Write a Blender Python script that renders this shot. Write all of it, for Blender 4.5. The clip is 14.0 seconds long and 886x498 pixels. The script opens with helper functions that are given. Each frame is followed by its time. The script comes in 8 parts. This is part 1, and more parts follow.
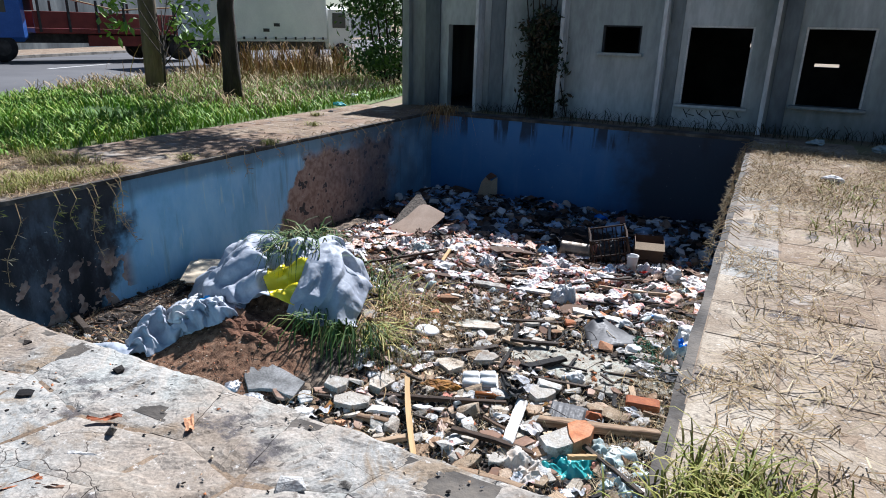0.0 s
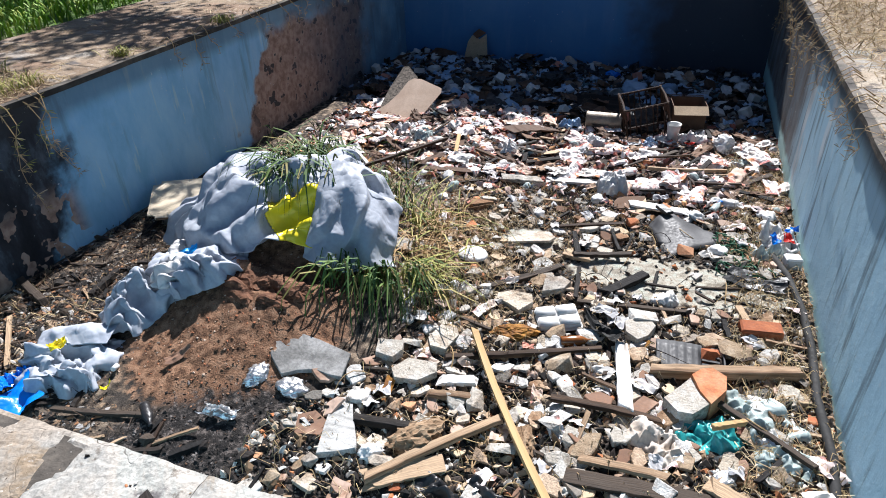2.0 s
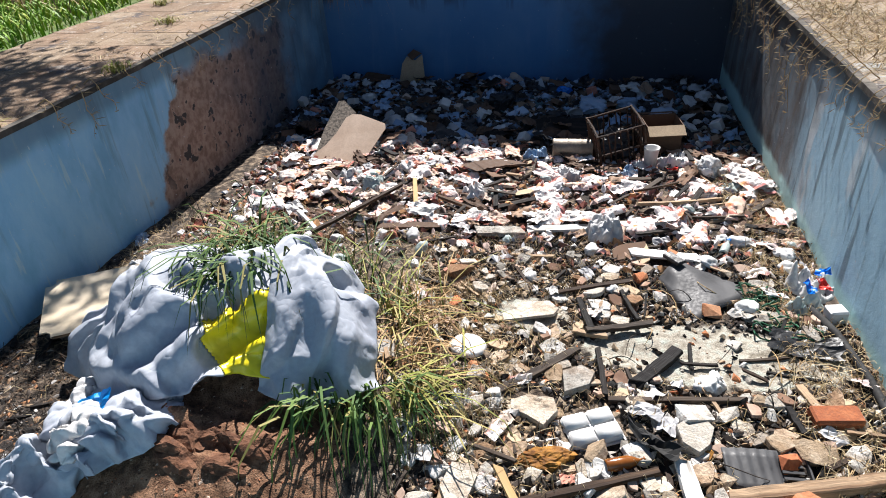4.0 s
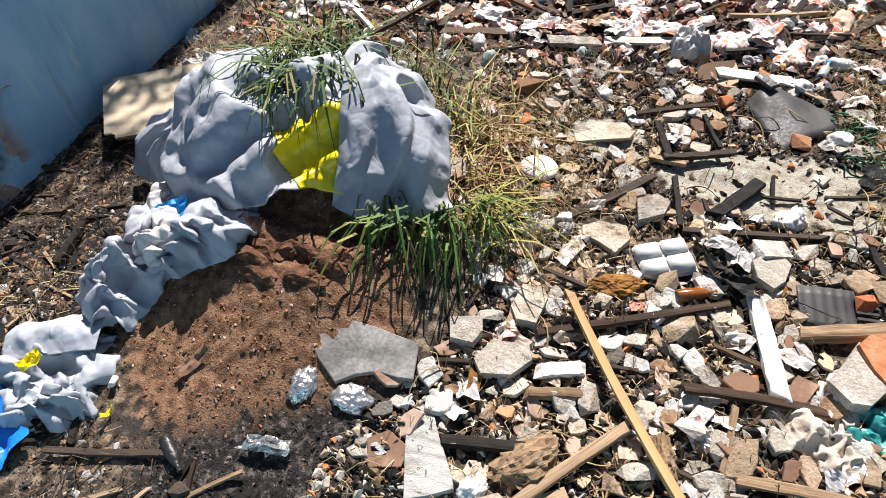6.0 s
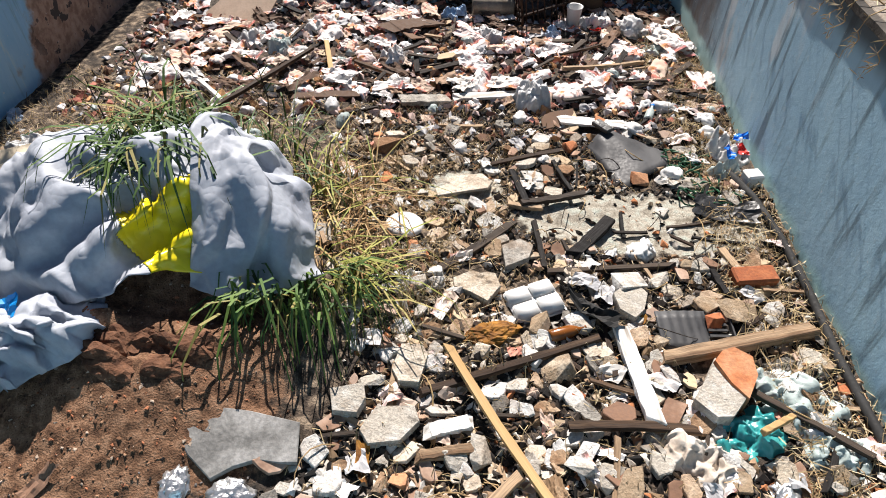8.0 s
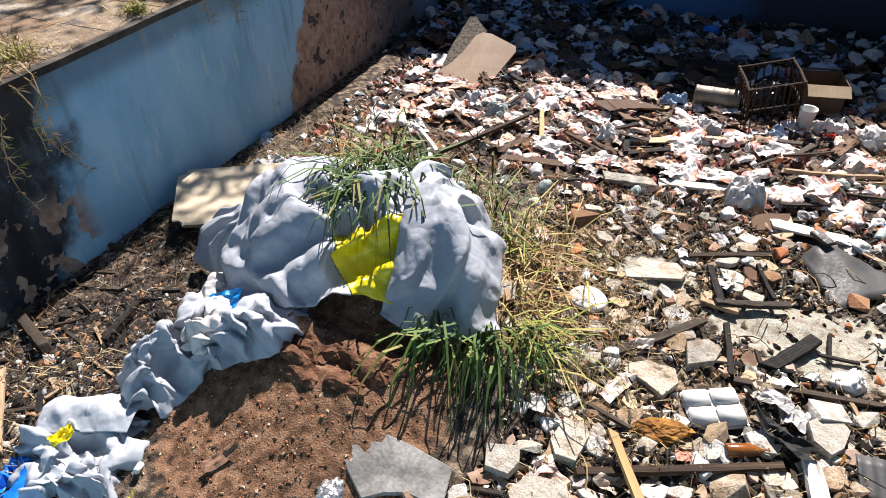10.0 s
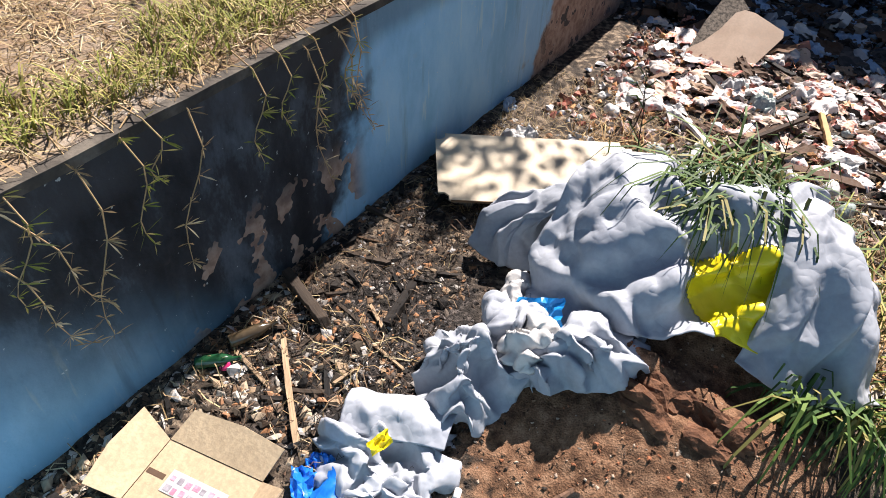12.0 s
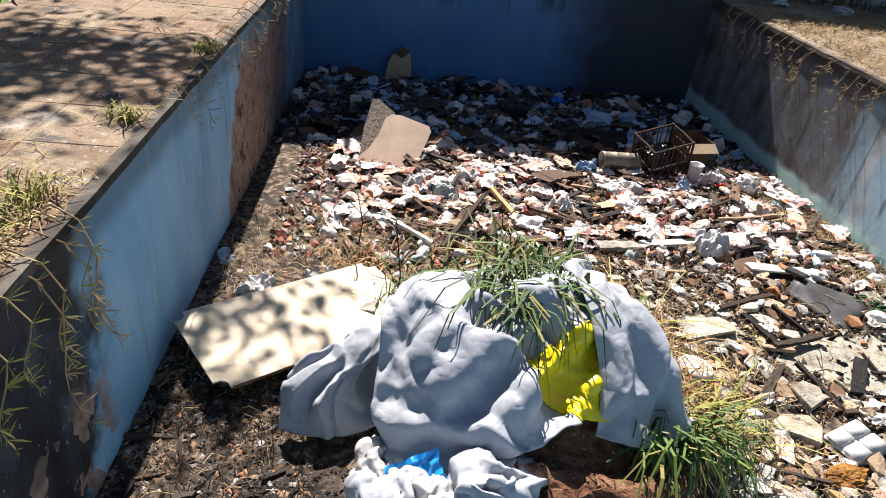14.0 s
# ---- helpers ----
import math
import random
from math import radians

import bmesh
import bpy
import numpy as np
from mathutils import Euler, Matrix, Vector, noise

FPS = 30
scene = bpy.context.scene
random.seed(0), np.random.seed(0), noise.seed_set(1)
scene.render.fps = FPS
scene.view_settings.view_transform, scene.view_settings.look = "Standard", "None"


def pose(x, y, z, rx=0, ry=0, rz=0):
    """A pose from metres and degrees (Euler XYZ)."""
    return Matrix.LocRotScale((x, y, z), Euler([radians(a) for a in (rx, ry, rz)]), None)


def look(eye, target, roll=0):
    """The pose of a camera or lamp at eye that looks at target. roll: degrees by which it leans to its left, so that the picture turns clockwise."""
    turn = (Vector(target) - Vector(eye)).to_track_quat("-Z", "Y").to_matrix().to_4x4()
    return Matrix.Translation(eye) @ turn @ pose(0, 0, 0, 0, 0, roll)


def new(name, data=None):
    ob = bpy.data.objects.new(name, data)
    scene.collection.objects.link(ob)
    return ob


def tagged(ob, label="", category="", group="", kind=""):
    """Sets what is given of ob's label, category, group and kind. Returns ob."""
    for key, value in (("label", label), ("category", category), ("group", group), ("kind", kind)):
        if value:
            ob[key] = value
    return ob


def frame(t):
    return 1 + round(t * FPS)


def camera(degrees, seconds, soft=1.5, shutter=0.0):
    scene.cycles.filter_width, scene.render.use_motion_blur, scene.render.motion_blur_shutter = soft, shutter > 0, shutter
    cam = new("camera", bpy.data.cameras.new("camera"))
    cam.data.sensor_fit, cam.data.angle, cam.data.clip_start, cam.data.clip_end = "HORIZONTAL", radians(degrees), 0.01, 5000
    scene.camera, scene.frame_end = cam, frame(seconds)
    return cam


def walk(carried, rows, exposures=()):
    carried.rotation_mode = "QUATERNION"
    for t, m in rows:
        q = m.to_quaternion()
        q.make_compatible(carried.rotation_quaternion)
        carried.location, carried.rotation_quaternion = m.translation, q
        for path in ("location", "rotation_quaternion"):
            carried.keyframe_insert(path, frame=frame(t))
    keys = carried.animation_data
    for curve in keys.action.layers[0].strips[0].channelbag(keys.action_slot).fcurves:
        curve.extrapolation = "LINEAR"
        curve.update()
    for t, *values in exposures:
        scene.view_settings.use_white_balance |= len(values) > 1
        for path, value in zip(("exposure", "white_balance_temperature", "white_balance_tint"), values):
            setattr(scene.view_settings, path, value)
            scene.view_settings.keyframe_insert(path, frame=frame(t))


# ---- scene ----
cam = camera(69.3, 14.0, soft=0.95)
PATH = [
    (0, (0.859, 1.272, 2.856), (0.027, 2.972, 2.21), 1.5),
    (0.5, (0.483, 1.604, 2.866), (-0.178, 3.303, 2.044), 0.7),
    (1, (0.334, 1.965, 2.95), (-0.338, 3.607, 2.027), -1.9),
    (1.1, (0.274, 2.025, 2.941), (-0.403, 3.658, 2.005), -1.8),
    (1.5, (-0.046, 2.129, 2.824), (-0.764, 3.712, 1.836), -2.3),
    (2, (-0.39, 2.184, 2.834), (-1.005, 3.764, 1.773), -2.0),
    (2.5, (-0.74, 2.466, 2.773), (-1.303, 4.04, 1.674), -6.1),
    (2.7, (-0.843, 2.579, 2.788), (-1.321, 4.175, 1.68), -5.1),
    (4.8, (-1.203, 3.281, 2.838), (-1.607, 4.953, 1.818), -3.5),
    (5, (-1.269, 3.218, 2.863), (-1.722, 4.882, 1.85), -3.4),
    (5.3, (-1.333, 3.282, 2.784), (-1.875, 4.823, 1.631), -2.9),
    (5.5, (-1.325, 3.276, 2.748), (-1.911, 4.693, 1.464), -4.5),
    (6, (-1.336, 3.25, 2.801), (-1.771, 4.489, 1.292), -4.7),
    (6.5, (-1.336, 3.263, 2.774), (-1.57, 4.442, 1.175), -1.9),
    (7, (-1.315, 3.27, 2.763), (-1.464, 4.421, 1.135), -2.1),
    (7.5, (-1.301, 3.295, 2.79), (-1.398, 4.57, 1.252), -0.3),
    (7.7, (-1.317, 3.311, 2.789), (-1.382, 4.656, 1.31), 1.0),
    (9.8, (-1.355, 3.241, 2.845), (-1.855, 4.748, 1.629), 0.4),
    (9.9, (-1.366, 3.241, 2.841), (-1.93, 4.722, 1.62), 0.2),
    (10, (-1.415, 3.235, 2.831), (-2.02, 4.672, 1.579), -0.7),
    (10.5, (-1.733, 3.138, 2.784), (-2.455, 4.465, 1.473), 0.5),
    (11, (-2.068, 3.066, 2.766), (-2.855, 4.353, 1.453), 3.3),
    (11.5, (-2.429, 3.145, 2.717), (-3.314, 4.337, 1.377), -1.9),
    (12, (-2.861, 3.139, 2.701), (-3.62, 4.387, 1.334), 2.9),
    (12.1, (-2.931, 3.141, 2.702), (-3.613, 4.454, 1.356), 3.5),
    (12.5, (-3.162, 3.143, 2.729), (-3.588, 4.559, 1.383), 3.2),
    (13, (-3.355, 3.293, 2.672), (-3.635, 4.578, 1.165), -0.2),
    (13.5, (-3.467, 3.349, 2.688), (-3.421, 4.806, 1.318), 6.2),
    (14, (-3.729, 3.292, 2.714), (-3.532, 4.981, 1.661), 7.0),
]
walk(cam, [(t, look(eye, target, roll)) for t, eye, target, roll in PATH],
     exposures=[(0.0, 1.12, 5600, 10), (2.5, 1.28, 5950, 10), (5.0, 1.32, 6300, 10), (6.0, 1.12, 6450, 11), (7.0, 1.08, 6450, 11), (10.0, 1.30, 6450, 12), (12.5, 1.42, 6600, 14), (14.0, 1.42, 6600, 12)])

# ---- world, sun, exposure ----
SUN_TO = Vector((-0.09, 0.97, 1.0)).normalized()
world = bpy.data.worlds.new("sky")
scene.world = world
world.use_nodes = True
wn = world.node_tree.nodes
sky = wn.new("ShaderNodeTexSky")
sky.sky_type, sky.sun_disc = "NISHITA", False
sky.sun_elevation = math.asin(SUN_TO.z)
sky.sun_rotation = math.atan2(SUN_TO.x, SUN_TO.y)
sky.air_density, sky.dust_density, sky.ozone_density = 1.0, 0.6, 1.5
wn["Background"].inputs[1].default_value = 0.032
world.node_tree.links.new(sky.outputs[0], wn["Background"].inputs[0])
sun = new("sun", bpy.data.lights.new("sun", "SUN"))
sun.data.energy, sun.data.angle, sun.data.color = 5.0, radians(0.53), (1.0, 0.925, 0.85)
sun.matrix_world = look((0, 0, 0), -SUN_TO)


# ---- material tools ----
class Nodes:
    """Shortcuts for building one node material."""

    def __init__(self, name, rough=0.8, metal=0.0, spec=0.3):
        self.m = bpy.data.materials.new(name)
        self.m.use_nodes = True
        self.t = self.m.node_tree
        self.b = self.t.nodes["Principled BSDF"]
        self.b.inputs["Roughness"].default_value = rough
        self.b.inputs["Metallic"].default_value = metal
        self.b.inputs["Specular IOR Level"].default_value = spec
        self.co = self.t.nodes.new("ShaderNodeTexCoord").outputs["Object"]

    def put(self, a, socket):
        if isinstance(a, bpy.types.NodeSocket):
            self.t.links.new(a, socket)
        elif isinstance(a, tuple):
            socket.default_value = (*a, 1.0)[: len(socket.default_value)]
        else:
            socket.default_value = a

    def noise(self, scale, detail=4, vec=None, rough=0.55, dist=0.0):
        n = self.t.nodes.new("ShaderNodeTexNoise")
        n.inputs["Scale"].default_value, n.inputs["Detail"].default_value = scale, detail
        n.inputs["Roughness"].default_value, n.inputs["Distortion"].default_value = rough, dist
        self.put(self.co if vec is None else vec, n.inputs["Vector"])
        return n.outputs[0]

    def cells(self, scale, vec=None, out="Distance", feature="F1"):
        n = self.t.nodes.new("ShaderNodeTexVoronoi")
        n.feature = feature
        n.inputs["Scale"].default_value = scale
        self.put(self.co if vec is None else vec, n.inputs["Vector"])
        return n.outputs[out]

    def stretch(self, s, vec=None):
        n = self.t.nodes.new("ShaderNodeMapping")
        n.inputs["Scale"].default_value = s
        self.put(self.co if vec is None else vec, n.inputs["Vector"])
        return n.outputs[0]

    def span(self, v, a, b, lo=0.0, hi=1.0):
        n = self.t.nodes.new("ShaderNodeMapRange")
        n.interpolation_type = "SMOOTHSTEP"
        for k, x in zip(("Value", "From Min", "From Max", "To Min", "To Max"), (v, a, b, lo, hi)):
            self.put(x, n.inputs[k])
        return n.outputs[0]

    def math(self, op, a, b=0.0):
        n = self.t.nodes.new("ShaderNodeMath")
        n.operation = op
        self.put(a, n.inputs[0]), self.put(b, n.inputs[1])
        return n.outputs[0]

    def mix(self, f, a, b, how="MIX"):
        n = self.t.nodes.new("ShaderNodeMix")
        n.data_type, n.blend_type = "RGBA", how
        self.put(f, n.inputs[0]), self.put(a, n.inputs[6]), self.put(b, n.inputs[7])
        return n.outputs[2]

    def ramp(self, f, cols, step=False):
        n = self.t.nodes.new("ShaderNodeValToRGB")
        n.color_ramp.interpolation = "CONSTANT" if step else "LINEAR"
        e = n.color_ramp.elements
        while len(e) < len(cols):
            e.new(0.5)
        for i, c in enumerate(cols):
            e[i].position = i / (len(cols) if step else max(1, len(cols) - 1))
            e[i].color = (*c, 1)
        self.put(f, n.inputs[0])
        return n.outputs[0]

    def xyz(self):
        n = self.t.nodes.new("ShaderNodeSeparateXYZ")
        self.put(self.t.nodes.new("ShaderNodeNewGeometry").outputs["Position"], n.inputs[0])
        return n.outputs

    def random(self):
        return self.t.nodes.new("ShaderNodeObjectInfo").outputs["Random"]

    def island(self):
        return self.t.nodes.new("ShaderNodeNewGeometry").outputs["Random Per Island"]

    def bump(self, h, strength=0.4, dist=0.01):
        n = self.t.nodes.new("ShaderNodeBump")
        n.inputs["Strength"].default_value, n.inputs["Distance"].default_value = strength, dist
        self.put(h, n.inputs["Height"])
        self.put(n.outputs[0], self.b.inputs["Normal"])

    def done(self, col, rough=None):
        self.put(col, self.b.inputs["Base Color"])
        if rough is not None:
            self.put(rough, self.b.inputs["Roughness"])
        return self.m


def plain(name, cols, rough=0.8, s1=4.0, s2=45.0, bump=0.3, dist=0.006, metal=0.0, spec=0.3, rnd=0.0, grain=0.35, stretch=None):
    """A worn surface: two or more tones over coarse noise, darker and lighter grain, fine relief."""
    n = Nodes(name, rough, metal, spec)
    v = n.stretch(stretch) if stretch else None
    f = n.noise(s1, 5, v)
    if rnd:
        f = n.math("ADD", f, n.math("MULTIPLY", n.math("SUBTRACT", n.random(), 0.5), rnd))
    c = n.ramp(n.span(f, 0.28, 0.72), cols)
    g = n.noise(s2, 6, v)
    c = n.mix(grain, c, n.ramp(n.span(g, 0.3, 0.7), [(0.25,) * 3, (1, 1, 1)]), "MULTIPLY")
    n.bump(n.math("ADD", g, f), bump, dist)
    return n.done(c, n.span(g, 0.2, 0.8, max(0.03, rough - 0.15), min(1.0, rough + 0.15)))


def film(name, cols, rough=0.4, size=7.0, depth=0.03, metal=0.0, spec=0.45, rnd=0.0, grain=0.1):
    """Stiff film or cloth: plain tones, with sharp creases of two sizes as relief."""
    n = Nodes(name, rough, metal, spec)
    f = n.noise(3.0, 4)
    if rnd:
        f = n.math("ADD", f, n.math("MULTIPLY", n.math("SUBTRACT", n.random(), 0.5), rnd))
    c = n.ramp(n.span(f, 0.28, 0.72), cols)
    c = n.mix(grain, c, n.ramp(n.span(n.noise(38, 6), 0.3, 0.7), [(0.3,) * 3, (1, 1, 1)]), "MULTIPLY")
    h = 0.0
    for k, w in ((1.0, 1.0), (2.6, 0.35)):
        r = n.math("ABSOLUTE", n.math("SUBTRACT", n.noise(size * k, 1, None, 0.3, 0.2), 0.5))
        h = n.math("ADD", n.math("MULTIPLY", r, w), h)
    n.bump(h, 0.55, depth)
    return n.done(c)


def pieces(name, cols, rough=0.85, by_object=False, s2=60.0, grain=0.4, spec=0.25, bump=0.4):
    """Loose pieces that each take a colour of their own from the list."""
    n = Nodes(name, rough, 0.0, spec)
    c = n.ramp(n.random() if by_object else n.island(), cols, True)
    g = n.noise(s2, 5)
    c = n.mix(grain, c, n.ramp(n.span(g, 0.3, 0.7), [(0.3,) * 3, (1, 1, 1)]), "MULTIPLY")
    n.bump(g, bump, 0.006)
    return n.done(c)


def rubble(name, cols, dirt=0.55):
    """Broken masonry: two or three tones by piece, brown dirt and soot in patches, pitted faces."""
    n = Nodes(name, 0.92, 0.0, 0.15)
    pos = n.t.nodes.new("ShaderNodeNewGeometry").outputs["Position"]
    f = n.math("ADD", n.noise(9, 6, pos, 0.65), n.math("MULTIPLY", n.math("SUBTRACT", n.random(), 0.5), 0.5))
    c = n.ramp(n.span(f, 0.25, 0.75), cols)
    c = n.mix(n.span(n.noise(5.5, 8, pos, 0.68), 0.48, 0.62, 0, dirt), c, (0.21, 0.135, 0.080))
    c = n.mix(n.span(n.noise(9.5, 8, pos, 0.7), 0.57, 0.66, 0, dirt + 0.2), c, (0.045, 0.037, 0.032))
    g = n.noise(75, 7, pos, 0.65)
    c = n.mix(0.45, c, n.ramp(n.span(g, 0.3, 0.68), [(0.25,) * 3, (1, 1, 1)]), "MULTIPLY")
    n.bump(n.math("ADD", g, n.math("MULTIPLY", n.noise(22, 6, pos), 1.4)), 0.8, 0.012)
    return n.done(c)


# ---- materials ----
def wall_paint(name, kind):
    """Faded blue pool paint on plaster, with soot, bare plaster, run marks and painted-in shade where each wall has
    them.
    """
    n = Nodes(name, 0.75, 0.0, 0.25)
    x, y, z = n.xyz()
    a, b = n.noise(1.3, 5), n.noise(14, 6)
    fine = n.noise(90, 4)
    run = n.noise(5.5, 5, n.stretch((1, 1, 0.12)))
    c = n.ramp(n.span(a, 0.3, 0.7), [(0.13, 0.29, 0.43), (0.18, 0.37, 0.52), (0.25, 0.45, 0.57)])
    c = n.mix(n.span(run, 0.52, 0.75, 0, 0.55), c, (0.34, 0.52, 0.62))
    c = n.mix(n.span(b, 0.60, 0.72, 0, 0.55), c, (0.30, 0.34, 0.35))
    wob = n.math("MULTIPLY", n.math("SUBTRACT", n.noise(2.6, 6), 0.5), 1.2)
    plaster = n.ramp(n.span(b, 0.3, 0.7), [(0.20, 0.13, 0.10), (0.31, 0.215, 0.165), (0.37, 0.28, 0.225)])
    soot = n.ramp(n.span(n.noise(3.5, 9, n.stretch((1, 1, 0.5)), 0.68), 0.32, 0.72), [(0.012, 0.013, 0.016), (0.029, 0.033, 0.040), (0.085, 0.105, 0.13)])
    if kind == "left":
        tone = n.ramp(n.span(n.noise(2.2, 8, n.stretch((1, 1, 0.45)), 0.65), 0.28, 0.72), [(0.19, 0.40, 0.60), (0.29, 0.54, 0.77), (0.40, 0.63, 0.80)])
        c = n.mix(0.70, c, tone)
        c = n.mix(n.span(n.noise(8, 7, n.stretch((1, 1, 0.09)), 0.6), 0.55, 0.68, 0, 0.45), c, (0.13, 0.20, 0.24))
        c = n.mix(n.span(n.noise(11, 6, n.stretch((1, 1, 0.14)), 0.6), 0.60, 0.68, 0, 0.5), c, (0.50, 0.62, 0.62))
        yw = n.math("ADD", y, wob)
        f = n.math("MULTIPLY", n.span(n.math("SUBTRACT", yw, n.math("MULTIPLY", z, 0.6)), 7.72, 7.87), n.span(yw, 11.3, 10.7))
        f = n.math("MULTIPLY", f, n.span(n.math("ADD", z, n.math("MULTIPLY", wob, 0.5)), 1.22, 1.0))
        c = n.mix(f, c, plaster)
        chip = n.math("MULTIPLY", n.span(n.noise(7, 6), 0.585, 0.61), n.span(yw, 7.7, 8.3))
        c = n.mix(n.math("MULTIPLY", chip, f), c, (0.05, 0.045, 0.045))
        # Towards the far end the wall's shade is mixed into the paint.
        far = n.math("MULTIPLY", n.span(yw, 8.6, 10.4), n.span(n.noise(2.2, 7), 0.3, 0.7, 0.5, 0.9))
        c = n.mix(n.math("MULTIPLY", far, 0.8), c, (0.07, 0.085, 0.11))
        near = n.math("MULTIPLY", n.span(n.math("ADD", yw, n.math("MULTIPLY", z, -0.25)), 5.50, 5.20), n.span(n.math("ADD", n.math("ADD", y, n.math("MULTIPLY", wob, 0.4)), n.math("MULTIPLY", z, 1.5)), 3.5, 5.1))
        c = n.mix(near, c, soot)
        spots = n.math("MULTIPLY", n.span(n.math("ADD", n.noise(4.2, 3), n.math("MULTIPLY", n.span(y, 4.6, 5.2), 0.11)), 0.595, 0.605), n.math("MULTIPLY", n.span(z, 0.70, 0.45), n.span(y, 4.1, 4.4)))
        c = n.mix(n.math("MULTIPLY", spots, n.span(y, 5.65, 5.45)), c, plaster)
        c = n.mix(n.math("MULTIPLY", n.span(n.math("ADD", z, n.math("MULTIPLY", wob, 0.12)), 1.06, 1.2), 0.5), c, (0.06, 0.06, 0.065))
    elif kind == "right":
        c = n.mix(0.55, c, (0.46, 0.64, 0.74))
        streak = n.noise(9, 5, n.stretch((1, 1, 0.10)))
        c = n.mix(n.span(streak, 0.52, 0.68, 0, 0.65), c, (0.07, 0.095, 0.11))
        white = n.math("MULTIPLY", n.span(n.noise(3.2, 4, n.stretch((1, 1, 0.25))), 0.55, 0.63), n.span(y, 6.3, 7.6))
        c = n.mix(n.math("MULTIPLY", white, 0.75), c, (0.55, 0.60, 0.62))
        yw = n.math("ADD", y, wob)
        # Dark brown far end: the building's shade and soot, both painted in.
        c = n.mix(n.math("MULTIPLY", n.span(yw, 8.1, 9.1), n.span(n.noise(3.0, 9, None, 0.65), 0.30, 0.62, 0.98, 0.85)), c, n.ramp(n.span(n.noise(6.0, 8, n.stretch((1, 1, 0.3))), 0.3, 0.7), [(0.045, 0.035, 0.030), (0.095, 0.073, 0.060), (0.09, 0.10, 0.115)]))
        c = n.mix(n.span(n.math("ADD", z, n.math("MULTIPLY", wob, 0.15)), 0.14, 0.05, 0, 0.8), c, (0.40, 0.62, 0.62))
        c = n.mix(n.span(n.math("ADD", z, n.math("MULTIPLY", wob, 0.1)), 1.12, 1.27, 0, 0.85), c, (0.045, 0.043, 0.04))
    elif kind == "back":
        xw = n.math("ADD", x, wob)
        # Deeper blue puts part of this wall's shade in the paint; sooty eastward.
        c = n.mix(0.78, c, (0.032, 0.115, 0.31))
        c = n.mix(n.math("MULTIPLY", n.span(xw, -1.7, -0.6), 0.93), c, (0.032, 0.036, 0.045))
        drip = n.math("MULTIPLY", n.span(n.noise(4.2, 5, n.stretch((1, 1, 0.07))), 0.53, 0.58), n.span(n.math("ADD", z, n.math("MULTIPLY", wob, 0.45)), 0.85, 1.2))
        c = n.mix(n.math("MULTIPLY", drip, 0.9), c, (0.03, 0.035, 0.045))
    c = n.mix(n.span(n.noise(26, 3), 0.70, 0.74, 0, 0.6), c, (0.55, 0.60, 0.60))
    n.bump(n.math("ADD", b, n.math("MULTIPLY", fine, 0.5)), 0.35, 0.008)
    return n.done(c)


def zone_floor():
    """Trodden rubbish ground: tan grit, red soil, soot and bare pale screed, by the zones stored on the mesh."""
    n = Nodes("trodden_rubbish_ground", 0.92, 0.0, 0.2)
    at = n.t.nodes.new("ShaderNodeVertexColor")
    at.layer_name = "zone"
    sp = n.t.nodes.new("ShaderNodeSeparateColor")
    n.put(at.outputs[0], sp.inputs[0])
    big, mid, fine = n.noise(3.2, 6), n.noise(17, 6), n.noise(120, 5)
    c = n.ramp(n.span(mid, 0.25, 0.75), [(0.012, 0.010, 0.008), (0.095, 0.072, 0.054), (0.36, 0.28, 0.20)])
    c = n.mix(n.span(big, 0.50, 0.64, 0, 0.7), c, (0.035, 0.031, 0.028))
    soil = n.ramp(n.span(mid, 0.25, 0.75), [(0.070, 0.036, 0.021), (0.20, 0.108, 0.062), (0.33, 0.195, 0.12)])
    ash = n.ramp(n.span(n.noise(30, 6), 0.3, 0.72), [(0.010, 0.009, 0.009), (0.030, 0.026, 0.024), (0.13, 0.11, 0.10)])
    scr = n.ramp(n.span(mid, 0.25, 0.75), [(0.20, 0.175, 0.135), (0.41, 0.375, 0.31), (0.43, 0.46, 0.40)])
    wob = n.math("MULTIPLY", n.math("SUBTRACT", mid, 0.5), 0.9)
    for k, col in ((0, soil), (1, ash), (2, scr)):
        c = n.mix(n.span(n.math("ADD", sp.outputs[k], wob), 0.36, 0.60), c, col)
    c = n.mix(0.55, c, n.ramp(n.span(fine, 0.3, 0.7), [(0.25,) * 3, (1, 1, 1)]), "MULTIPLY")
    n.bump(n.math("ADD", mid, fine), 0.7, 0.015)
    return n.done(c)


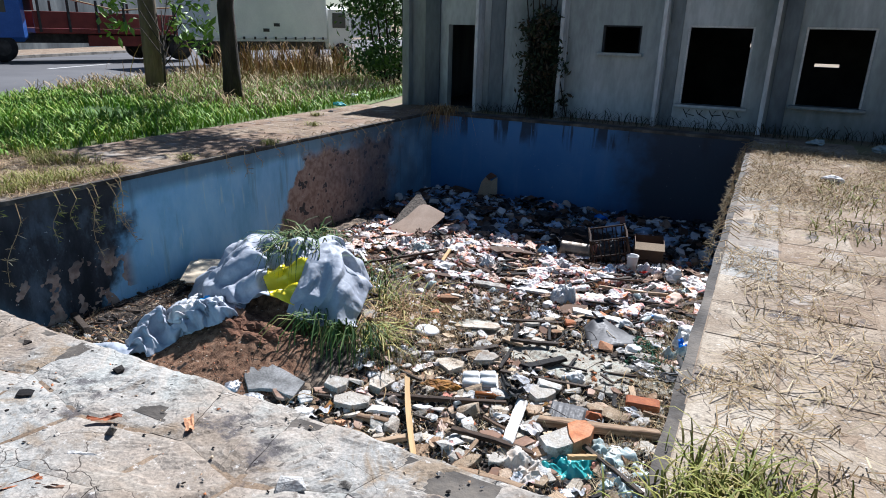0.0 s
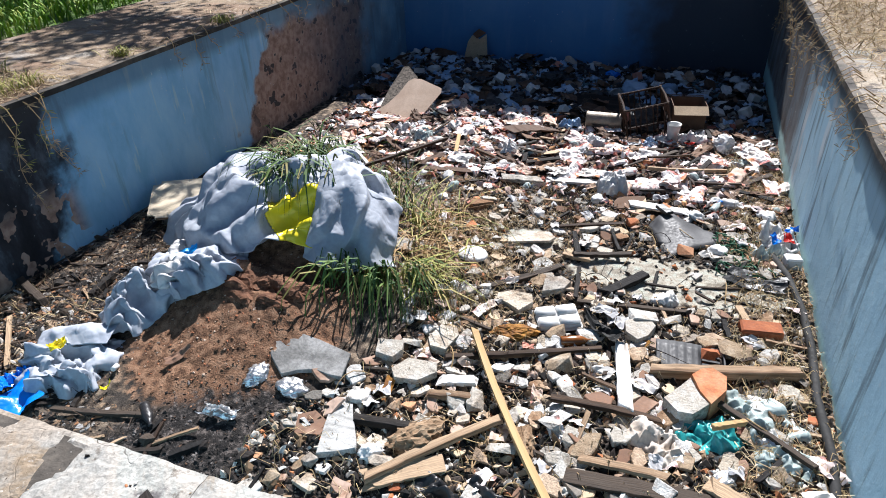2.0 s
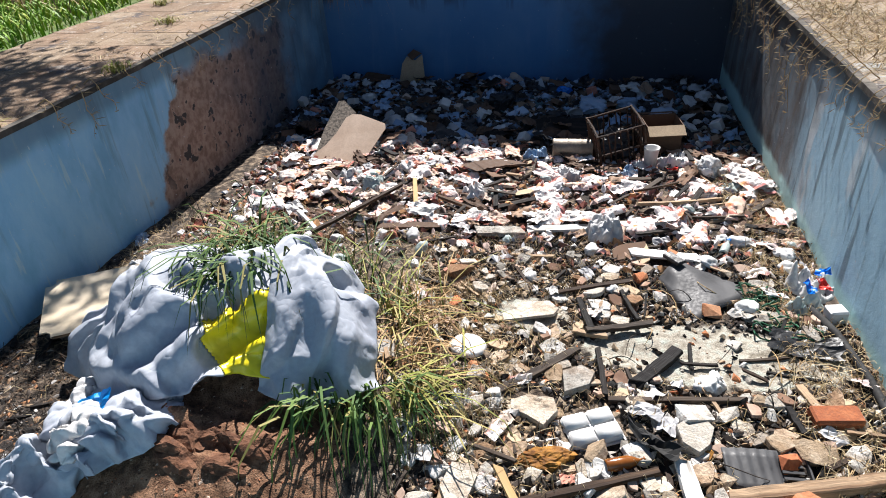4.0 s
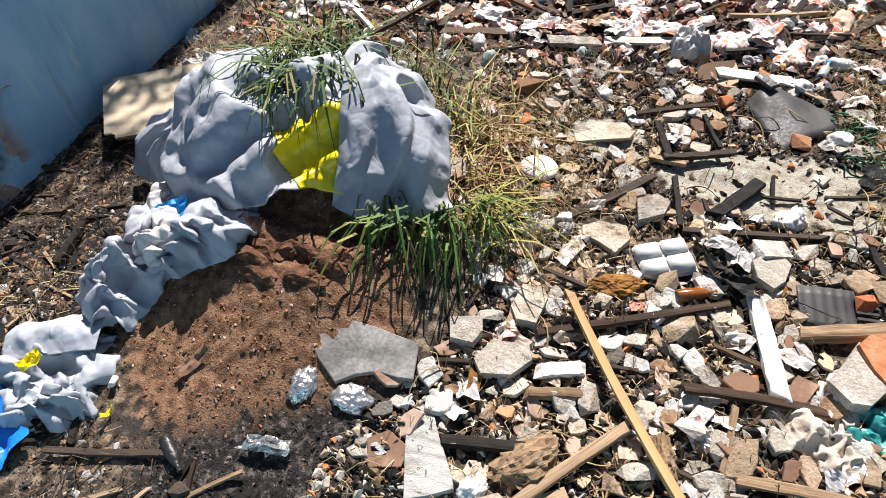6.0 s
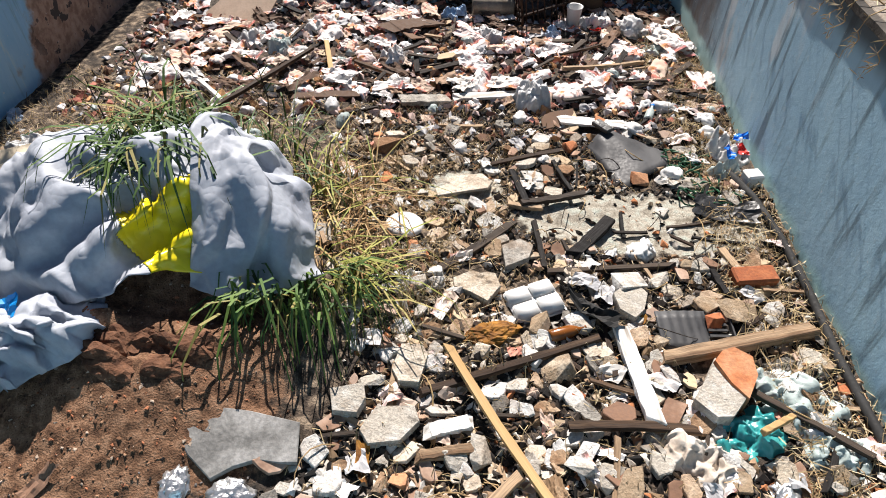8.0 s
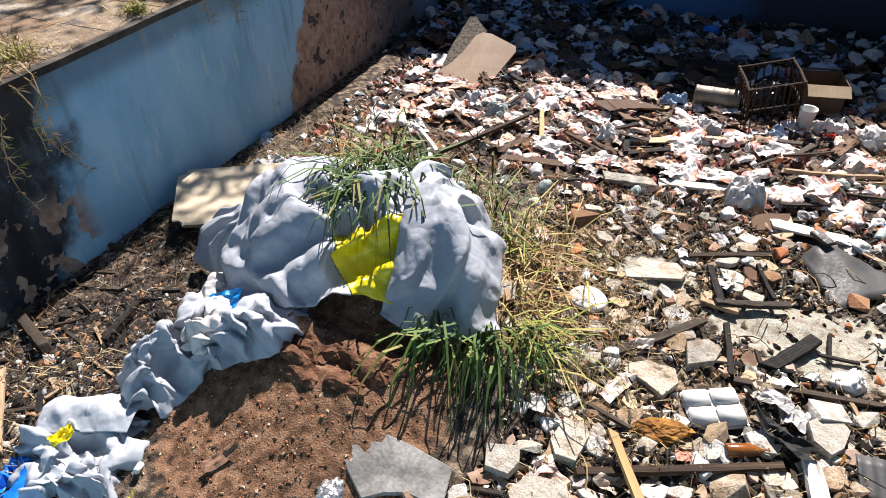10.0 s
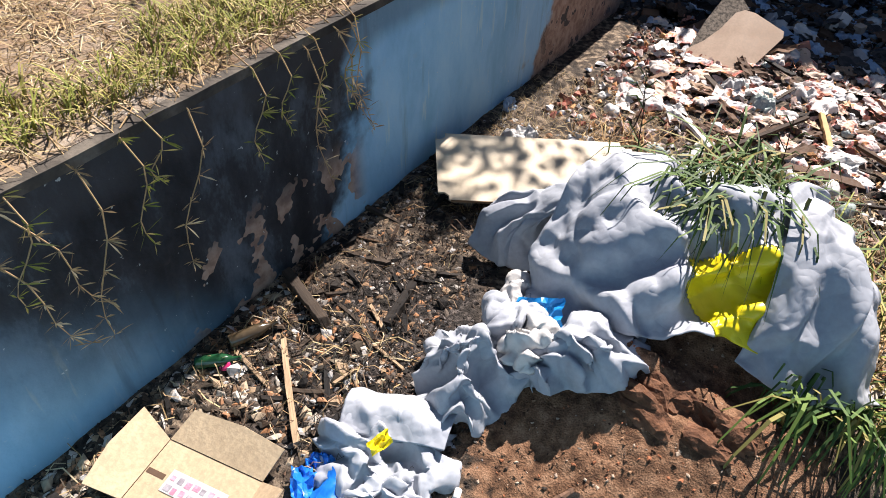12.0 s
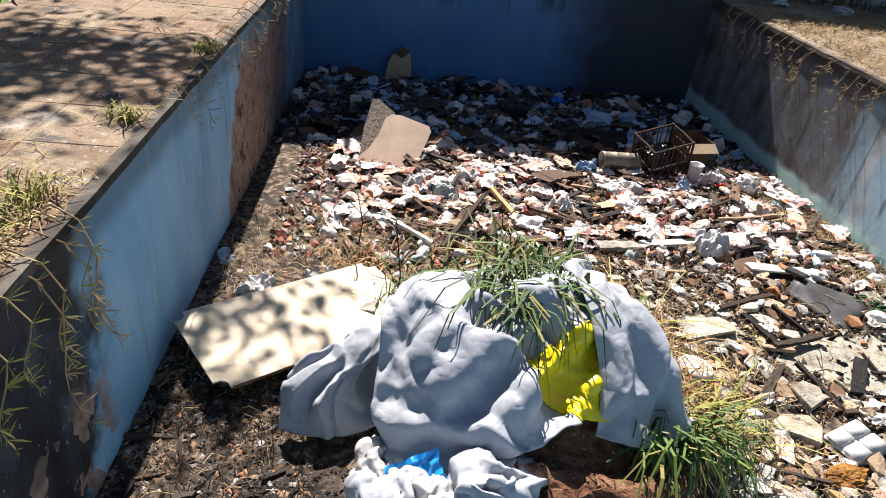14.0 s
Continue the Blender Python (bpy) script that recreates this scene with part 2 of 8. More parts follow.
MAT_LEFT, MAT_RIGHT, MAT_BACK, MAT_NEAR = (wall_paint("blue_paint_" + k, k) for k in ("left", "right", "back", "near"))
MAT_FLOOR = zone_floor()
def deck_stone(name, cols, stain=0.5):
    """Worn paving: blotches and scorch marks that run across the joints, cracks, grain and pits."""
    n = Nodes(name, 0.9, 0.0, 0.15)
    pos = n.t.nodes.new("ShaderNodeNewGeometry").outputs["Position"]
    big, mid, fine = n.noise(1.3, 6, pos, 0.6), n.noise(8, 8, pos, 0.65), n.noise(70, 6, pos)
    c = n.ramp(n.math("ADD", n.span(n.noise(2.6, 9, pos, 0.68, 0.6), 0.28, 0.72), n.math("MULTIPLY", n.math("SUBTRACT", n.random(), 0.5), 0.5)), cols)
    c = n.mix(n.span(n.noise(0.8, 6, pos), 0.44, 0.58, 0, 0.5), c, (0.29, 0.215, 0.145))
    c = n.mix(n.span(n.noise(2.3, 7, pos, 0.65), 0.57, 0.66, 0, 0.5), c, (0.52, 0.495, 0.445))
    c = n.mix(n.span(big, 0.50, 0.62, 0, stain), c, (0.20, 0.15, 0.105))
    c = n.mix(n.span(n.noise(3.1, 9, pos, 0.68), 0.57, 0.645, 0, 0.85), c, (0.085, 0.078, 0.082))
    c = n.mix(n.span(n.noise(14, 8, pos, 0.7), 0.57, 0.64, 0, 0.75), c, (0.13, 0.11, 0.09))
    c = n.mix(n.span(n.noise(24, 8, pos, 0.7), 0.60, 0.66, 0, 0.6), c, (0.62, 0.60, 0.56))
    warp = n.t.nodes.new("ShaderNodeVectorMath")
    warp.operation = "ADD"
    n.put(pos, warp.inputs[0])
    tint = n.t.nodes.new("ShaderNodeTexNoise")
    tint.inputs["Scale"].default_value, tint.inputs["Detail"].default_value = 3.0, 5
    n.put(pos, tint.inputs["Vector"])
    n.put(n.mix(0.35, (0.0, 0.0, 0.0), tint.outputs[1]), warp.inputs[1])
    crack = n.cells(2.3, warp.outputs[0], "Distance", "DISTANCE_TO_EDGE")
    c = n.mix(n.math("MULTIPLY", n.span(crack, 0.008, 0.001, 0, 0.8), n.span(n.noise(1.7, 4, pos), 0.54, 0.58)), c, (0.07, 0.055, 0.045))
    c = n.mix(0.5, c, n.ramp(n.span(fine, 0.3, 0.7), [(0.35,) * 3, (1, 1, 1)]), "MULTIPLY")
    n.bump(n.math("ADD", n.math("ADD", mid, n.math("MULTIPLY", fine, 0.6)), n.math("MULTIPLY", n.span(crack, 0.0, 0.008), 0.25)), 0.7, 0.012)
    return n.done(c)


STONE = deck_stone("deck_stone", [(0.17, 0.122, 0.083), (0.27, 0.205, 0.145), (0.35, 0.285, 0.21)], 0.6)
STONE_TAN = deck_stone("tan_deck_stone", [(0.25, 0.195, 0.135), (0.36, 0.30, 0.225), (0.44, 0.385, 0.305)], 0.55)
STONE_GREY = deck_stone("grey_deck_stone", [(0.26, 0.205, 0.145), (0.32, 0.32, 0.30), (0.42, 0.39, 0.345), (0.35, 0.36, 0.335), (0.48, 0.455, 0.41)], 0.55)
STONE_RED = deck_stone("pinkish_deck_stone", [(0.15, 0.098, 0.064), (0.23, 0.155, 0.105), (0.30, 0.215, 0.15)], 0.6)
CONCRETE = plain("weathered_concrete", [(0.10, 0.095, 0.085), (0.22, 0.205, 0.18), (0.31, 0.29, 0.255)], 0.9, 3, 40, 0.5, 0.01)
COPING = plain("black_stained_coping", [(0.030, 0.027, 0.024), (0.075, 0.066, 0.056), (0.16, 0.14, 0.115)], 0.9, 3, 40, 0.6, 0.01)
SOIL = plain("dry_soil", [(0.13, 0.095, 0.06), (0.24, 0.185, 0.12), (0.20, 0.19, 0.09)], 0.95, 0.8, 30, 0.6, 0.02)
LAWN = plain("lawn_soil", [(0.05, 0.10, 0.02), (0.09, 0.16, 0.03), (0.14, 0.16, 0.06)], 0.95, 0.6, 30, 0.6, 0.02)
ASPHALT = plain("asphalt", [(0.085, 0.085, 0.09), (0.12, 0.12, 0.125)], 0.85, 0.5, 80, 0.4, 0.005)
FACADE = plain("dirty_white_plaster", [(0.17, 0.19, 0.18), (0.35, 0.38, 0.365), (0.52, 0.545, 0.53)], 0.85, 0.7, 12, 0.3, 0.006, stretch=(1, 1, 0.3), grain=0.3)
# Darker plaster copy for side walls; its strips stand in for shade beside fins.
FACADE_DARK = plain("grey_stain_and_shade_plaster", [(0.06, 0.07, 0.08), (0.12, 0.14, 0.15), (0.21, 0.235, 0.24)], 0.85, 0.9, 12, 0.3, 0.006, stretch=(1, 1, 0.3))
# Paler than the wall, so the fins' lit front edge is in the colour.
FIN = plain("pale_lit_fin_plaster", [(0.36, 0.37, 0.36), (0.60, 0.61, 0.60), (0.70, 0.71, 0.70)], 0.85, 2.0, 25, 0.4, 0.006, stretch=(1, 1, 0.3), grain=0.3)
# Near-black puts the rooms' shade into their surfaces; also a dark frame and scrawl.
DARK_ROOM = plain("room_shade_and_dark_paint", [(0.03, 0.03, 0.032), (0.07, 0.07, 0.07)], 0.9, 1.5, 20)
WHITE_TRIM = plain("white_trim", [(0.5, 0.5, 0.48), (0.7, 0.7, 0.68)], 0.6, 3, 40)
BARK = plain("dark_bark", [(0.018, 0.014, 0.011), (0.055, 0.044, 0.035)], 0.95, 6, 30, 0.9, 0.02, stretch=(1, 1, 0.25))
POST = plain("weathered_post", [(0.10, 0.075, 0.05), (0.20, 0.16, 0.115)], 0.9, 6, 40, 0.6, 0.01, stretch=(1, 1, 0.15))
LEAF = pieces("green_leaves", [(0.045, 0.11, 0.018), (0.075, 0.16, 0.028), (0.10, 0.19, 0.035), (0.035, 0.08, 0.018)], 0.5, s2=8, grain=0.15)
LEAF_YOUNG = pieces("young_leaves", [(0.16, 0.27, 0.04), (0.22, 0.33, 0.06), (0.12, 0.22, 0.03)], 0.5, s2=8, grain=0.1)
LEAF_DARK = pieces("dark_leaves", [(0.012, 0.022, 0.010), (0.022, 0.035, 0.014), (0.05, 0.038, 0.02)], 0.6, s2=8, grain=0.15)
GRASS = pieces("lawn_grass", [(0.15, 0.29, 0.018), (0.20, 0.35, 0.022), (0.11, 0.22, 0.016), (0.30, 0.36, 0.05)], 0.6, s2=10, grain=0.1)
GRASS_WEED = pieces("weed_grass", [(0.028, 0.065, 0.014), (0.050, 0.10, 0.020), (0.085, 0.14, 0.026), (0.19, 0.17, 0.05)], 0.65, s2=10, grain=0.1)
GRASS_YELLOW = pieces("yellow_green_grass", [(0.20, 0.22, 0.04), (0.27, 0.26, 0.06), (0.33, 0.28, 0.10), (0.15, 0.17, 0.03)], 0.7, s2=10, grain=0.1)
STRAW = pieces("dry_straw", [(0.30, 0.22, 0.11), (0.42, 0.33, 0.18), (0.36, 0.25, 0.13), (0.50, 0.41, 0.26), (0.22, 0.15, 0.08)], 0.8, s2=10, grain=0.15)
STRAW_BROWN = pieces("brown_dead_grass", [(0.20, 0.115, 0.045), (0.30, 0.185, 0.08), (0.42, 0.29, 0.14), (0.14, 0.08, 0.035)], 0.8, s2=10, grain=0.15)


# ---- mesh tools ----
def tidy(bm, smooth=False):
    bmesh.ops.recalc_face_normals(bm, faces=bm.faces[:])
    for f in bm.faces:
        f.smooth = smooth
    return bm


def link(name, bm, mat, smooth=False):
    me = bpy.data.meshes.new(name)
    tidy(bm, smooth).to_mesh(me)
    bm.free()
    me.materials.append(mat)
    return new(name, me)


def part(name, bm, mat, parent, label="", smooth=False):
    ob = link(name, bm, mat, smooth)
    ob.parent = parent
    return tagged(ob, label) if label else ob


def thing(name, place, label, category, group="", kind=""):
    ob = new(name)
    ob.matrix_basis = place if isinstance(place, Matrix) else pose(*place)
    return tagged(ob, label, category, group, kind)


def box(bm, lo, hi, bevel=0.0):
    r = bmesh.ops.create_cube(bm, size=1.0)["verts"]
    for v in r:
        v.co = Vector([(a + b) / 2 + c * (b - a) for a, b, c in zip(lo, hi, v.co)])
    if bevel:
        es = list({e for v in r for e in v.link_edges})
        bmesh.ops.bevel(bm, geom=es, offset=bevel, segments=1, affect="EDGES", clamp_overlap=True)
    return bm


def boxes(*spans, bevel=0.0):
    bm = bmesh.new()
    for lo, hi in spans:
        box(bm, lo, hi, bevel)
    return bm


def tube(pts, radii, sides=8, caps=True):
    """A tapered round bar through the points."""
    bm = bmesh.new()
    rings = []
    pts = [Vector(p) for p in pts]
    for i, p in enumerate(pts):
        d = (pts[min(i + 1, len(pts) - 1)] - pts[max(i - 1, 0)]).normalized()
        u = d.cross(Vector((0.31, 0.17, 0.94)))
        u = (u if u.length > 0.05 else d.cross(Vector((1, 0, 0)))).normalized()
        w = d.cross(u)
        r = radii[i] if isinstance(radii, (list, tuple)) else radii
        rings.append([bm.verts.new(p + r * (u * math.cos(k * math.tau / sides) + w * math.sin(k * math.tau / sides))) for k in range(sides)])
    for a, b in zip(rings, rings[1:]):
        for k in range(sides):
            bm.faces.new((a[k], a[(k + 1) % sides], b[(k + 1) % sides], b[k]))
    if caps:
        bm.faces.new(rings[0]), bm.faces.new(rings[-1])
    return bm


def turned(profile, sides=20):
    """A body of revolution round z from (radius, height) pairs."""
    bm = bmesh.new()
    rings = [[bm.verts.new((r * math.cos(k * math.tau / sides), r * math.sin(k * math.tau / sides), z)) for k in range(sides)] for r, z in profile]
    for a, b in zip(rings, rings[1:]):
        for k in range(sides):
            bm.faces.new((a[k], a[(k + 1) % sides], b[(k + 1) % sides], b[k]))
    bm.faces.new(rings[0]), bm.faces.new(rings[-1])
    return bm


def stuff(name, verts, faces, mat, label, category, parent=None):
    me = bpy.data.meshes.new(name)
    me.from_pydata(verts, [], faces)
    me.materials.append(mat)
    ob = new(name, me)
    ob.parent = parent
    return tagged(ob, label, category, "", "stuff")


# ---- the pool's plan ----
X0, X1, Y0, Y1, DECK = -4.95, 0.72, 3.05, 12.5, 1.36


def base_height(y):
    return float(np.interp(y, [3, 5, 7, 9, 12.6], [0.10, 0.06, 0.0, -0.06, -0.16]))


def ground_height(x, y):
    """The rubbish ground in the pool: a gentle fall to the far end and the heap of red soil."""
    d = ((x + 2.85) / 0.8) ** 2 + ((y - 5.6) / 0.95) ** 2
    return base_height(y) + 0.6 * math.exp(-d)


def lumpy(x, y):
    v = Vector((x, y, 0.0))
    h = ground_height(x, y) + 0.022 * noise.noise(v * 2.1) + 0.016 * noise.noise(v * 6.0) + 0.007 * noise.noise(v * 19.0)
    k = math.exp(-(((x + 2.75) / 0.85) ** 2 + ((y - 5.0) / 0.85) ** 2) ** 2)
    h += k * (0.022 * (0.5 - abs(noise.noise(v * 7.0))) + 0.012 * noise.noise(v * 17.0) + 0.006 * noise.noise(v * 38.0))
    return h - 0.08 * math.exp(-((x + 2.72) / 0.22) ** 2 - ((y - 5.02) / 0.08) ** 2) - 0.17 * math.exp(-(((x + 2.72) / 0.42) ** 2 + ((y - 5.30) / 0.19) ** 2) ** 2)


def zones(x, y):
    """How far a spot is red soil, soot or bare screed."""
    soil = math.exp(-(((x + 2.88) / 0.80) ** 2 + ((y - 4.92) / 0.88) ** 2) ** 2)
    soil = max(soil, 0.8 * math.exp(-(((x + 0.5) / 0.3) ** 2 + ((y - 4.3) / 0.15) ** 2)))
    ash = math.exp(-(((x + 2.35) / 0.80) ** 2 + ((y - 3.85) / 0.72) ** 2) ** 2)
    ash = max(ash, 0.66 * math.exp(-(((x + 4.2) / 0.7) ** 2 + ((y - 4.7) / 0.9) ** 2) ** 2))
    ash = max(ash, 0.55 * math.exp(-(((x + 0.9) / 1.3) ** 2 + ((y - 7.3) / 0.45) ** 2) ** 2))
    scr = math.exp(-(((x + 0.20) / 0.85) ** 2 + ((y - 6.47) / 0.32) ** 2) ** 2)
    scr = max(scr, 0.9 * math.exp(-(((x + 1.35) / 0.28) ** 2 + ((y - 6.75) / 0.2) ** 2) ** 2))
    return soil, ash * (1 - 0.55 * soil), scr


def pool_floor():
    nx, ny = 250, 410
    xs, ys = np.linspace(X0 - 0.02, X1 + 0.02, nx), np.linspace(Y0 - 0.02, Y1 + 0.02, ny)
    verts = [(x, y, lumpy(x, y)) for y in ys for x in xs]
    faces = [(j * nx + i, j * nx + i + 1, (j + 1) * nx + i + 1, (j + 1) * nx + i) for j in range(ny - 1) for i in range(nx - 1)]
    me = bpy.data.meshes.new("floor")
    me.from_pydata([tuple(map(float, v)) for v in verts], [], faces)
    col = me.color_attributes.new("zone", "FLOAT_COLOR", "POINT")
    col.data.foreach_set("color", np.array([(*zones(x, y), 1.0) for x, y, _ in verts], dtype=np.float32).ravel())
    me.materials.append(MAT_FLOOR)
    for p in me.polygons:
        p.use_smooth = True
    return tagged(new("floor", me), "pool bottom buried under trodden soil, soot and grit", "floor", "", "structure")


floor = pool_floor()


def wall(name, lo, hi, mat, label):
    bm = boxes((lo, hi))
    return tagged(link(name, bm, mat), label, "wall", "", "structure")


T = 0.28
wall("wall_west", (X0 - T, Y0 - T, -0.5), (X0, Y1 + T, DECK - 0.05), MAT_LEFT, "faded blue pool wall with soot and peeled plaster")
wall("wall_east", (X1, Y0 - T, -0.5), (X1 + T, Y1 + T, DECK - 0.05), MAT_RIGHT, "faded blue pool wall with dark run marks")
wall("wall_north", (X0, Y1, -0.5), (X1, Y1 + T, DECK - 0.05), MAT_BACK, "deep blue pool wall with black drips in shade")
wall("wall_south", (X0, Y0 - T, -0.5), (X1, Y0, DECK - 0.05), MAT_NEAR, "faded blue pool wall below the standing edge")


def coping():
    """The blackened lip along the pool's rim, a little proud of the walls."""
    for name, lo, hi in (
        ("trim_west", (X0 - 0.32, Y0 - 0.3, DECK - 0.05), (X0 + 0.025, Y1, DECK - 0.006)),
        ("trim_east", (X1 - 0.025, Y0 - 0.3, DECK - 0.05), (X1 + 0.32, Y1, DECK - 0.006)),
        ("trim_north", (X0 - 0.32, Y1 - 0.02, DECK - 0.05), (X1 + 0.32, Y1 + 0.34, DECK - 0.006)),
        ("trim_south", (X0 + 0.025, Y0 - 0.3, DECK - 0.05), (X1 - 0.025, Y0 - 0.01, DECK - 0.012)),
    ):
        bm = boxes((lo, hi))
        bmesh.ops.subdivide_edges(bm, edges=[e for e in bm.edges if e.calc_length() > 3], cuts=160)
        for v in bm.verts:
            q = Vector((v.co.x * 3, v.co.y * 3, v.co.z))
            v.co += Vector((0.010 * noise.noise(q), 0.010 * noise.noise(q + Vector((9, 0, 0))), 0.004 * noise.noise(q * 2)))
        tagged(link(name, bm, COPING), "blackened crumbling cement lip of the pool", "pool edge", "", "structure")


coping()


def ground():
    """One sheet with the pool's opening in it, out to the horizon."""
    bm = bmesh.new()
    xs, ys = [-600, X0 - 0.2, X1 + 0.2, 600], [-600, Y0 - 0.2, Y1 + 0.2, 900]
    vs = [[bm.verts.new((x, y, DECK - 0.06)) for x in xs] for y in ys]
    for j in range(3):
        for i in range(3):
            if (i, j) != (1, 1):
                bm.faces.new((vs[j][i], vs[j][i + 1], vs[j + 1][i + 1], vs[j + 1][i]))
    tagged(link("ground", bm, SOIL), "dry bare soil with thin grass round the pool", "ground", "", "structure")
    bm = bmesh.new()
    vs = [bm.verts.new(p) for p in ((-6.75, 2.0, DECK - 0.045), (-6.75, 13.0, DECK - 0.045), (-9.0, 24.0, DECK - 0.045), (-17.5, 24.0, DECK - 0.045), (-12.2, 6.0, DECK - 0.045), (-10.0, 2.0, DECK - 0.045))]
    bm.faces.new(vs)
    tagged(link("ground_lawn", bm, LAWN), "green verge soil under the grass", "lawn", "", "structure")


ground()


# ---- street ----
def street():
    d = Vector((-0.38, 1.0, 0)).normalized()
    side = Vector((-d.y, d.x, 0))
    base = Vector((-13.1, 9.2, DECK - 0.04))

    def strip(name, a, b, h, mat, label, cat, t0=-60, t1=120):
        bm = bmesh.new()
        low, top = [], []
        for s, t in ((a, t0), (b, t0), (b, t1), (a, t1)):
            p = base + side * s + d * t
            low.append(bm.verts.new(p - Vector((0, 0, 0.2)))), top.append(bm.verts.new(p + Vector((0, 0, h))))
        bm.faces.new(top), bm.faces.new(low)
        for k in range(4):
            bm.faces.new((low[k], low[(k + 1) % 4], top[(k + 1) % 4], top[k]))
        tagged(link(name, bm, mat), label, cat, "", "structure")

    strip("road", 0.0, 9.6, 0.012, ASPHALT, "sunlit grey asphalt street", "road")
    strip("kerb_near", -0.16, 0.0, 0.06, CONCRETE, "worn concrete kerb", "kerb")
    strip("kerb_far", 9.6, 9.78, 0.13, CONCRETE, "worn concrete kerb", "kerb")
    strip("pavement_far", 9.78, 13.5, 0.125, STONE, "pale dusty pavement across the street", "pavement")
    for k in range(5):
        strip("road_line", 4.75, 4.87, 0.018, WHITE_TRIM, "faded white lane line", "road marking", -4 + 6 * k, -0.5 + 6 * k)
    strip("wall_far", 13.5, 13.8, 3.4, FACADE_DARK, "grey street wall in the distance", "wall")
    return d, side, base


ROAD_D, ROAD_S, ROAD_B = street()


# ---- the derelict building ----
def building():
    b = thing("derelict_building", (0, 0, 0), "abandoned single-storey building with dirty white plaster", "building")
    y0, y1, zb, zt = 13.8, 14.0, DECK - 0.1, 4.12
    gaps = [(-5.27, -4.55, zb, 2.97), (-3.50, -2.83, zb, 2.99), (-2.09, -1.39, 2.54, 3.02), (-0.60, 0.47, 1.70, 3.04), (1.23, 2.23, 1.80, 3.05), (3.2, 4.3, 1.8, 3.05)]
    def panel(name, lo, hi, mat, label=""):
        part(name, boxes((lo, hi)), mat, b, label)

    x = -6.3
    for a, c, lo, hi in gaps + [(6.5, 6.5, 0, 0)]:
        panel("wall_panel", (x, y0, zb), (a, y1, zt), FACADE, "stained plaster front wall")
        if a < c:
            if lo > zb:
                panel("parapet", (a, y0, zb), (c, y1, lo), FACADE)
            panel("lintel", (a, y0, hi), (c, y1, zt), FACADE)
        x = c
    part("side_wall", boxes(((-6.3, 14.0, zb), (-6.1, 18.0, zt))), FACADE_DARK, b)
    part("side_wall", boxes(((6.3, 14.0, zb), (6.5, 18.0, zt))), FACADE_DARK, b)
    x = -6.1
    for a, c, lo, hi in [(-5.2, -4.9, 1.5, 2.6), (0.28, 0.52, 2.66, 2.74), (1.62, 2.1, 2.30, 2.37), (6.3, 6.3, 0, 0)]:
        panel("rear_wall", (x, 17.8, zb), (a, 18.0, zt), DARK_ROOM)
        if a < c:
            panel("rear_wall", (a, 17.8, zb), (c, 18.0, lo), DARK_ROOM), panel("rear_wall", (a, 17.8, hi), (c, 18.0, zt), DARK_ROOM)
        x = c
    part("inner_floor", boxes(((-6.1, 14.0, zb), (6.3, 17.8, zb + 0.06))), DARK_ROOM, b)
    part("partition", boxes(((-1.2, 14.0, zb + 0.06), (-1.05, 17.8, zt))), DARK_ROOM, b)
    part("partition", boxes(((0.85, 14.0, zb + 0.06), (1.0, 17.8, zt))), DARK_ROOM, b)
    part("roof", boxes(((-6.3, 13.8, zt), (6.5, 18.0, zt + 0.06))), CONCRETE, b, "flat concrete roof slab")
    # The flat dark strips put the shade next to the fins into the colour.
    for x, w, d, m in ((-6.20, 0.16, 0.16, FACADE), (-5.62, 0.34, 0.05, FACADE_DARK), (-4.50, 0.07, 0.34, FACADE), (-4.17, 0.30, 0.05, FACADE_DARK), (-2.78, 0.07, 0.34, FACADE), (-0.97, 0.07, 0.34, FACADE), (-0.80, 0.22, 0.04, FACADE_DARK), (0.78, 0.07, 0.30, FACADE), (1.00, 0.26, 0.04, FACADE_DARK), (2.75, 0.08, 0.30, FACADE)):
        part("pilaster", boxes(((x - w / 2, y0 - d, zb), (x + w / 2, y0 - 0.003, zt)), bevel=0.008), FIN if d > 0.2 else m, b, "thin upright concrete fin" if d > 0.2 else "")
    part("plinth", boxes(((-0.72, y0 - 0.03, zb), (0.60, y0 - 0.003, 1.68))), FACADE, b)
    for a, c, lo, hi in gaps[2:5]:
        w = thing("window", (0, 0, 0), "", "")
        w.parent = b
        part("window_frame", boxes(((a, y0 + 0.02, lo), (a + 0.035, y0 + 0.10, hi)), ((c - 0.035, y0 + 0.02, lo), (c, y0 + 0.10, hi)), ((a + 0.035, y0 + 0.02, hi - 0.03), (c - 0.035, y0 + 0.10, hi)), bevel=0.004), WHITE_TRIM if a != gaps[2][0] else DARK_ROOM, w, "bare weathered frame without glass")
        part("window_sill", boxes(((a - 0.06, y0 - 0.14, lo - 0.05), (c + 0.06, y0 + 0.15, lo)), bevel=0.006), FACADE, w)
    # a scrawl of dark paint under the broad window
    for k in range(9):
        x = -0.5 + k * 0.11
        part("paint_scrawl", tube([(x, y0 - 0.035, 1.62), (x + 0.05 * (-1) ** k, y0 - 0.035, 1.54), (x + 0.09, y0 - 0.035, 1.47 + 0.04 * (k % 3))], 0.008, 5), DARK_ROOM, b)


building()


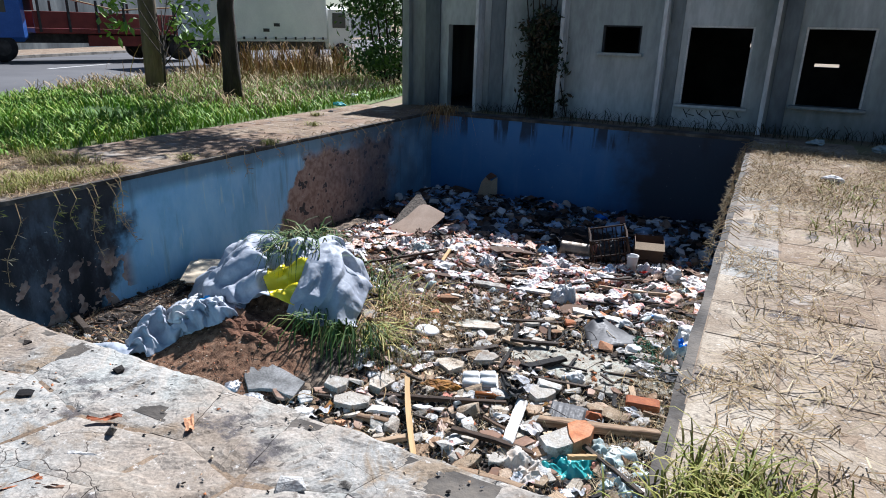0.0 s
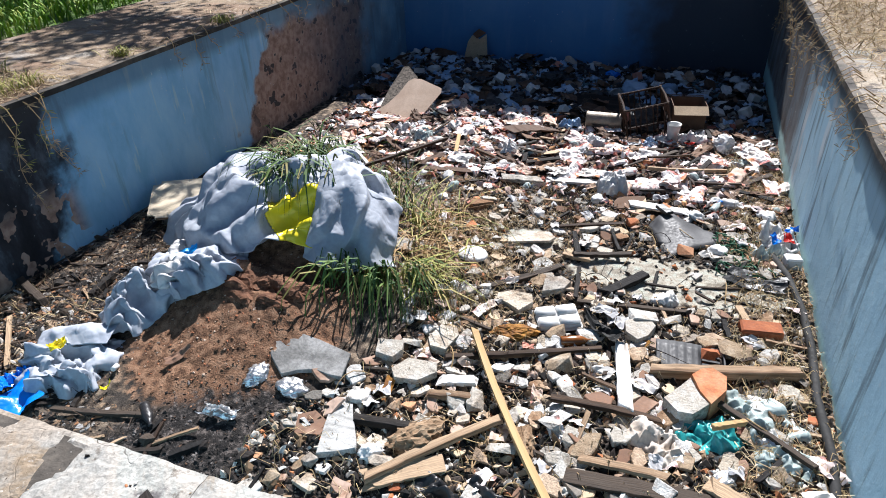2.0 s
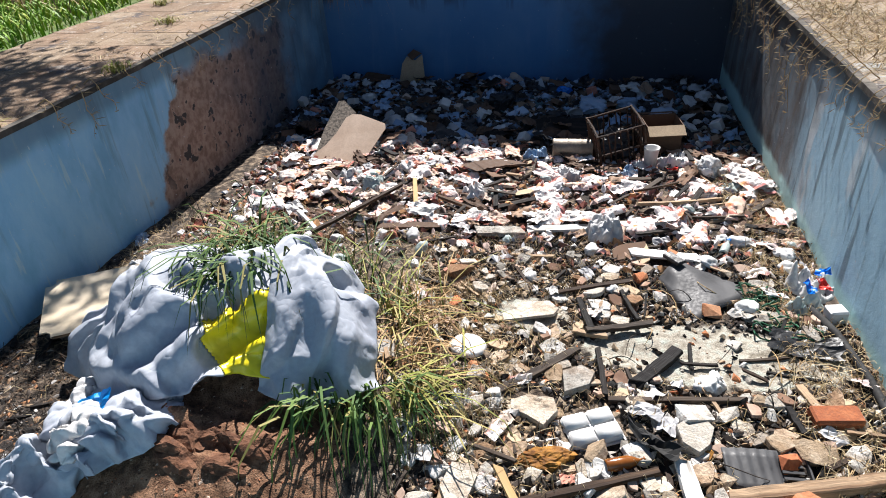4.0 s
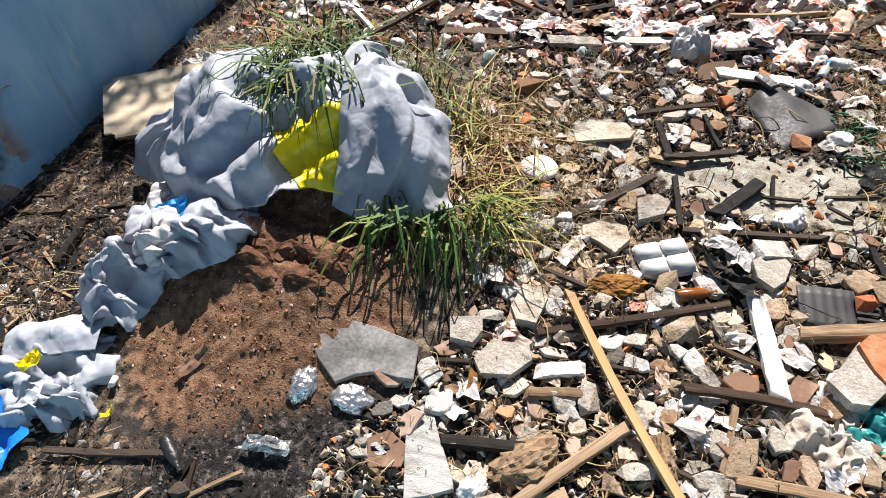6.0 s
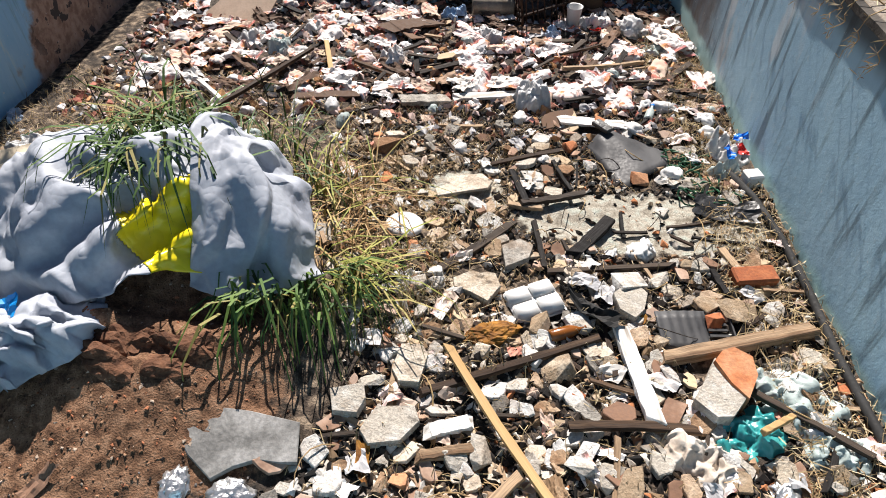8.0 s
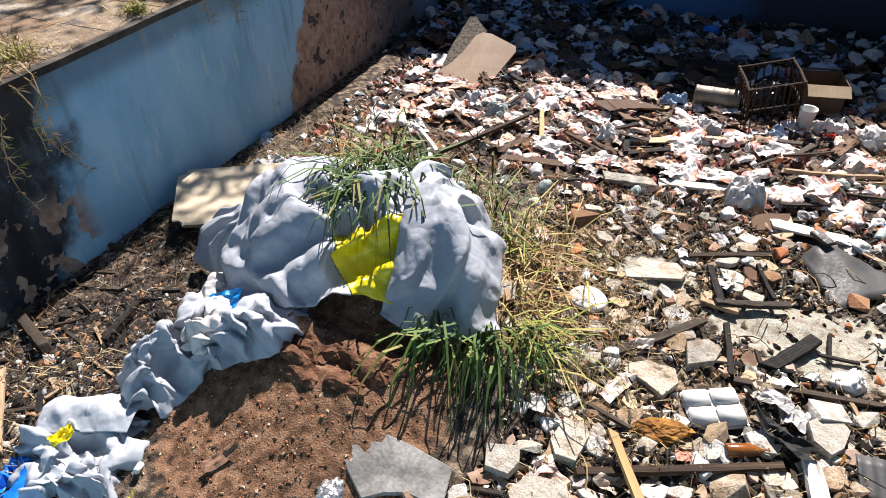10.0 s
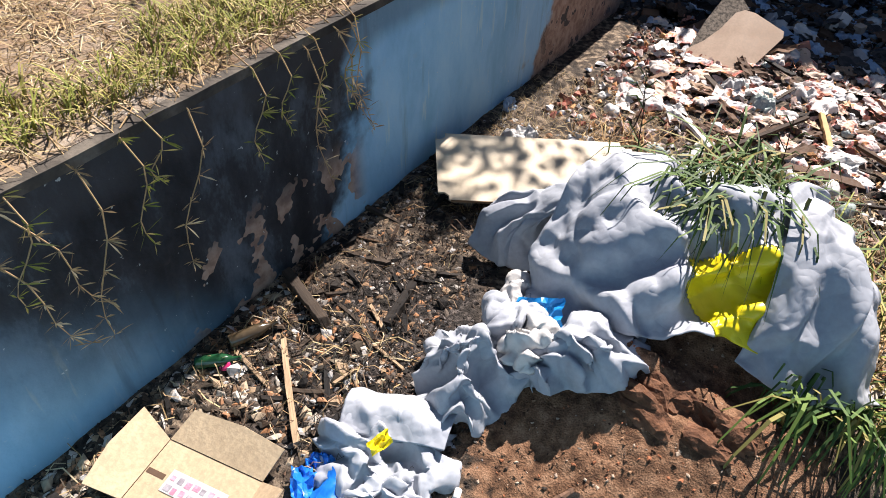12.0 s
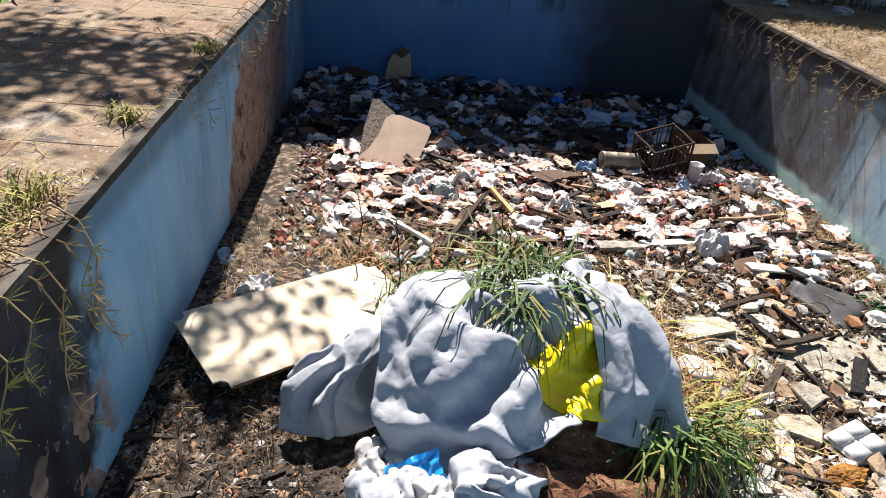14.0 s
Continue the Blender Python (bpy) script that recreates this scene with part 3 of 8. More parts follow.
# ---- plants ----
def blades(rng, n, spot, height, width, lean, droop=0.35, face=None):
    """Grass blades, each of three narrow faces, bent under their own weight."""
    verts, faces = [], []
    for _ in range(n):
        p = spot(rng)
        if p is None:
            continue
        x, y, z = p
        a, h = rng.gauss(*face) if face else rng.uniform(0, math.tau), height * rng.uniform(0.45, 1.15)
        l = h * rng.uniform(0.1, lean)
        w = width * rng.uniform(0.6, 1.3)
        dx, dy = math.cos(a), math.sin(a)
        k = len(verts)
        for s, ww in ((0.0, 0.8), (0.3, 1.0), (0.55, 0.9), (0.8, 0.6)):
            px, py = x + dx * l * s * (0.45 + 0.8 * s), y + dy * l * s * (0.45 + 0.8 * s)
            pz = z + h * (s - droop * s ** 3)
            verts += [(px - dy * w * ww, py + dx * w * ww, pz), (px + dy * w * ww, py - dx * w * ww, pz)]
        verts.append((x + dx * l * 1.25, y + dy * l * 1.25, z + h * (1 - droop * 1.4)))
        faces += [(k, k + 1, k + 3, k + 2), (k + 2, k + 3, k + 5, k + 4), (k + 4, k + 5, k + 7, k + 6), (k + 6, k + 7, k + 8)]
    return verts, faces


def litter_straws(rng, n, spot, length, width, lift=0.02):
    """Dry stalks lying about in every direction."""
    verts, faces = [], []
    for _ in range(n):
        p = spot(rng)
        if p is None:
            continue
        x, y, z = p
        a, l, w = rng.uniform(0, math.tau), length * rng.uniform(0.3, 1.2), width * rng.uniform(0.6, 1.3)
        dx, dy = math.cos(a), math.sin(a)
        b, t = rng.uniform(-0.3, 0.3) * l, rng.uniform(-0.15, 0.5) * l * 0.4
        k = len(verts)
        for s, off, up in ((-0.5, 0, 0.003), (0, b, lift * rng.uniform(0.3, 1.5)), (0.5, 0, max(0.003, t))):
            px, py = x + dx * l * s - dy * off, y + dy * l * s + dx * off
            verts += [(px - dy * w, py + dx * w, z + up), (px + dy * w, py - dx * w, z + up + w * 0.8)]
        faces += [(k, k + 1, k + 3, k + 2), (k + 2, k + 3, k + 5, k + 4)]
    return verts, faces


def leafage(rng, n, spot, size):
    verts, faces = [], []
    for _ in range(n):
        c = Vector(spot(rng))
        u = Vector([rng.gauss(0, 1) for _ in range(3)]).normalized()
        w = u.cross(Vector([rng.gauss(0, 1) for _ in range(3)])).normalized()
        s = size * rng.uniform(0.6, 1.3)
        k = len(verts)
        bend = u.cross(w) * s * 0.18
        verts += [tuple(c - u * s), tuple(c + w * s * 0.42 - bend), tuple(c + u * s), tuple(c - w * s * 0.42 - bend)]
        faces += [(k, k + 1, k + 2), (k, k + 2, k + 3)]
    return verts, faces


def crown(name, rng, clumps, n, size, mat, parent):
    def spot(r):
        x, y, z, s = r.choice(clumps)
        return (x + r.gauss(0, s), y + r.gauss(0, s), z + r.gauss(0, s * 0.7))
    v, f = leafage(rng, n, spot, size)
    me = bpy.data.meshes.new(name)
    me.from_pydata(v, [], f)
    me.materials.append(mat)
    ob = new(name, me)
    ob.parent = parent
    return ob


def shade_tree():
    rng = random.Random(4)
    t = thing("shade_tree", (0, 0, 0), "dark-barked tree with a thin spreading crown on the verge", "tree")
    part("trunk", tube([(-9.0, 11.4, 1.2), (-9.02, 11.45, 2.0), (-9.1, 11.5, 3.2), (-9.0, 11.7, 4.6)], [0.21, 0.17, 0.16, 0.13], 12), BARK, t, smooth=True)
    clumps = []
    for k in range(13):
        a = k * 2.4
        end = Vector((-7.4 + 2.3 * math.cos(a) * rng.uniform(0.35, 1), 11.6 + 2.1 * math.sin(a) * rng.uniform(0.3, 1), rng.uniform(5.2, 7.2)))
        st = Vector((-9.05, 11.6, rng.uniform(3.4, 4.5)))
        mid = (st + end) / 2 + Vector((0, 0, 0.35))
        part("limb", tube([st, mid, end], [0.07, 0.045, 0.015], 6), BARK, t, smooth=True)
        if k in (2, 6, 10):
            end = Vector((-4.75 - 0.25 * k / 6, 11.2 + 0.12 * k, 5.3 + 0.1 * k))
            part("twig", tube([mid, (mid + end) / 2 + Vector((0, 0, 0.2)), end], [0.03, 0.02, 0.008], 5), BARK, t, smooth=True)
        for f in (0.6, 0.8, 1.0):
            q = mid.lerp(end, f)
            clumps.append((q.x, q.y, q.z, 0.28 + 0.15 * rng.random()))
    crown("crown", rng, clumps, 4200, 0.075, LEAF, t)


shade_tree()


def verge():
    rng = random.Random(8)
    post = thing("wooden_post", (-11.45, 11.6, DECK - 0.06), "weathered brown utility post on the grass verge", "post")
    part("shaft", tube([(0, 0, -0.1), (0.01, 0, 1.5), (0.03, 0.02, 7.5)], [0.2, 0.185, 0.15], 14), POST, post, smooth=True)
    part("wire_staple", tube([(0.19, 0, 1.2), (0.21, 0, 1.25), (0.19, 0, 1.3)], 0.006, 5), BARK, post)
    sap = thing("sapling", (0, 0, 0), "young tree with bright pale green leaves", "young tree")
    clumps = []
    part("trunk", tube([(-10.7, 11.2, 1.25), (-10.75, 11.3, 2.2), (-10.9, 11.5, 3.1)], [0.03, 0.022, 0.012], 6), BARK, sap, smooth=True)
    for k in range(9):
        a = k * 2.1
        e = (-10.8 + 1.0 * math.cos(a), 11.5 + 0.9 * math.sin(a), 2.45 + 0.12 * k)
        part("limb", tube([(-10.75, 11.3, 2.0 + 0.08 * k), ((-10.8 + e[0]) / 2, (11.4 + e[1]) / 2, e[2] + 0.05), e], [0.014, 0.01, 0.005], 5), BARK, sap)
        clumps.append((*e, 0.16))
    crown("crown", rng, clumps, 260, 0.10, LEAF_YOUNG, sap)
    bush = thing("tall_bush", (0, 0, 0), "dense green bush beside the derelict building", "bush")
    cl = [(-8.9 + rng.uniform(-0.7, 0.7), 17.2 + rng.uniform(-0.6, 0.6), rng.uniform(1.7, 4.6), 0.3) for _ in range(34)]
    for k in range(5):
        part("stem", tube([(-8.9 + 0.1 * k, 17.2, 1.25), (-8.8 + 0.25 * (k - 2), 17.2, 2.6), (-8.9 + 0.3 * (k - 2), 17.1, 4.2)], [0.04, 0.03, 0.012], 6), BARK, bush)
    crown("crown", rng, cl, 4200, 0.085, LEAF, bush)
    b2 = thing("dry_vine", (0, 0, 0), "half-dead dark creeper hanging on the building front", "creeper")
    cl = [(-3.2 + rng.uniform(-0.42, 0.5) * (0.5 + 0.5 * k / 30), 13.55 + rng.uniform(-0.1, 0.08), 3.2 - 1.75 * k / 30, 0.11) for k in range(30)]
    for k in range(7):
        part("stem", tube([(-3.6 + 0.14 * k, 13.6, 3.9), (-3.4 + 0.08 * k, 13.55, 2.6), (-3.6 + 0.17 * k, 13.5, 1.35)], [0.012, 0.012, 0.015], 5), BARK, b2)
    crown("foliage", rng, cl, 1900, 0.06, LEAF_DARK, b2)

    def lawn(r):
        y = r.uniform(2.5, 22)
        far = np.interp(y, [2, 6, 9.2, 24], [-10, -12.0, -13.0, -17.8])
        x = r.uniform(far, -6.75 - 0.12 * max(0, y - 12) - 0.25 * r.random())
        if noise.noise(Vector((x * 0.5, y * 0.5, 3))) + 0.25 * max(0, (y - 11.5) / 4) > 0.25 + 0.3 * r.random():
            return None
        return (x, y, DECK - 0.045)

    v, f = blades(rng, 30000, lawn, 0.30, 0.011, 0.8)
    stuff("lawn_grass", v, f, GRASS, "tall fresh green grass on the verge", "grass")

    def dry(r):
        y = r.uniform(10, 24)
        x = r.uniform(np.interp(y, [9, 24], [-13.2, -18]), -7.0 - 0.1 * (y - 10))
        return (x, y, DECK - 0.045)

    v, f = blades(rng, 6000, dry, 0.5, 0.010, 0.9)
    stuff("verge_straw", v, f, STRAW, "dry yellow weeds on the verge", "dry grass")

    def stalks(r):
        return (r.gauss(-12.4, 1.2), r.gauss(17.5, 1.6), DECK - 0.05)

    v, f = blades(rng, 900, stalks, 1.25, 0.014, 0.5, 0.15)
    stuff("dead_stalks", v, f, STRAW_BROWN, "tall brown dead stalks beside the street", "dry weeds")


verge()


# ---- parked vehicles ----
TRUCK_WHITE = plain("white_truck_paint", [(0.62, 0.64, 0.64), (0.74, 0.75, 0.74)], 0.45, 1, 30, 0.05, 0.002, grain=0.12)
TRUCK_RED = plain("maroon_truck_paint", [(0.12, 0.020, 0.018), (0.20, 0.035, 0.028)], 0.5, 2, 30, 0.1, 0.003)
TRUCK_BLUE = plain("blue_truck_paint", [(0.03, 0.10, 0.36), (0.05, 0.14, 0.45)], 0.4, 2, 30, 0.05, 0.002)
RUBBER = plain("black_rubber", [(0.012, 0.012, 0.012), (0.03, 0.03, 0.03)], 0.8, 5, 50)
STEEL = plain("dark_steel", [(0.03, 0.03, 0.03), (0.08, 0.075, 0.07)], 0.6, 5, 50, metal=0.5)
GLASS = plain("dark_window_glass", [(0.015, 0.018, 0.02), (0.03, 0.035, 0.04)], 0.08, 1, 3, 0.0, spec=0.6, grain=0.0)


def wheel(parent, x, y, r=0.45):
    ob = link("wheel", turned([(0.02, -0.14), (r * 0.9, -0.14), (r, -0.1), (r, 0.1), (r * 0.9, 0.14), (0.02, 0.14)], 22), RUBBER, True)
    ob.parent, ob.matrix_basis = parent, pose(x, y, r, 90, 0, 0)
    part("rim", turned([(0.02, -0.15), (r * 0.45, -0.155), (r * 0.58, -0.146), (r * 0.58, 0.146), (r * 0.45, 0.155), (0.02, 0.15)], 18), STEEL, ob)


def box_truck():
    """Length along x, the cab at +x."""
    m = pose(-18.4, 19.4, DECK - 0.03, 0, 0, 78)
    t = thing("box_truck", m, "white box truck parked along the street", "truck")
    part("cargo_box", boxes(((0, -1.15, 1.05), (5.4, 1.15, 3.6)), bevel=0.02), TRUCK_WHITE, t, "plain white cargo body")
    part("side_rail", boxes(((0, -1.18, 0.95), (5.4, -1.152, 1.06))), WHITE_TRIM, t)
    for k in range(11):
        part("rail_clip", boxes(((0.3 + 0.48 * k, -1.21, 1.02), (0.37 + 0.48 * k, -1.181, 1.12))), STEEL, t)
    part("chassis", boxes(((0, -0.9, 0.62), (6.9, 0.9, 0.94))), STEEL, t)
    bm = boxes(((5.5, -1.0, 0.62), (7.1, 1.0, 2.35)), bevel=0.12)
    for v in bm.verts:
        if v.co.z > 1.6 and v.co.x > 6.4:
            v.co.x -= 0.35 * (v.co.z - 1.6)
    cab = part("cab", bm, TRUCK_WHITE, t, "white cab with a dark side window")
    part("side_window", boxes(((5.85, -1.012, 1.5), (6.6, -1.003, 2.1)), bevel=0.03), GLASS, cab)
    part("windscreen", boxes(((6.90, -0.85, 1.5), (6.98, 0.85, 2.1))), GLASS, cab)
    part("mirror", boxes(((6.85, -1.25, 1.5), (6.9, -1.08, 1.85)), bevel=0.02), STEEL, cab)
    for k in (2.2, 2.7):
        part("plate_sign", boxes(((k, -1.16, 1.3 + 0.2 * (k > 2.5)), (k + 0.28, -1.152, 1.42 + 0.2 * (k > 2.5)))), STEEL, t)
    for x in (1.2, 6.3):
        for y in (-0.95, 0.95):
            wheel(t, x, y)


def flatbed_truck():
    m = pose(-22.4, 22.9, DECK + 0.02, 0, 0, 250)
    t = thing("flatbed_truck", m, "maroon flatbed truck with a blue cab across the street", "truck")
    part("bed", boxes(((0, -1.2, 1.0), (6.2, 1.2, 1.18)), bevel=0.02), TRUCK_RED, t)
    for y in (-1.2, 1.12):
        part("bed_side", boxes(((0, y, 1.19), (6.2, y + 0.08, 1.78)), bevel=0.01), TRUCK_RED, t)
        for k in range(7):
            part("stake", boxes(((0.1 + k * 0.98, y + (0.083 if y > 0 else -0.063), 1.05), (0.18 + k * 0.98, y + (0.143 if y > 0 else -0.003), 2.2))), STEEL, t)
    part("headboard", boxes(((6.12, -1.1, 1.79), (6.2, 1.1, 2.7))), TRUCK_RED, t)
    part("chassis", boxes(((0, -0.5, 0.65), (8.0, 0.5, 0.98))), STEEL, t)
    part("side_guard", boxes(((1.9, 0.9, 0.55), (4.4, 0.98, 0.95))), TRUCK_RED, t)
    part("rope", tube([(0.2, 1.1, 2.15), (3.0, 0.2, 1.9), (5.9, -1.0, 2.6)], 0.03, 6), STRAW, t)
    cab = part("cab", boxes(((6.4, -1.1, 0.7), (8.2, 1.1, 2.7)), bevel=0.15), TRUCK_BLUE, t, "blue cab")
    part("side_window", boxes(((7.0, 1.103, 1.7), (7.8, 1.112, 2.3))), GLASS, cab)
    for x in (0.9, 1.95, 7.3):
        for y in (-0.95, 0.95):
            wheel(t, x, y, 0.5)


box_truck()
flatbed_truck()


# ---- materials of the rubbish ----
VINYL = film("grey_vinyl", [(0.305, 0.33, 0.385), (0.345, 0.375, 0.425), (0.39, 0.415, 0.46)], 0.6, 6.0, 0.035, spec=0.3, grain=0.16)
YELLOW = film("yellow_print", [(0.70, 0.57, 0.010), (0.78, 0.65, 0.014)], 0.32, 5.0, 0.05, spec=0.5, grain=0.05)
BLUE_PRINT = plain("blue_print", [(0.01, 0.22, 0.60), (0.02, 0.30, 0.70)], 0.35, 3, 50, 0.08, 0.002, grain=0.06)
WHITE_BAG = film("white_plastic", [(0.46, 0.46, 0.46), (0.60, 0.59, 0.575)], 0.35, 16.0, 0.016, rnd=0.5)
FOAM = plain("white_foam", [(0.56, 0.56, 0.55), (0.66, 0.66, 0.645)], 0.6, 6, 120, 0.1, 0.002, grain=0.08)
BLUE_BAG = film("blue_plastic", [(0.008, 0.13, 0.55), (0.015, 0.21, 0.68)], 0.25, 9.0, 0.02, spec=0.5)
# Muted pale blue; on far-end scraps it puts shade into the colour.
PALE_BLUE = film("pale_blue_and_shaded_plastic", [(0.22, 0.33, 0.48), (0.38, 0.47, 0.58)], 0.35, 12.0, 0.016, rnd=0.5)
TEAL = film("teal_plastic", [(0.02, 0.20, 0.21), (0.06, 0.36, 0.35)], 0.25, 14.0, 0.02, spec=0.5)
CLEAR = film("cloudy_clear_plastic", [(0.28, 0.34, 0.33), (0.48, 0.54, 0.52)], 0.2, 16.0, 0.02, spec=0.6)
BLACK_BAG = film("black_plastic", [(0.010, 0.010, 0.011), (0.026, 0.026, 0.028)], 0.42, 14.0, 0.02, spec=0.4)
RED_BAG = plain("red_plastic", [(0.50, 0.018, 0.012), (0.66, 0.04, 0.025)], 0.35, 6, 60, 0.1, 0.003, grain=0.1)
FOIL = film("crumpled_foil", [(0.55, 0.55, 0.55), (0.78, 0.78, 0.77)], 0.28, 24.0, 0.02, metal=0.85)
PAPER = pieces("dirty_paper", [(0.60, 0.57, 0.53), (0.66, 0.64, 0.62), (0.48, 0.38, 0.31), (0.40, 0.40, 0.41), (0.50, 0.22, 0.16), (0.62, 0.60, 0.58), (0.28, 0.19, 0.13)], 0.8, True, 14, 0.18)


def red_stained():
    n = Nodes("red_stained_paper", 0.8, 0.0, 0.25)
    c = n.ramp(n.random(), [(0.58, 0.53, 0.49), (0.70, 0.67, 0.65), (0.66, 0.63, 0.61), (0.50, 0.38, 0.30), (0.64, 0.54, 0.51)], True)
    c = n.mix(n.span(n.noise(4.5, 5), 0.46, 0.62, 0, 0.55), c, (0.60, 0.36, 0.33))
    c = n.mix(n.span(n.noise(12, 7), 0.56, 0.64, 0, 0.75), c, (0.44, 0.075, 0.065))
    c = n.mix(n.span(n.noise(6.3, 6), 0.56, 0.66, 0, 0.75), c, (0.56, 0.26, 0.075))
    c = n.mix(n.span(n.noise(20, 6), 0.60, 0.68, 0, 0.7), c, (0.12, 0.08, 0.06))
    n.bump(n.noise(40), 0.4, 0.006)
    return n.done(c)


PAPER_RED = red_stained()
CARDBOARD = plain("cardboard", [(0.40, 0.30, 0.195), (0.50, 0.385, 0.255)], 0.85, 3, 60, 0.3, 0.006, rnd=0.25, grain=0.3)
CARD_DARK = plain("brown_cardboard", [(0.085, 0.050, 0.032), (0.16, 0.095, 0.06)], 0.85, 3, 60, 0.2, 0.003, rnd=0.6, grain=0.25)
CREAM = plain("cream_panel", [(0.50, 0.42, 0.30), (0.60, 0.515, 0.385)], 0.6, 2.5, 50, 0.08, 0.002, grain=0.12)
LINO = plain("beige_board", [(0.40, 0.29, 0.21), (0.52, 0.395, 0.30)], 0.7, 3.5, 50, 0.1, 0.003, grain=0.2)
LINO_BACK = plain("speckled_backing", [(0.035, 0.03, 0.025), (0.25, 0.21, 0.17)], 0.9, 45, 120, 0.4, 0.004)
WOOD_NEW = plain("fresh_pine", [(0.36, 0.225, 0.095), (0.50, 0.335, 0.155)], 0.75, 5, 60, 0.2, 0.003, stretch=(0.15, 3, 3), grain=0.25)
WOOD_OLD = plain("weathered_wood", [(0.035, 0.020, 0.012), (0.19, 0.115, 0.065), (0.42, 0.30, 0.19)], 0.85, 6, 60, 0.6, 0.006, stretch=(0.10, 3, 3), rnd=0.7, grain=0.6)
WOOD_DARK = plain("charred_wood", [(0.006, 0.005, 0.005), (0.020, 0.015, 0.012), (0.062, 0.045, 0.033)], 0.85, 5, 50, 0.7, 0.006, stretch=(0.15, 3, 3), rnd=0.6, grain=0.45)
WOOD_WHITE = plain("white_painted_wood", [(0.20, 0.17, 0.14), (0.66, 0.65, 0.62), (0.74, 0.73, 0.70)], 0.7, 7, 50, 0.4, 0.004, stretch=(0.25, 2, 2), grain=0.2)
BRICK = plain("orange_brick", [(0.30, 0.095, 0.040), (0.44, 0.165, 0.070), (0.50, 0.26, 0.14)], 0.9, 7, 60, 0.5, 0.006, rnd=0.5, grain=0.35)
MORTAR = rubble("pale_mortar", [(0.30, 0.225, 0.15), (0.48, 0.41, 0.32), (0.58, 0.525, 0.44)], 0.5)
GREY_ROCK = rubble("grey_rubble", [(0.18, 0.165, 0.145), (0.34, 0.32, 0.285), (0.52, 0.49, 0.44)], 0.45)
TAN_ROCK = rubble("tan_rubble", [(0.22, 0.125, 0.07), (0.38, 0.26, 0.165), (0.50, 0.385, 0.28)], 0.5)
WHITE_ROCK = rubble("white_plaster", [(0.42, 0.385, 0.33), (0.56, 0.55, 0.52), (0.62, 0.61, 0.59)], 0.4)
DARK_SLAB = plain("dark_grey_slab", [(0.13, 0.126, 0.12), (0.23, 0.224, 0.213), (0.33, 0.322, 0.31)], 0.9, 7, 60, 0.5, 0.006, grain=0.45)
WEATHERED = plain("weathered_pale_slab", [(0.25, 0.245, 0.23), (0.42, 0.415, 0.395), (0.52, 0.51, 0.49)], 0.9, 6, 60, 0.6, 0.008, stretch=(1, 5, 1), grain=0.4)
TILE = plain("roof_tile", [(0.20, 0.115, 0.075), (0.34, 0.22, 0.155), (0.44, 0.32, 0.25)], 0.85, 8, 50, 0.4, 0.004, rnd=0.8, grain=0.3)
RUST = plain("rusty_metal", [(0.018, 0.010, 0.007), (0.05, 0.025, 0.014)], 0.85, 9, 60, 0.5, 0.005)
DULL_CAN = plain("dull_tin", [(0.17, 0.14, 0.105), (0.30, 0.255, 0.205)], 0.5, 5, 50, 0.2, 0.003, metal=0.4)
DARK_PLASTIC = plain("dark_grey_plastic", [(0.030, 0.031, 0.034), (0.060, 0.061, 0.065)], 0.6, 4, 50, 0.15, 0.003, spec=0.35, grain=0.3)
AMBER = plain("amber_plastic", [(0.15, 0.045, 0.008), (0.26, 0.09, 0.015)], 0.15, 6, 50, 0.05, 0.002, spec=0.6, grain=0.1)
GREEN_GLASS = plain("green_bottle_glass", [(0.008, 0.045, 0.018), (0.015, 0.075, 0.03)], 0.1, 6, 50, 0.02, 0.002, spec=0.6, grain=0.1)
BROWN_GLASS = plain("brown_bottle_glass", [(0.05, 0.035, 0.02), (0.10, 0.075, 0.045)], 0.15, 6, 50, 0.02, 0.002, spec=0.6, grain=0.1)
ORANGE_FOAM = plain("burnt_orange_foam", [(0.12, 0.045, 0.012), (0.40, 0.19, 0.035)], 0.85, 12, 60, 0.7, 0.008)
GREEN_MESH = plain("green_net", [(0.012, 0.075, 0.035), (0.02, 0.12, 0.055)], 0.6, 12, 60)
PINK = plain("pink_plastic", [(0.60, 0.03, 0.14), (0.70, 0.06, 0.2)], 0.4, 12, 60, grain=0.1)
LABEL_INK = plain("faded_pink_ink", [(0.42, 0.16, 0.24), (0.56, 0.30, 0.36)], 0.7, 20, 90, 0.1, 0.002)
GREY_INK = plain("faded_grey_ink", [(0.14, 0.12, 0.15), (0.32, 0.30, 0.33)], 0.7, 20, 90, 0.1, 0.002)
CLOTH = film("stained_cloth", [(0.42, 0.34, 0.27), (0.58, 0.53, 0.47), (0.64, 0.62, 0.59)], 0.9, 12.0, 0.02, grain=0.3)
FIBRE = plain("fibrous_husk", [(0.10, 0.06, 0.03), (0.26, 0.17, 0.10), (0.38, 0.28, 0.18)], 0.95, 14, 70, 0.8, 0.01, stretch=(0.3, 2, 2))


# ---- shapes of the rubbish ----
def gz(x, y):
    return lumpy(x, y)


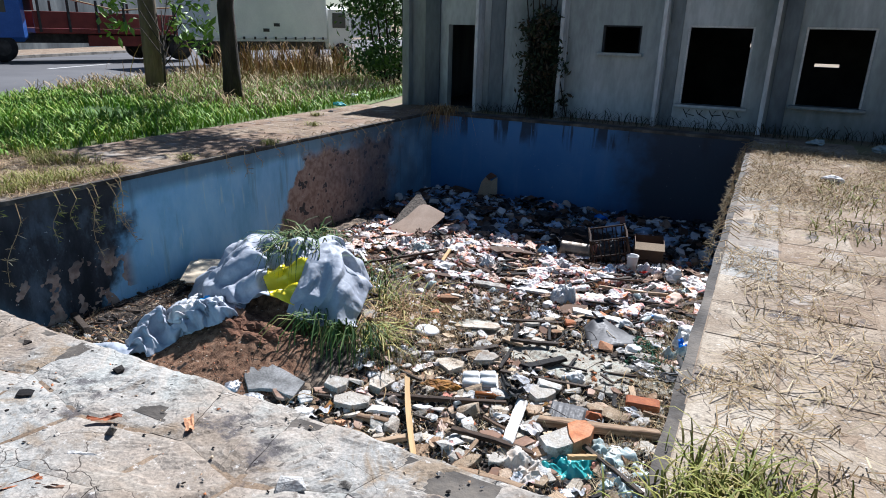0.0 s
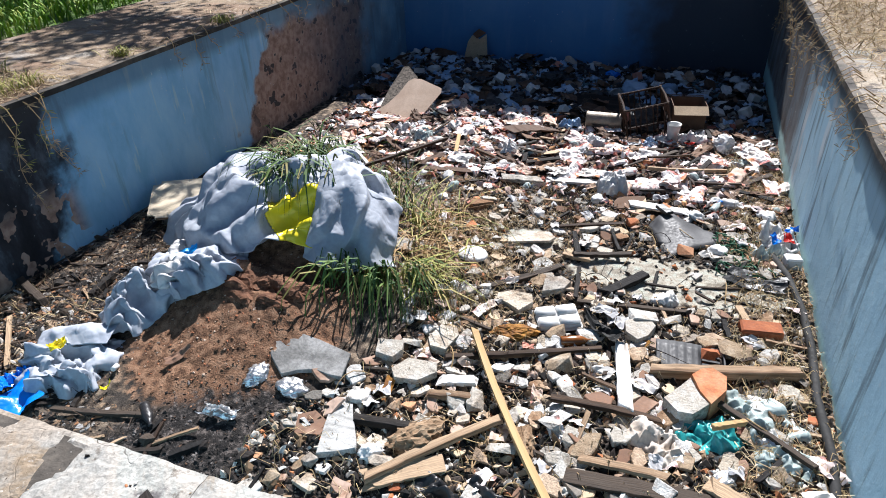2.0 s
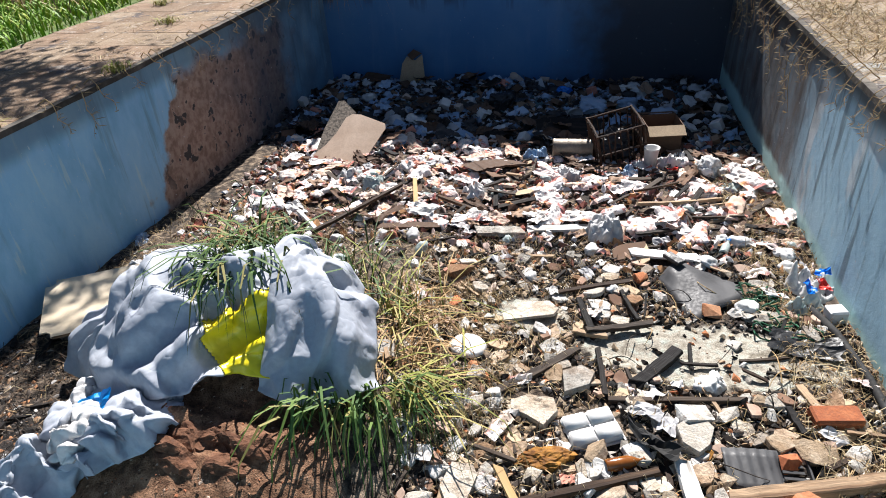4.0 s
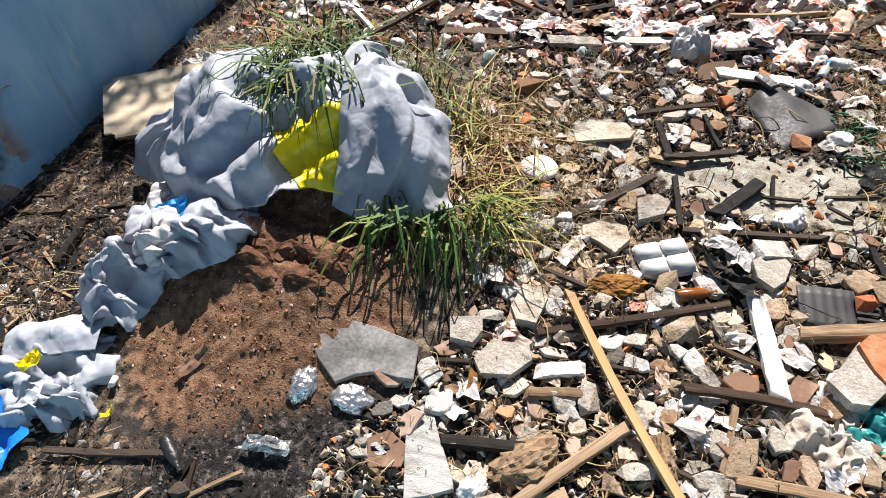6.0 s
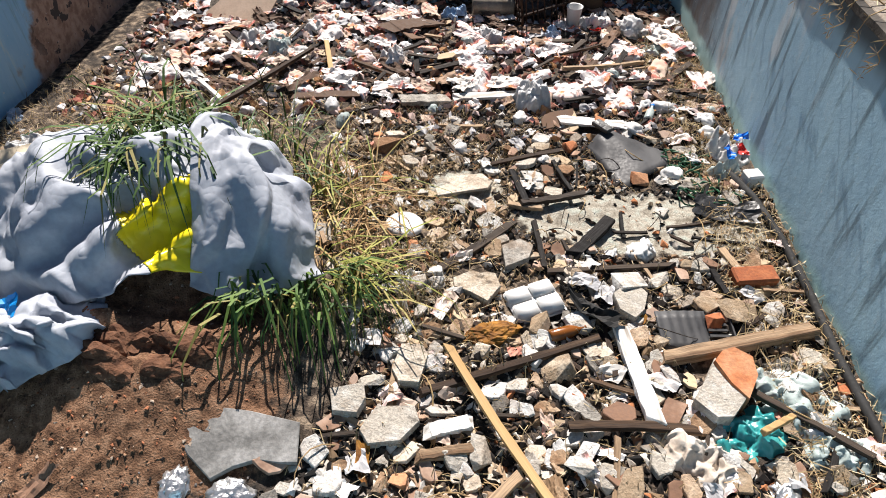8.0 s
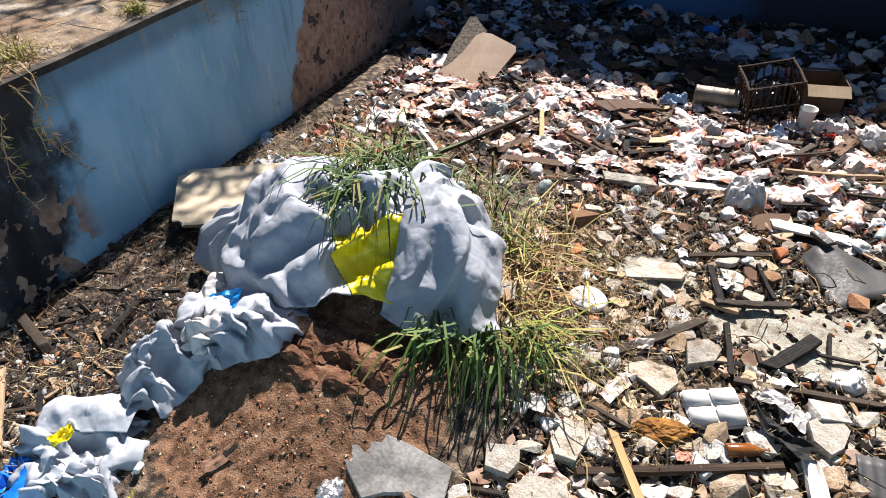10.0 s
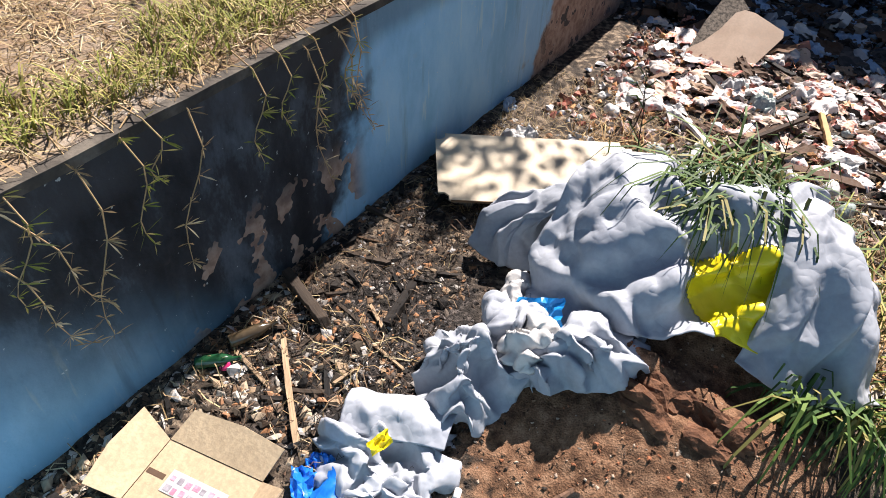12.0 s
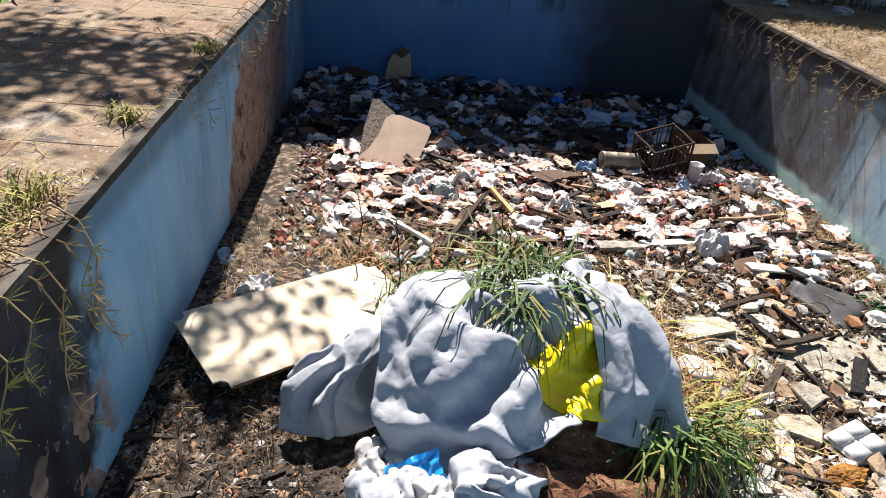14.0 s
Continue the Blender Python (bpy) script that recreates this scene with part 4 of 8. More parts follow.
def chunk(rng, sx, sy, sz, n=12, bevel=0.02):
    """An angular broken lump with a flat seat."""
    bm = bmesh.new()
    for _ in range(n):
        d = Vector((rng.uniform(-1, 1), rng.uniform(-1, 1), rng.uniform(-1, 1)))
        d *= rng.uniform(0.8, 1.0) / max(abs(d.x), abs(d.y), abs(d.z))
        bm.verts.new((d.x * sx * 0.52, d.y * sy * 0.52, (0.42 + 0.48 * d.z) * sz))
    r = bmesh.ops.convex_hull(bm, input=bm.verts[:])
    bmesh.ops.delete(bm, geom=[g for g in set(r["geom_interior"]) | set(r["geom_unused"]) if isinstance(g, bmesh.types.BMVert)], context="VERTS")
    if bevel:
        bmesh.ops.bevel(bm, geom=bm.edges[:], offset=bevel * min(sx, sy, sz), segments=1, affect="EDGES", clamp_overlap=True)
    return bm


def flat_piece(rng, sx, sy, sz, n=8):
    """A flat broken slab with a ragged outline."""
    bm = bmesh.new()
    pts = []
    for k in range(n):
        a = k * math.tau / n + rng.uniform(-0.25, 0.25)
        m = max(abs(math.cos(a)), abs(math.sin(a))) ** 0.7
        r = rng.uniform(0.62, 1.08) / m
        pts.append((r * math.cos(a) * sx / 2, r * math.sin(a) * sy / 2))
    lo = [bm.verts.new((x, y, 0)) for x, y in pts]
    hi = [bm.verts.new((x * 0.97, y * 0.97, sz * rng.uniform(0.85, 1.1))) for x, y in pts]
    bm.faces.new(lo), bm.faces.new(hi)
    for k in range(n):
        bm.faces.new((lo[k], lo[(k + 1) % n], hi[(k + 1) % n], hi[k]))
    bmesh.ops.bevel(bm, geom=bm.edges[:], offset=sz * 0.12, segments=1, affect="EDGES", clamp_overlap=True)
    return bm


def plank(rng, l, w, h, rough=0.5):
    """A sawn length, slightly bent, with splintered ends."""
    bm = bmesh.new()
    n = 12
    bend, twist = rng.uniform(-0.02, 0.02) * l, rng.uniform(-0.15, 0.15)
    rings = []
    for i in range(n):
        s = i / (n - 1) - 0.5
        ring = []
        for y, z in ((-1, 0), (1, 0), (1, 1), (-1, 1)):
            e = rng.uniform(-1, 1) * rough * w if i in (0, n - 1) else 0
            yy = y * w / 2 * rng.uniform(0.86, 1.08)
            zz = z * h * rng.uniform(0.88, 1.08) + bend * (1 - 4 * s * s) * 0.5
            ring.append(bm.verts.new((s * l + e, yy + bend * (1 - 4 * s * s), zz + twist * s * yy)))
        rings.append(ring)
    for a, b in zip(rings, rings[1:]):
        for k in range(4):
            bm.faces.new((a[k], a[(k + 1) % 4], b[(k + 1) % 4], b[k]))
    bm.faces.new(rings[0]), bm.faces.new(rings[-1])
    bmesh.ops.bevel(bm, geom=[e for e in bm.edges if abs((e.verts[0].co - e.verts[1].co).x) > l / 30], offset=min(w, h) * 0.08, segments=1, affect="EDGES", clamp_overlap=True)
    return bm


def crumple(rng, sx, sy, sz, cuts=26, level=4, rip=0.10):
    """A wad of film or cloth: a body cut by many random planes, with sharp creases on it."""
    bm = bmesh.new()
    bmesh.ops.create_icosphere(bm, subdivisions=level, radius=1.0)
    planes = []
    for _ in range(cuts):
        d = Vector((rng.gauss(0, 1), rng.gauss(0, 1), rng.gauss(0.25, 0.9))).normalized()
        planes.append((d, rng.uniform(0.55, 0.95)))
    off = Vector((rng.uniform(-50, 50), rng.uniform(-50, 50), rng.uniform(-50, 50)))
    for v in bm.verts:
        d = v.co.normalized()
        r = min([1.0] + [k / c for p, k in planes if (c := p.dot(d)) > 0.05])
        r *= 1 + rip * (1 - 3.0 * abs(noise.noise(d * 1.7 + off))) + rip * 0.6 * (1 - 3.0 * abs(noise.noise(d * 4.3 + off))) + (rip * 0.3 * (1 - 3.0 * abs(noise.noise(d * 9.0 + off))) if level > 3 else 0)
        q = d * r
        v.co = Vector((q.x * sx / 2, q.y * sy / 2, max(-0.04 * sz, (q.z * 0.62 + 0.38) * sz)))
    return bm


def sheet(rng, l, w, amp, nx=12, ny=9, curl=0.0):
    """A sheet of paper or film with a few creases and an uneven outline."""
    bm = bmesh.new()
    off = Vector((rng.uniform(-50, 50), rng.uniform(-50, 50), 0))
    ra, rb, sk = rng.uniform(-0.25, 0.25), rng.uniform(-0.25, 0.25), rng.uniform(-0.25, 0.25)
    g = []
    for j in range(ny):
        row = []
        for i in range(nx):
            u, v = i / (nx - 1) - 0.5, j / (ny - 1) - 0.5
            e = Vector((u * 2.2, v * 2.2, 5.0)) + off
            x = (u * (1 + ra * v) + sk * v + 0.10 * noise.noise(e * 1.6)) * l
            y = (v * (1 + rb * u) + 0.10 * noise.noise(e * 1.6 + Vector((7, 7, 7)))) * w
            z = amp * (0.9 + 1.3 * noise.noise(e) - 0.9 * abs(noise.noise(e * 1.9)) + 0.35 * noise.noise(e * 4.5))
            row.append(bm.verts.new((x, y, max(0.0, z) + curl * (u * u * 4) * 0.5)))
        g.append(row)
    for j in range(ny - 1):
        for i in range(nx - 1):
            bm.faces.new((g[j][i], g[j][i + 1], g[j + 1][i + 1], g[j + 1][i]))
    return bm


def facet(x, y, seed):
    """Flat facets that meet in sharp creases: random heights at the corners of an uneven net, joined by planes."""
    x, y = x + 0.55 * noise.noise(Vector((x * 0.6, y * 0.6, seed))), y + 0.55 * noise.noise(Vector((x * 0.6, y * 0.6, seed + 31.7)))
    i, j = math.floor(x), math.floor(y)
    x, y = x - i, y - j

    def h(a, b):
        v = math.sin((i + a) * 127.1 + (j + b) * 311.7 + seed * 74.7) * 43758.5453
        return 2 * (v - math.floor(v)) - 1

    if (i * 7 + j * 5) % 3:
        return h(0, 0) + (h(1, 0) - h(0, 0)) * x + (h(0, 1) - h(0, 0)) * y if x + y < 1 else h(1, 1) + (h(0, 1) - h(1, 1)) * (1 - x) + (h(1, 0) - h(1, 1)) * (1 - y)
    return h(0, 0) + (h(1, 0) - h(0, 0)) * x + (h(1, 1) - h(1, 0)) * y if x > y else h(0, 0) + (h(1, 1) - h(0, 1)) * x + (h(0, 1) - h(0, 0)) * y


def ridges(x, y, seed):
    """Relief of stiff cloth: planes of three sizes with creases between them."""
    return 0.60 * facet(2.4 * x + 0.7 * y, 0.9 * y - 0.3 * x, seed) + 0.36 * facet(4.2 * x - 2.0 * y, 2.4 * y + 1.3 * x, seed + 4) + 0.18 * facet(8.5 * x + 3 * y, 6.0 * y - 2 * x, seed + 8)


def drape(rng, l, w, h, amp=0.2, nx=56, ny=44, freq=0.8):
    """A heap of cloth or film: a low mound with sharp folds and a torn, tucked-in outline."""
    bm = bmesh.new()
    seed, k = rng.uniform(0, 90), 0.9 / max(l, w)
    g = []
    for j in range(ny):
        row = []
        for i in range(nx):
            u, v = 2 * i / (nx - 1) - 1, 2 * j / (ny - 1) - 1
            m = max(abs(u), abs(v))
            q = m / math.hypot(u, v) if m else 1.0
            u, v = u * (0.35 + 0.65 * q), v * (0.35 + 0.65 * q)
            wob = 1 + 0.30 * noise.noise(Vector((u * 1.6, v * 1.6, seed)))
            e = ridges(u * freq, v * freq, seed)
            x = (u * wob + 0.16 * noise.noise(Vector((u * 3, v * 3, seed + 40)))) * l / 2
            y = (v * wob + 0.16 * noise.noise(Vector((u * 3, v * 3, seed + 60)))) * w / 2
            dome = max(0.0, 1 - m ** 2.4) ** 0.6
            row.append(bm.verts.new((x * (1 + 0.15 * e), y * (1 + 0.15 * e), h * dome * (0.72 + 0.25 * noise.noise(Vector((u, v, seed + 70)))) + 0.8 * amp * e * (0.2 + 0.8 * dome) * min(1.0, 4 * (1.02 - m)) - 0.02 * m ** 6)))
        g.append(row)
    for j in range(ny - 1):
        for i in range(nx - 1):
            bm.faces.new((g[j][i], g[j][i + 1], g[j + 1][i + 1], g[j + 1][i]))
    return bm


def loose(name, bm, mat, at, label, category, group="", smooth=False, kind=""):
    """A loose thing of one mesh, set down at (x, y, lift, rx, ry, rz)."""
    ob = link(name, bm, mat, smooth)
    x, y, dz, rx, ry, rz = at
    e = 0.08
    up = Vector(((ground_height(x - e, y) - ground_height(x + e, y)) / (2 * e), (ground_height(x, y - e) - ground_height(x, y + e)) / (2 * e), 1.0)).normalized()
    lay = Vector((0, 0, 1)).rotation_difference(up).to_matrix().to_4x4()
    ob.matrix_basis = Matrix.Translation((x, y, gz(x, y) + dz)) @ lay @ pose(0, 0, 0, rx, ry, rz)
    return tagged(ob, label, category, group, kind)


R = random.Random(21)


# ---- the vinyl banner over the soil heap ----
def smooth_net(net, nu, nv):
    """A fine net of points through a coarse one, by Catmull-Rom splines both ways."""
    def along(rows, n):
        k = len(rows)
        out = []
        for t in np.linspace(0, k - 1, n):
            i = min(int(t), k - 2)
            f = t - i
            a, b = rows[i], rows[i + 1]
            p = rows[i - 1] if i else 2 * a - b
            q = rows[i + 2] if i + 2 < k else 2 * b - a
            out.append(0.5 * (2 * a + (b - p) * f + (2 * p - 5 * a + 4 * b - q) * f * f + (3 * a - p - 3 * b + q) * f ** 3))
        return np.array(out)
    rows = along([np.array(r, dtype=float) for r in net], nv)
    return along([rows[:, i] for i in range(rows.shape[1])], nu).transpose(1, 0, 2)


def field_noise(nv, nu, fx, fy, seed):
    return np.array([[noise.noise(Vector((i / nu * fx, j / nv * fy, seed))) for i in range(nu)] for j in range(nv)])


def settle(p, seed, su=1.08, sv=1.05, rounds=260, hold=0.012, stiff=0.35, floor_z=None, kick=0.02):
    """Lets a sheet that is a little too large for its place buckle into folds: lengths are kept, bends are resisted."""
    nv, nu = p.shape[:2]
    home = p.copy()
    du = np.linalg.norm(p[:, 1:] - p[:, :-1], axis=2)
    dv = np.linalg.norm(p[1:] - p[:-1], axis=2)
    wu = 1 + (su - 1) * np.clip(1 + 1.6 * field_noise(nv, nu, 3.1, 2.3, seed), 0.1, 2.4)
    wv = 1 + (sv - 1) * np.clip(1 + 1.6 * field_noise(nv, nu, 2.7, 3.1, seed + 9), 0.1, 2.4)
    du, dv = du * wu[:, 1:], dv * wv[1:]
    gu, gv = np.gradient(p, axis=1), np.gradient(p, axis=0)
    nrm = np.cross(gu, gv)
    nrm /= np.linalg.norm(nrm, axis=2, keepdims=True) + 1e-9
    bumps = field_noise(nv, nu, 6, 4, seed + 3) + 0.8 * field_noise(nv, nu, 11, 9, seed + 5) + 0.5 * field_noise(nv, nu, 24, 20, seed + 7)
    p = p + nrm * (kick * bumps)[..., None]
    last = p.copy()

    def pull(a, b, rest, k):
        d = b - a
        l = np.linalg.norm(d, axis=2) + 1e-9
        c = (k * 0.5 * (l - rest) / l)[..., None] * d
        a += c
        b -= c

    diag1 = np.sqrt(((du[:-1] + du[1:]) / 2) ** 2 + ((dv[:, :-1] + dv[:, 1:]) / 2) ** 2)
    bu, bv = du[:, :-1] + du[:, 1:], dv[:-1] + dv[1:]
    for n in range(rounds):
        step = 0.93 * (p - last)
        last = p.copy()
        p = p + step
        p += hold * (home - p)
        for o in (0, 1):
            m = (nu - o) // 2 * 2
            pull(p[:, o:o + m:2], p[:, o + 1:o + m:2], du[:, o:o + m:2], 1.0)
            m = (nv - o) // 2 * 2
            pull(p[o:o + m:2], p[o + 1:o + m:2], dv[o:o + m:2], 1.0)
            pull(p[o:-1:2, :-1], p[o + 1::2, 1:][:p[o:-1:2].shape[0]], diag1[o::2], 0.4)
            pull(p[o:-1:2, 1:], p[o + 1::2, :-1][:p[o:-1:2].shape[0]], diag1[o::2], 0.4)
        pull(p[:, :-2], p[:, 2:], bu, stiff * 0.5)
        pull(p[:-2], p[2:], bv, stiff * 0.5)
        if floor_z is not None:
            p[..., 2] = np.maximum(p[..., 2], floor_z(p[..., 0], p[..., 1]))
    return p


def folded(net, seed, nu, nv, su, sv, hold=0.01, kick=0.05, floor_z=None, cell=0.055, fine=1.012, crease=0.05, often=2.4, pleat=(5.0, 3.0, 0.0)):
    """Broad folds settled on a coarse net, sharper creases on one twice as fine, then a smooth fine mesh."""
    p = smooth_net(net, 40, 40)
    wide = np.linalg.norm(p[20, 1:] - p[20, :-1], axis=1).sum()
    deep = np.linalg.norm(p[1:, 20] - p[:-1, 20], axis=1).sum()
    cu, cv = max(7, round(wide / cell)), max(7, round(deep / cell))
    p = settle(smooth_net(net, cu, cv), seed, su, sv, 160, hold, 0.25, floor_z, kick)
    p = settle(smooth_net(p, 2 * cu, 2 * cv), seed + 20, fine, fine, 60, 0.05, 0.1, floor_z, 0.012)
    p = smooth_net(p, nu, nv)
    nrm = np.cross(np.gradient(p, axis=1), np.gradient(p, axis=0))
    nrm /= np.linalg.norm(nrm, axis=2, keepdims=True) + 1e-9
    h = np.array([[ridges(often * wide * i / nu, often * deep * j / nv, seed) for i in range(nu)] for j in range(nv)])
    u, v = np.meshgrid(np.linspace(0, 1, nu), np.linspace(0, 1, nv))
    w = pleat[0] * u + pleat[1] * v + 1.3 * field_noise(nv, nu, 2.2, 2.2, seed + 60)
    w = w - np.floor(w)
    saw = np.where(w < 0.78, w / 0.78, (1 - w) / 0.22) - 0.5
    saw *= np.clip(0.55 + 1.7 * field_noise(nv, nu, 2.6, 2.6, seed + 70), 0, 1)
    return p + nrm * (crease * h + pleat[2] * saw)[..., None]


def heap_floor(x, y):
    d = ((x + 2.85) / 0.8) ** 2 + ((y - 5.6) / 0.95) ** 2
    return np.interp(y, [3, 5, 7, 9, 12.6], [0.10, 0.06, 0.0, -0.06, -0.16]) + 0.6 * np.exp(-d) * (1 - 0.5 * np.exp(-(((x + 2.72) / 0.5) ** 2 + ((y - 5.3) / 0.22) ** 2) ** 2)) + 0.008


def net_mesh(p, keep=None):
    bm = bmesh.new()
    nv, nu = p.shape[:2]
    made = {}

    def vert(i, j):
        if (i, j) not in made:
            made[i, j] = bm.verts.new(p[j, i])
        return made[i, j]
    for j in range(nv - 1):
        for i in range(nu - 1):
            if keep is None or keep(i / (nu - 1), j / (nv - 1)):
                bm.faces.new((vert(i, j), vert(i + 1, j), vert(i + 1, j + 1), vert(i, j + 1)))
    return bm


def vinyl_part(name, bm, mat, t, label=""):
    ob = part(name, bm, mat, t, label, True)
    th = ob.modifiers.new("thickness", "SOLIDIFY")
    th.thickness, th.offset = 0.004, -1.0
    return ob


def banner():
    """A discarded banner lying back side up over the heap in three laps, its hem hanging free in front."""
    t = thing("vinyl_banner", (0, 0, 0), "crumpled grey vinyl banner thrown over a heap of red soil", "banner")
    main = [[(-3.61, 5.20, .27), (-3.31, 5.09, .47), (-3.10, 5.13, .52), (-2.83, 5.27, .60), (-2.52, 5.40, .54)],
            [(-3.70, 5.50, .50), (-3.38, 5.46, .72), (-3.02, 5.47, .76), (-2.80, 5.57, .77), (-2.54, 5.66, .70)],
            [(-3.66, 5.78, .77), (-3.43, 5.84, .89), (-3.05, 5.87, .90), (-2.72, 5.85, .88), (-2.52, 5.92, .80)],
            [(-3.60, 6.08, .62), (-3.40, 6.22, .70), (-3.00, 6.34, .73), (-2.70, 6.30, .74), (-2.48, 6.20, .64)]]
    side = [[(-4.16, 5.55, .15), (-3.92, 5.45, .18), (-3.76, 5.50, .26), (-3.58, 5.64, .30)],
            [(-4.22, 5.68, .27), (-4.00, 5.65, .44), (-3.80, 5.67, .46), (-3.56, 5.74, .46)],
            [(-4.08, 5.84, .36), (-3.90, 5.88, .53), (-3.70, 5.94, .66), (-3.48, 5.96, .74)],
            [(-3.95, 6.02, .24), (-3.80, 6.08, .40), (-3.62, 6.12, .56), (-3.40, 6.10, .68)]]
    flap = [[(-2.62, 5.34, .50), (-2.44, 5.31, .41), (-2.20, 5.40, .37), (-2.11, 5.55, .40)],
            [(-2.65, 5.55, .72), (-2.46, 5.54, .68), (-2.27, 5.61, .59), (-2.13, 5.78, .46)],
            [(-2.72, 5.84, .92), (-2.57, 5.88, .89), (-2.42, 5.94, .77), (-2.26, 6.02, .56)],
            [(-2.74, 6.10, .90), (-2.60, 6.15, .83), (-2.46, 6.20, .66), (-2.36, 6.22, .48)]]
    p = folded(main, 2.0, 132, 100, 1.03, 1.02, 0.014, 0.04, heap_floor, 0.075, 1.01, 0.085, 1.35, (3.6, 3.2, 0.060))
    edge = [0.03 * noise.noise(Vector((k * 5.0, 2, 2))) for k in np.linspace(0, 1, 100)]

    def yellow(u, v):
        e = edge[int(v * 99)]
        return u > 0.76 + e - 0.78 * min(v, 0.33) and v < 0.33 + 0.6 * (u - 0.5) + e
    vinyl_part("back_side", net_mesh(p, lambda u, v: not yellow(u, v)), VINYL, t)
    vinyl_part("printed_side", net_mesh(p, yellow), YELLOW, t, "bright yellow printed face turned out")
    vinyl_part("side_fold", net_mesh(folded(side, 5.0, 90, 90, 1.06, 1.04, 0.012, 0.05, heap_floor, 0.075, 1.01, 0.10, 1.5, (2.4, -2.2, 0.075))), VINYL, t)
    q = smooth_net(flap, 85, 97)
    u, v = np.meshgrid(np.linspace(0, 1, 85), np.linspace(0, 1, 97))
    groove = np.exp(-((u - 0.50 + 0.22 * v) / 0.09) ** 2) * np.clip(1.1 - 1.5 * v, 0, 1)
    swell = np.sin(np.pi * u) ** 0.7
    q += (0.07 * swell - 0.10 * groove)[..., None] * np.array((0.25, -0.65, 0.7))
    vinyl_part("end_flap", net_mesh(folded(q[::6, ::6], 8.0, 90, 100, 1.02, 1.01, 0.016, 0.03, heap_floor, 0.08, 1.01, 0.06, 1.3, (2.2, -1.6, 0.045))), VINYL, t)


banner()


def wadded(seed, l, w, h, squeeze=1.2, n=76, cell=0.05):
    """A bunched sheet: a low dome whose cloth is too large for it."""
    k = 15
    u, v = np.meshgrid(np.linspace(-1, 1, k), np.linspace(-1, 1, k))
    m = np.maximum(abs(u), abs(v))
    r = np.where(m > 0, m / (np.hypot(u, v) + 1e-9), 1)
    u2, v2 = u * (0.3 + 0.7 * r), v * (0.3 + 0.7 * r)
    wob = 1 + 0.35 * field_noise(k, k, 2.2, 2.2, seed)
    p = np.stack([u2 * wob * l / 2, v2 * wob * w / 2, h * np.clip(1 - m ** 2.2, 0, 1) ** 0.7 * (0.8 + 0.5 * field_noise(k, k, 2, 2, seed + 1)) + 0.01], 2)
    return net_mesh(folded(p, seed + 2, n, n, squeeze, squeeze, 0.012, 0.05, lambda x, y: np.full_like(x, 0.004), cell, 1.02, 0.085, 2.6, (3.2, 3.6, 0.07)))


def crumpled_banner_ends():
    rng = random.Random(5)
    t = thing("banner_wad", (-3.60, 4.83, gz(-3.60, 4.83) - 0.02, 0, 0, 58), "tightly crumpled grey vinyl trailing from the banner", "banner scrap")
    vinyl_part("wad", wadded(3.0, 0.66, 0.50, 0.27, 1.16), VINYL, t)
    vinyl_part("fold", wadded(13.0, 0.42, 0.30, 0.16, 1.14, 56), VINYL, t).matrix_basis = pose(0.22, 0.12, 0.10, -16, 10, 50)
    vinyl_part("torn_top", wadded(23.0, 0.24, 0.18, 0.12, 1.12, 40), WHITE_BAG, t, "torn white lining").matrix_basis = pose(0.26, 0.24, 0.08, -20, 10, 60)
    t = thing("banner_wad", (-3.76, 4.26, gz(-3.76, 4.26) - 0.01, 0, 0, 20), "crumpled end of the grey vinyl banner on soot", "banner scrap")
    vinyl_part("wad", wadded(33.0, 0.62, 0.50, 0.15, 1.14), VINYL, t)
    vinyl_part("fold", wadded(43.0, 0.40, 0.24, 0.13, 1.16, 56), VINYL, t).matrix_basis = pose(0.05, -0.19, 0.0, 0, 0, 10)
    tongue = [[(-0.24, 0.02, 0.13), (0.0, 0.0, 0.15), (0.22, 0.03, 0.15)], [(-0.25, 0.14, 0.17), (0.0, 0.14, 0.19), (0.24, 0.15, 0.18)], [(-0.25, 0.26, 0.10), (0.0, 0.27, 0.11), (0.26, 0.25, 0.12)]]
    vinyl_part("flap", net_mesh(folded(tongue, 51.0, 60, 44, 1.03, 1.02, 0.014, 0.02, None, 0.05)), VINYL, t)
    part("yellow_print", sheet(rng, 0.11, 0.06, 0.03, 9, 7, 0.04), YELLOW, t, "scrap of yellow print").matrix_basis = pose(-0.04, -0.05, 0.18, 24, 8, 60)
    part("yellow_print", sheet(rng, 0.07, 0.05, 0.02, 7, 5, 0.02), YELLOW, t, "scrap of yellow print").matrix_basis = pose(0.27, 0.24, 0.13, 14, 8, 20)
    loose("banner_print", sheet(rng, 0.24, 0.18, 0.03, 12, 9), BLUE_PRINT, (-3.50, 5.12, 0.10, 20, 0, 10), "bright blue printed scrap under the banner's hem", "banner scrap")
    t = thing("banner_scrap", (-3.24, 5.02, gz(-3.24, 5.02), 4, -18, 28), "folded tongue of pale grey vinyl on the soil heap", "banner scrap")
    vinyl_part("tongue", wadded(63.0, 0.60, 0.32, 0.13, 1.1, 64), VINYL, t)
    vinyl_part("lining", wadded(73.0, 0.22, 0.18, 0.09, 1.2, 36), WHITE_BAG, t, "torn white lining").matrix_basis = pose(-0.2, 0.03, 0.08, 0, 0, 30)


crumpled_banner_ends()


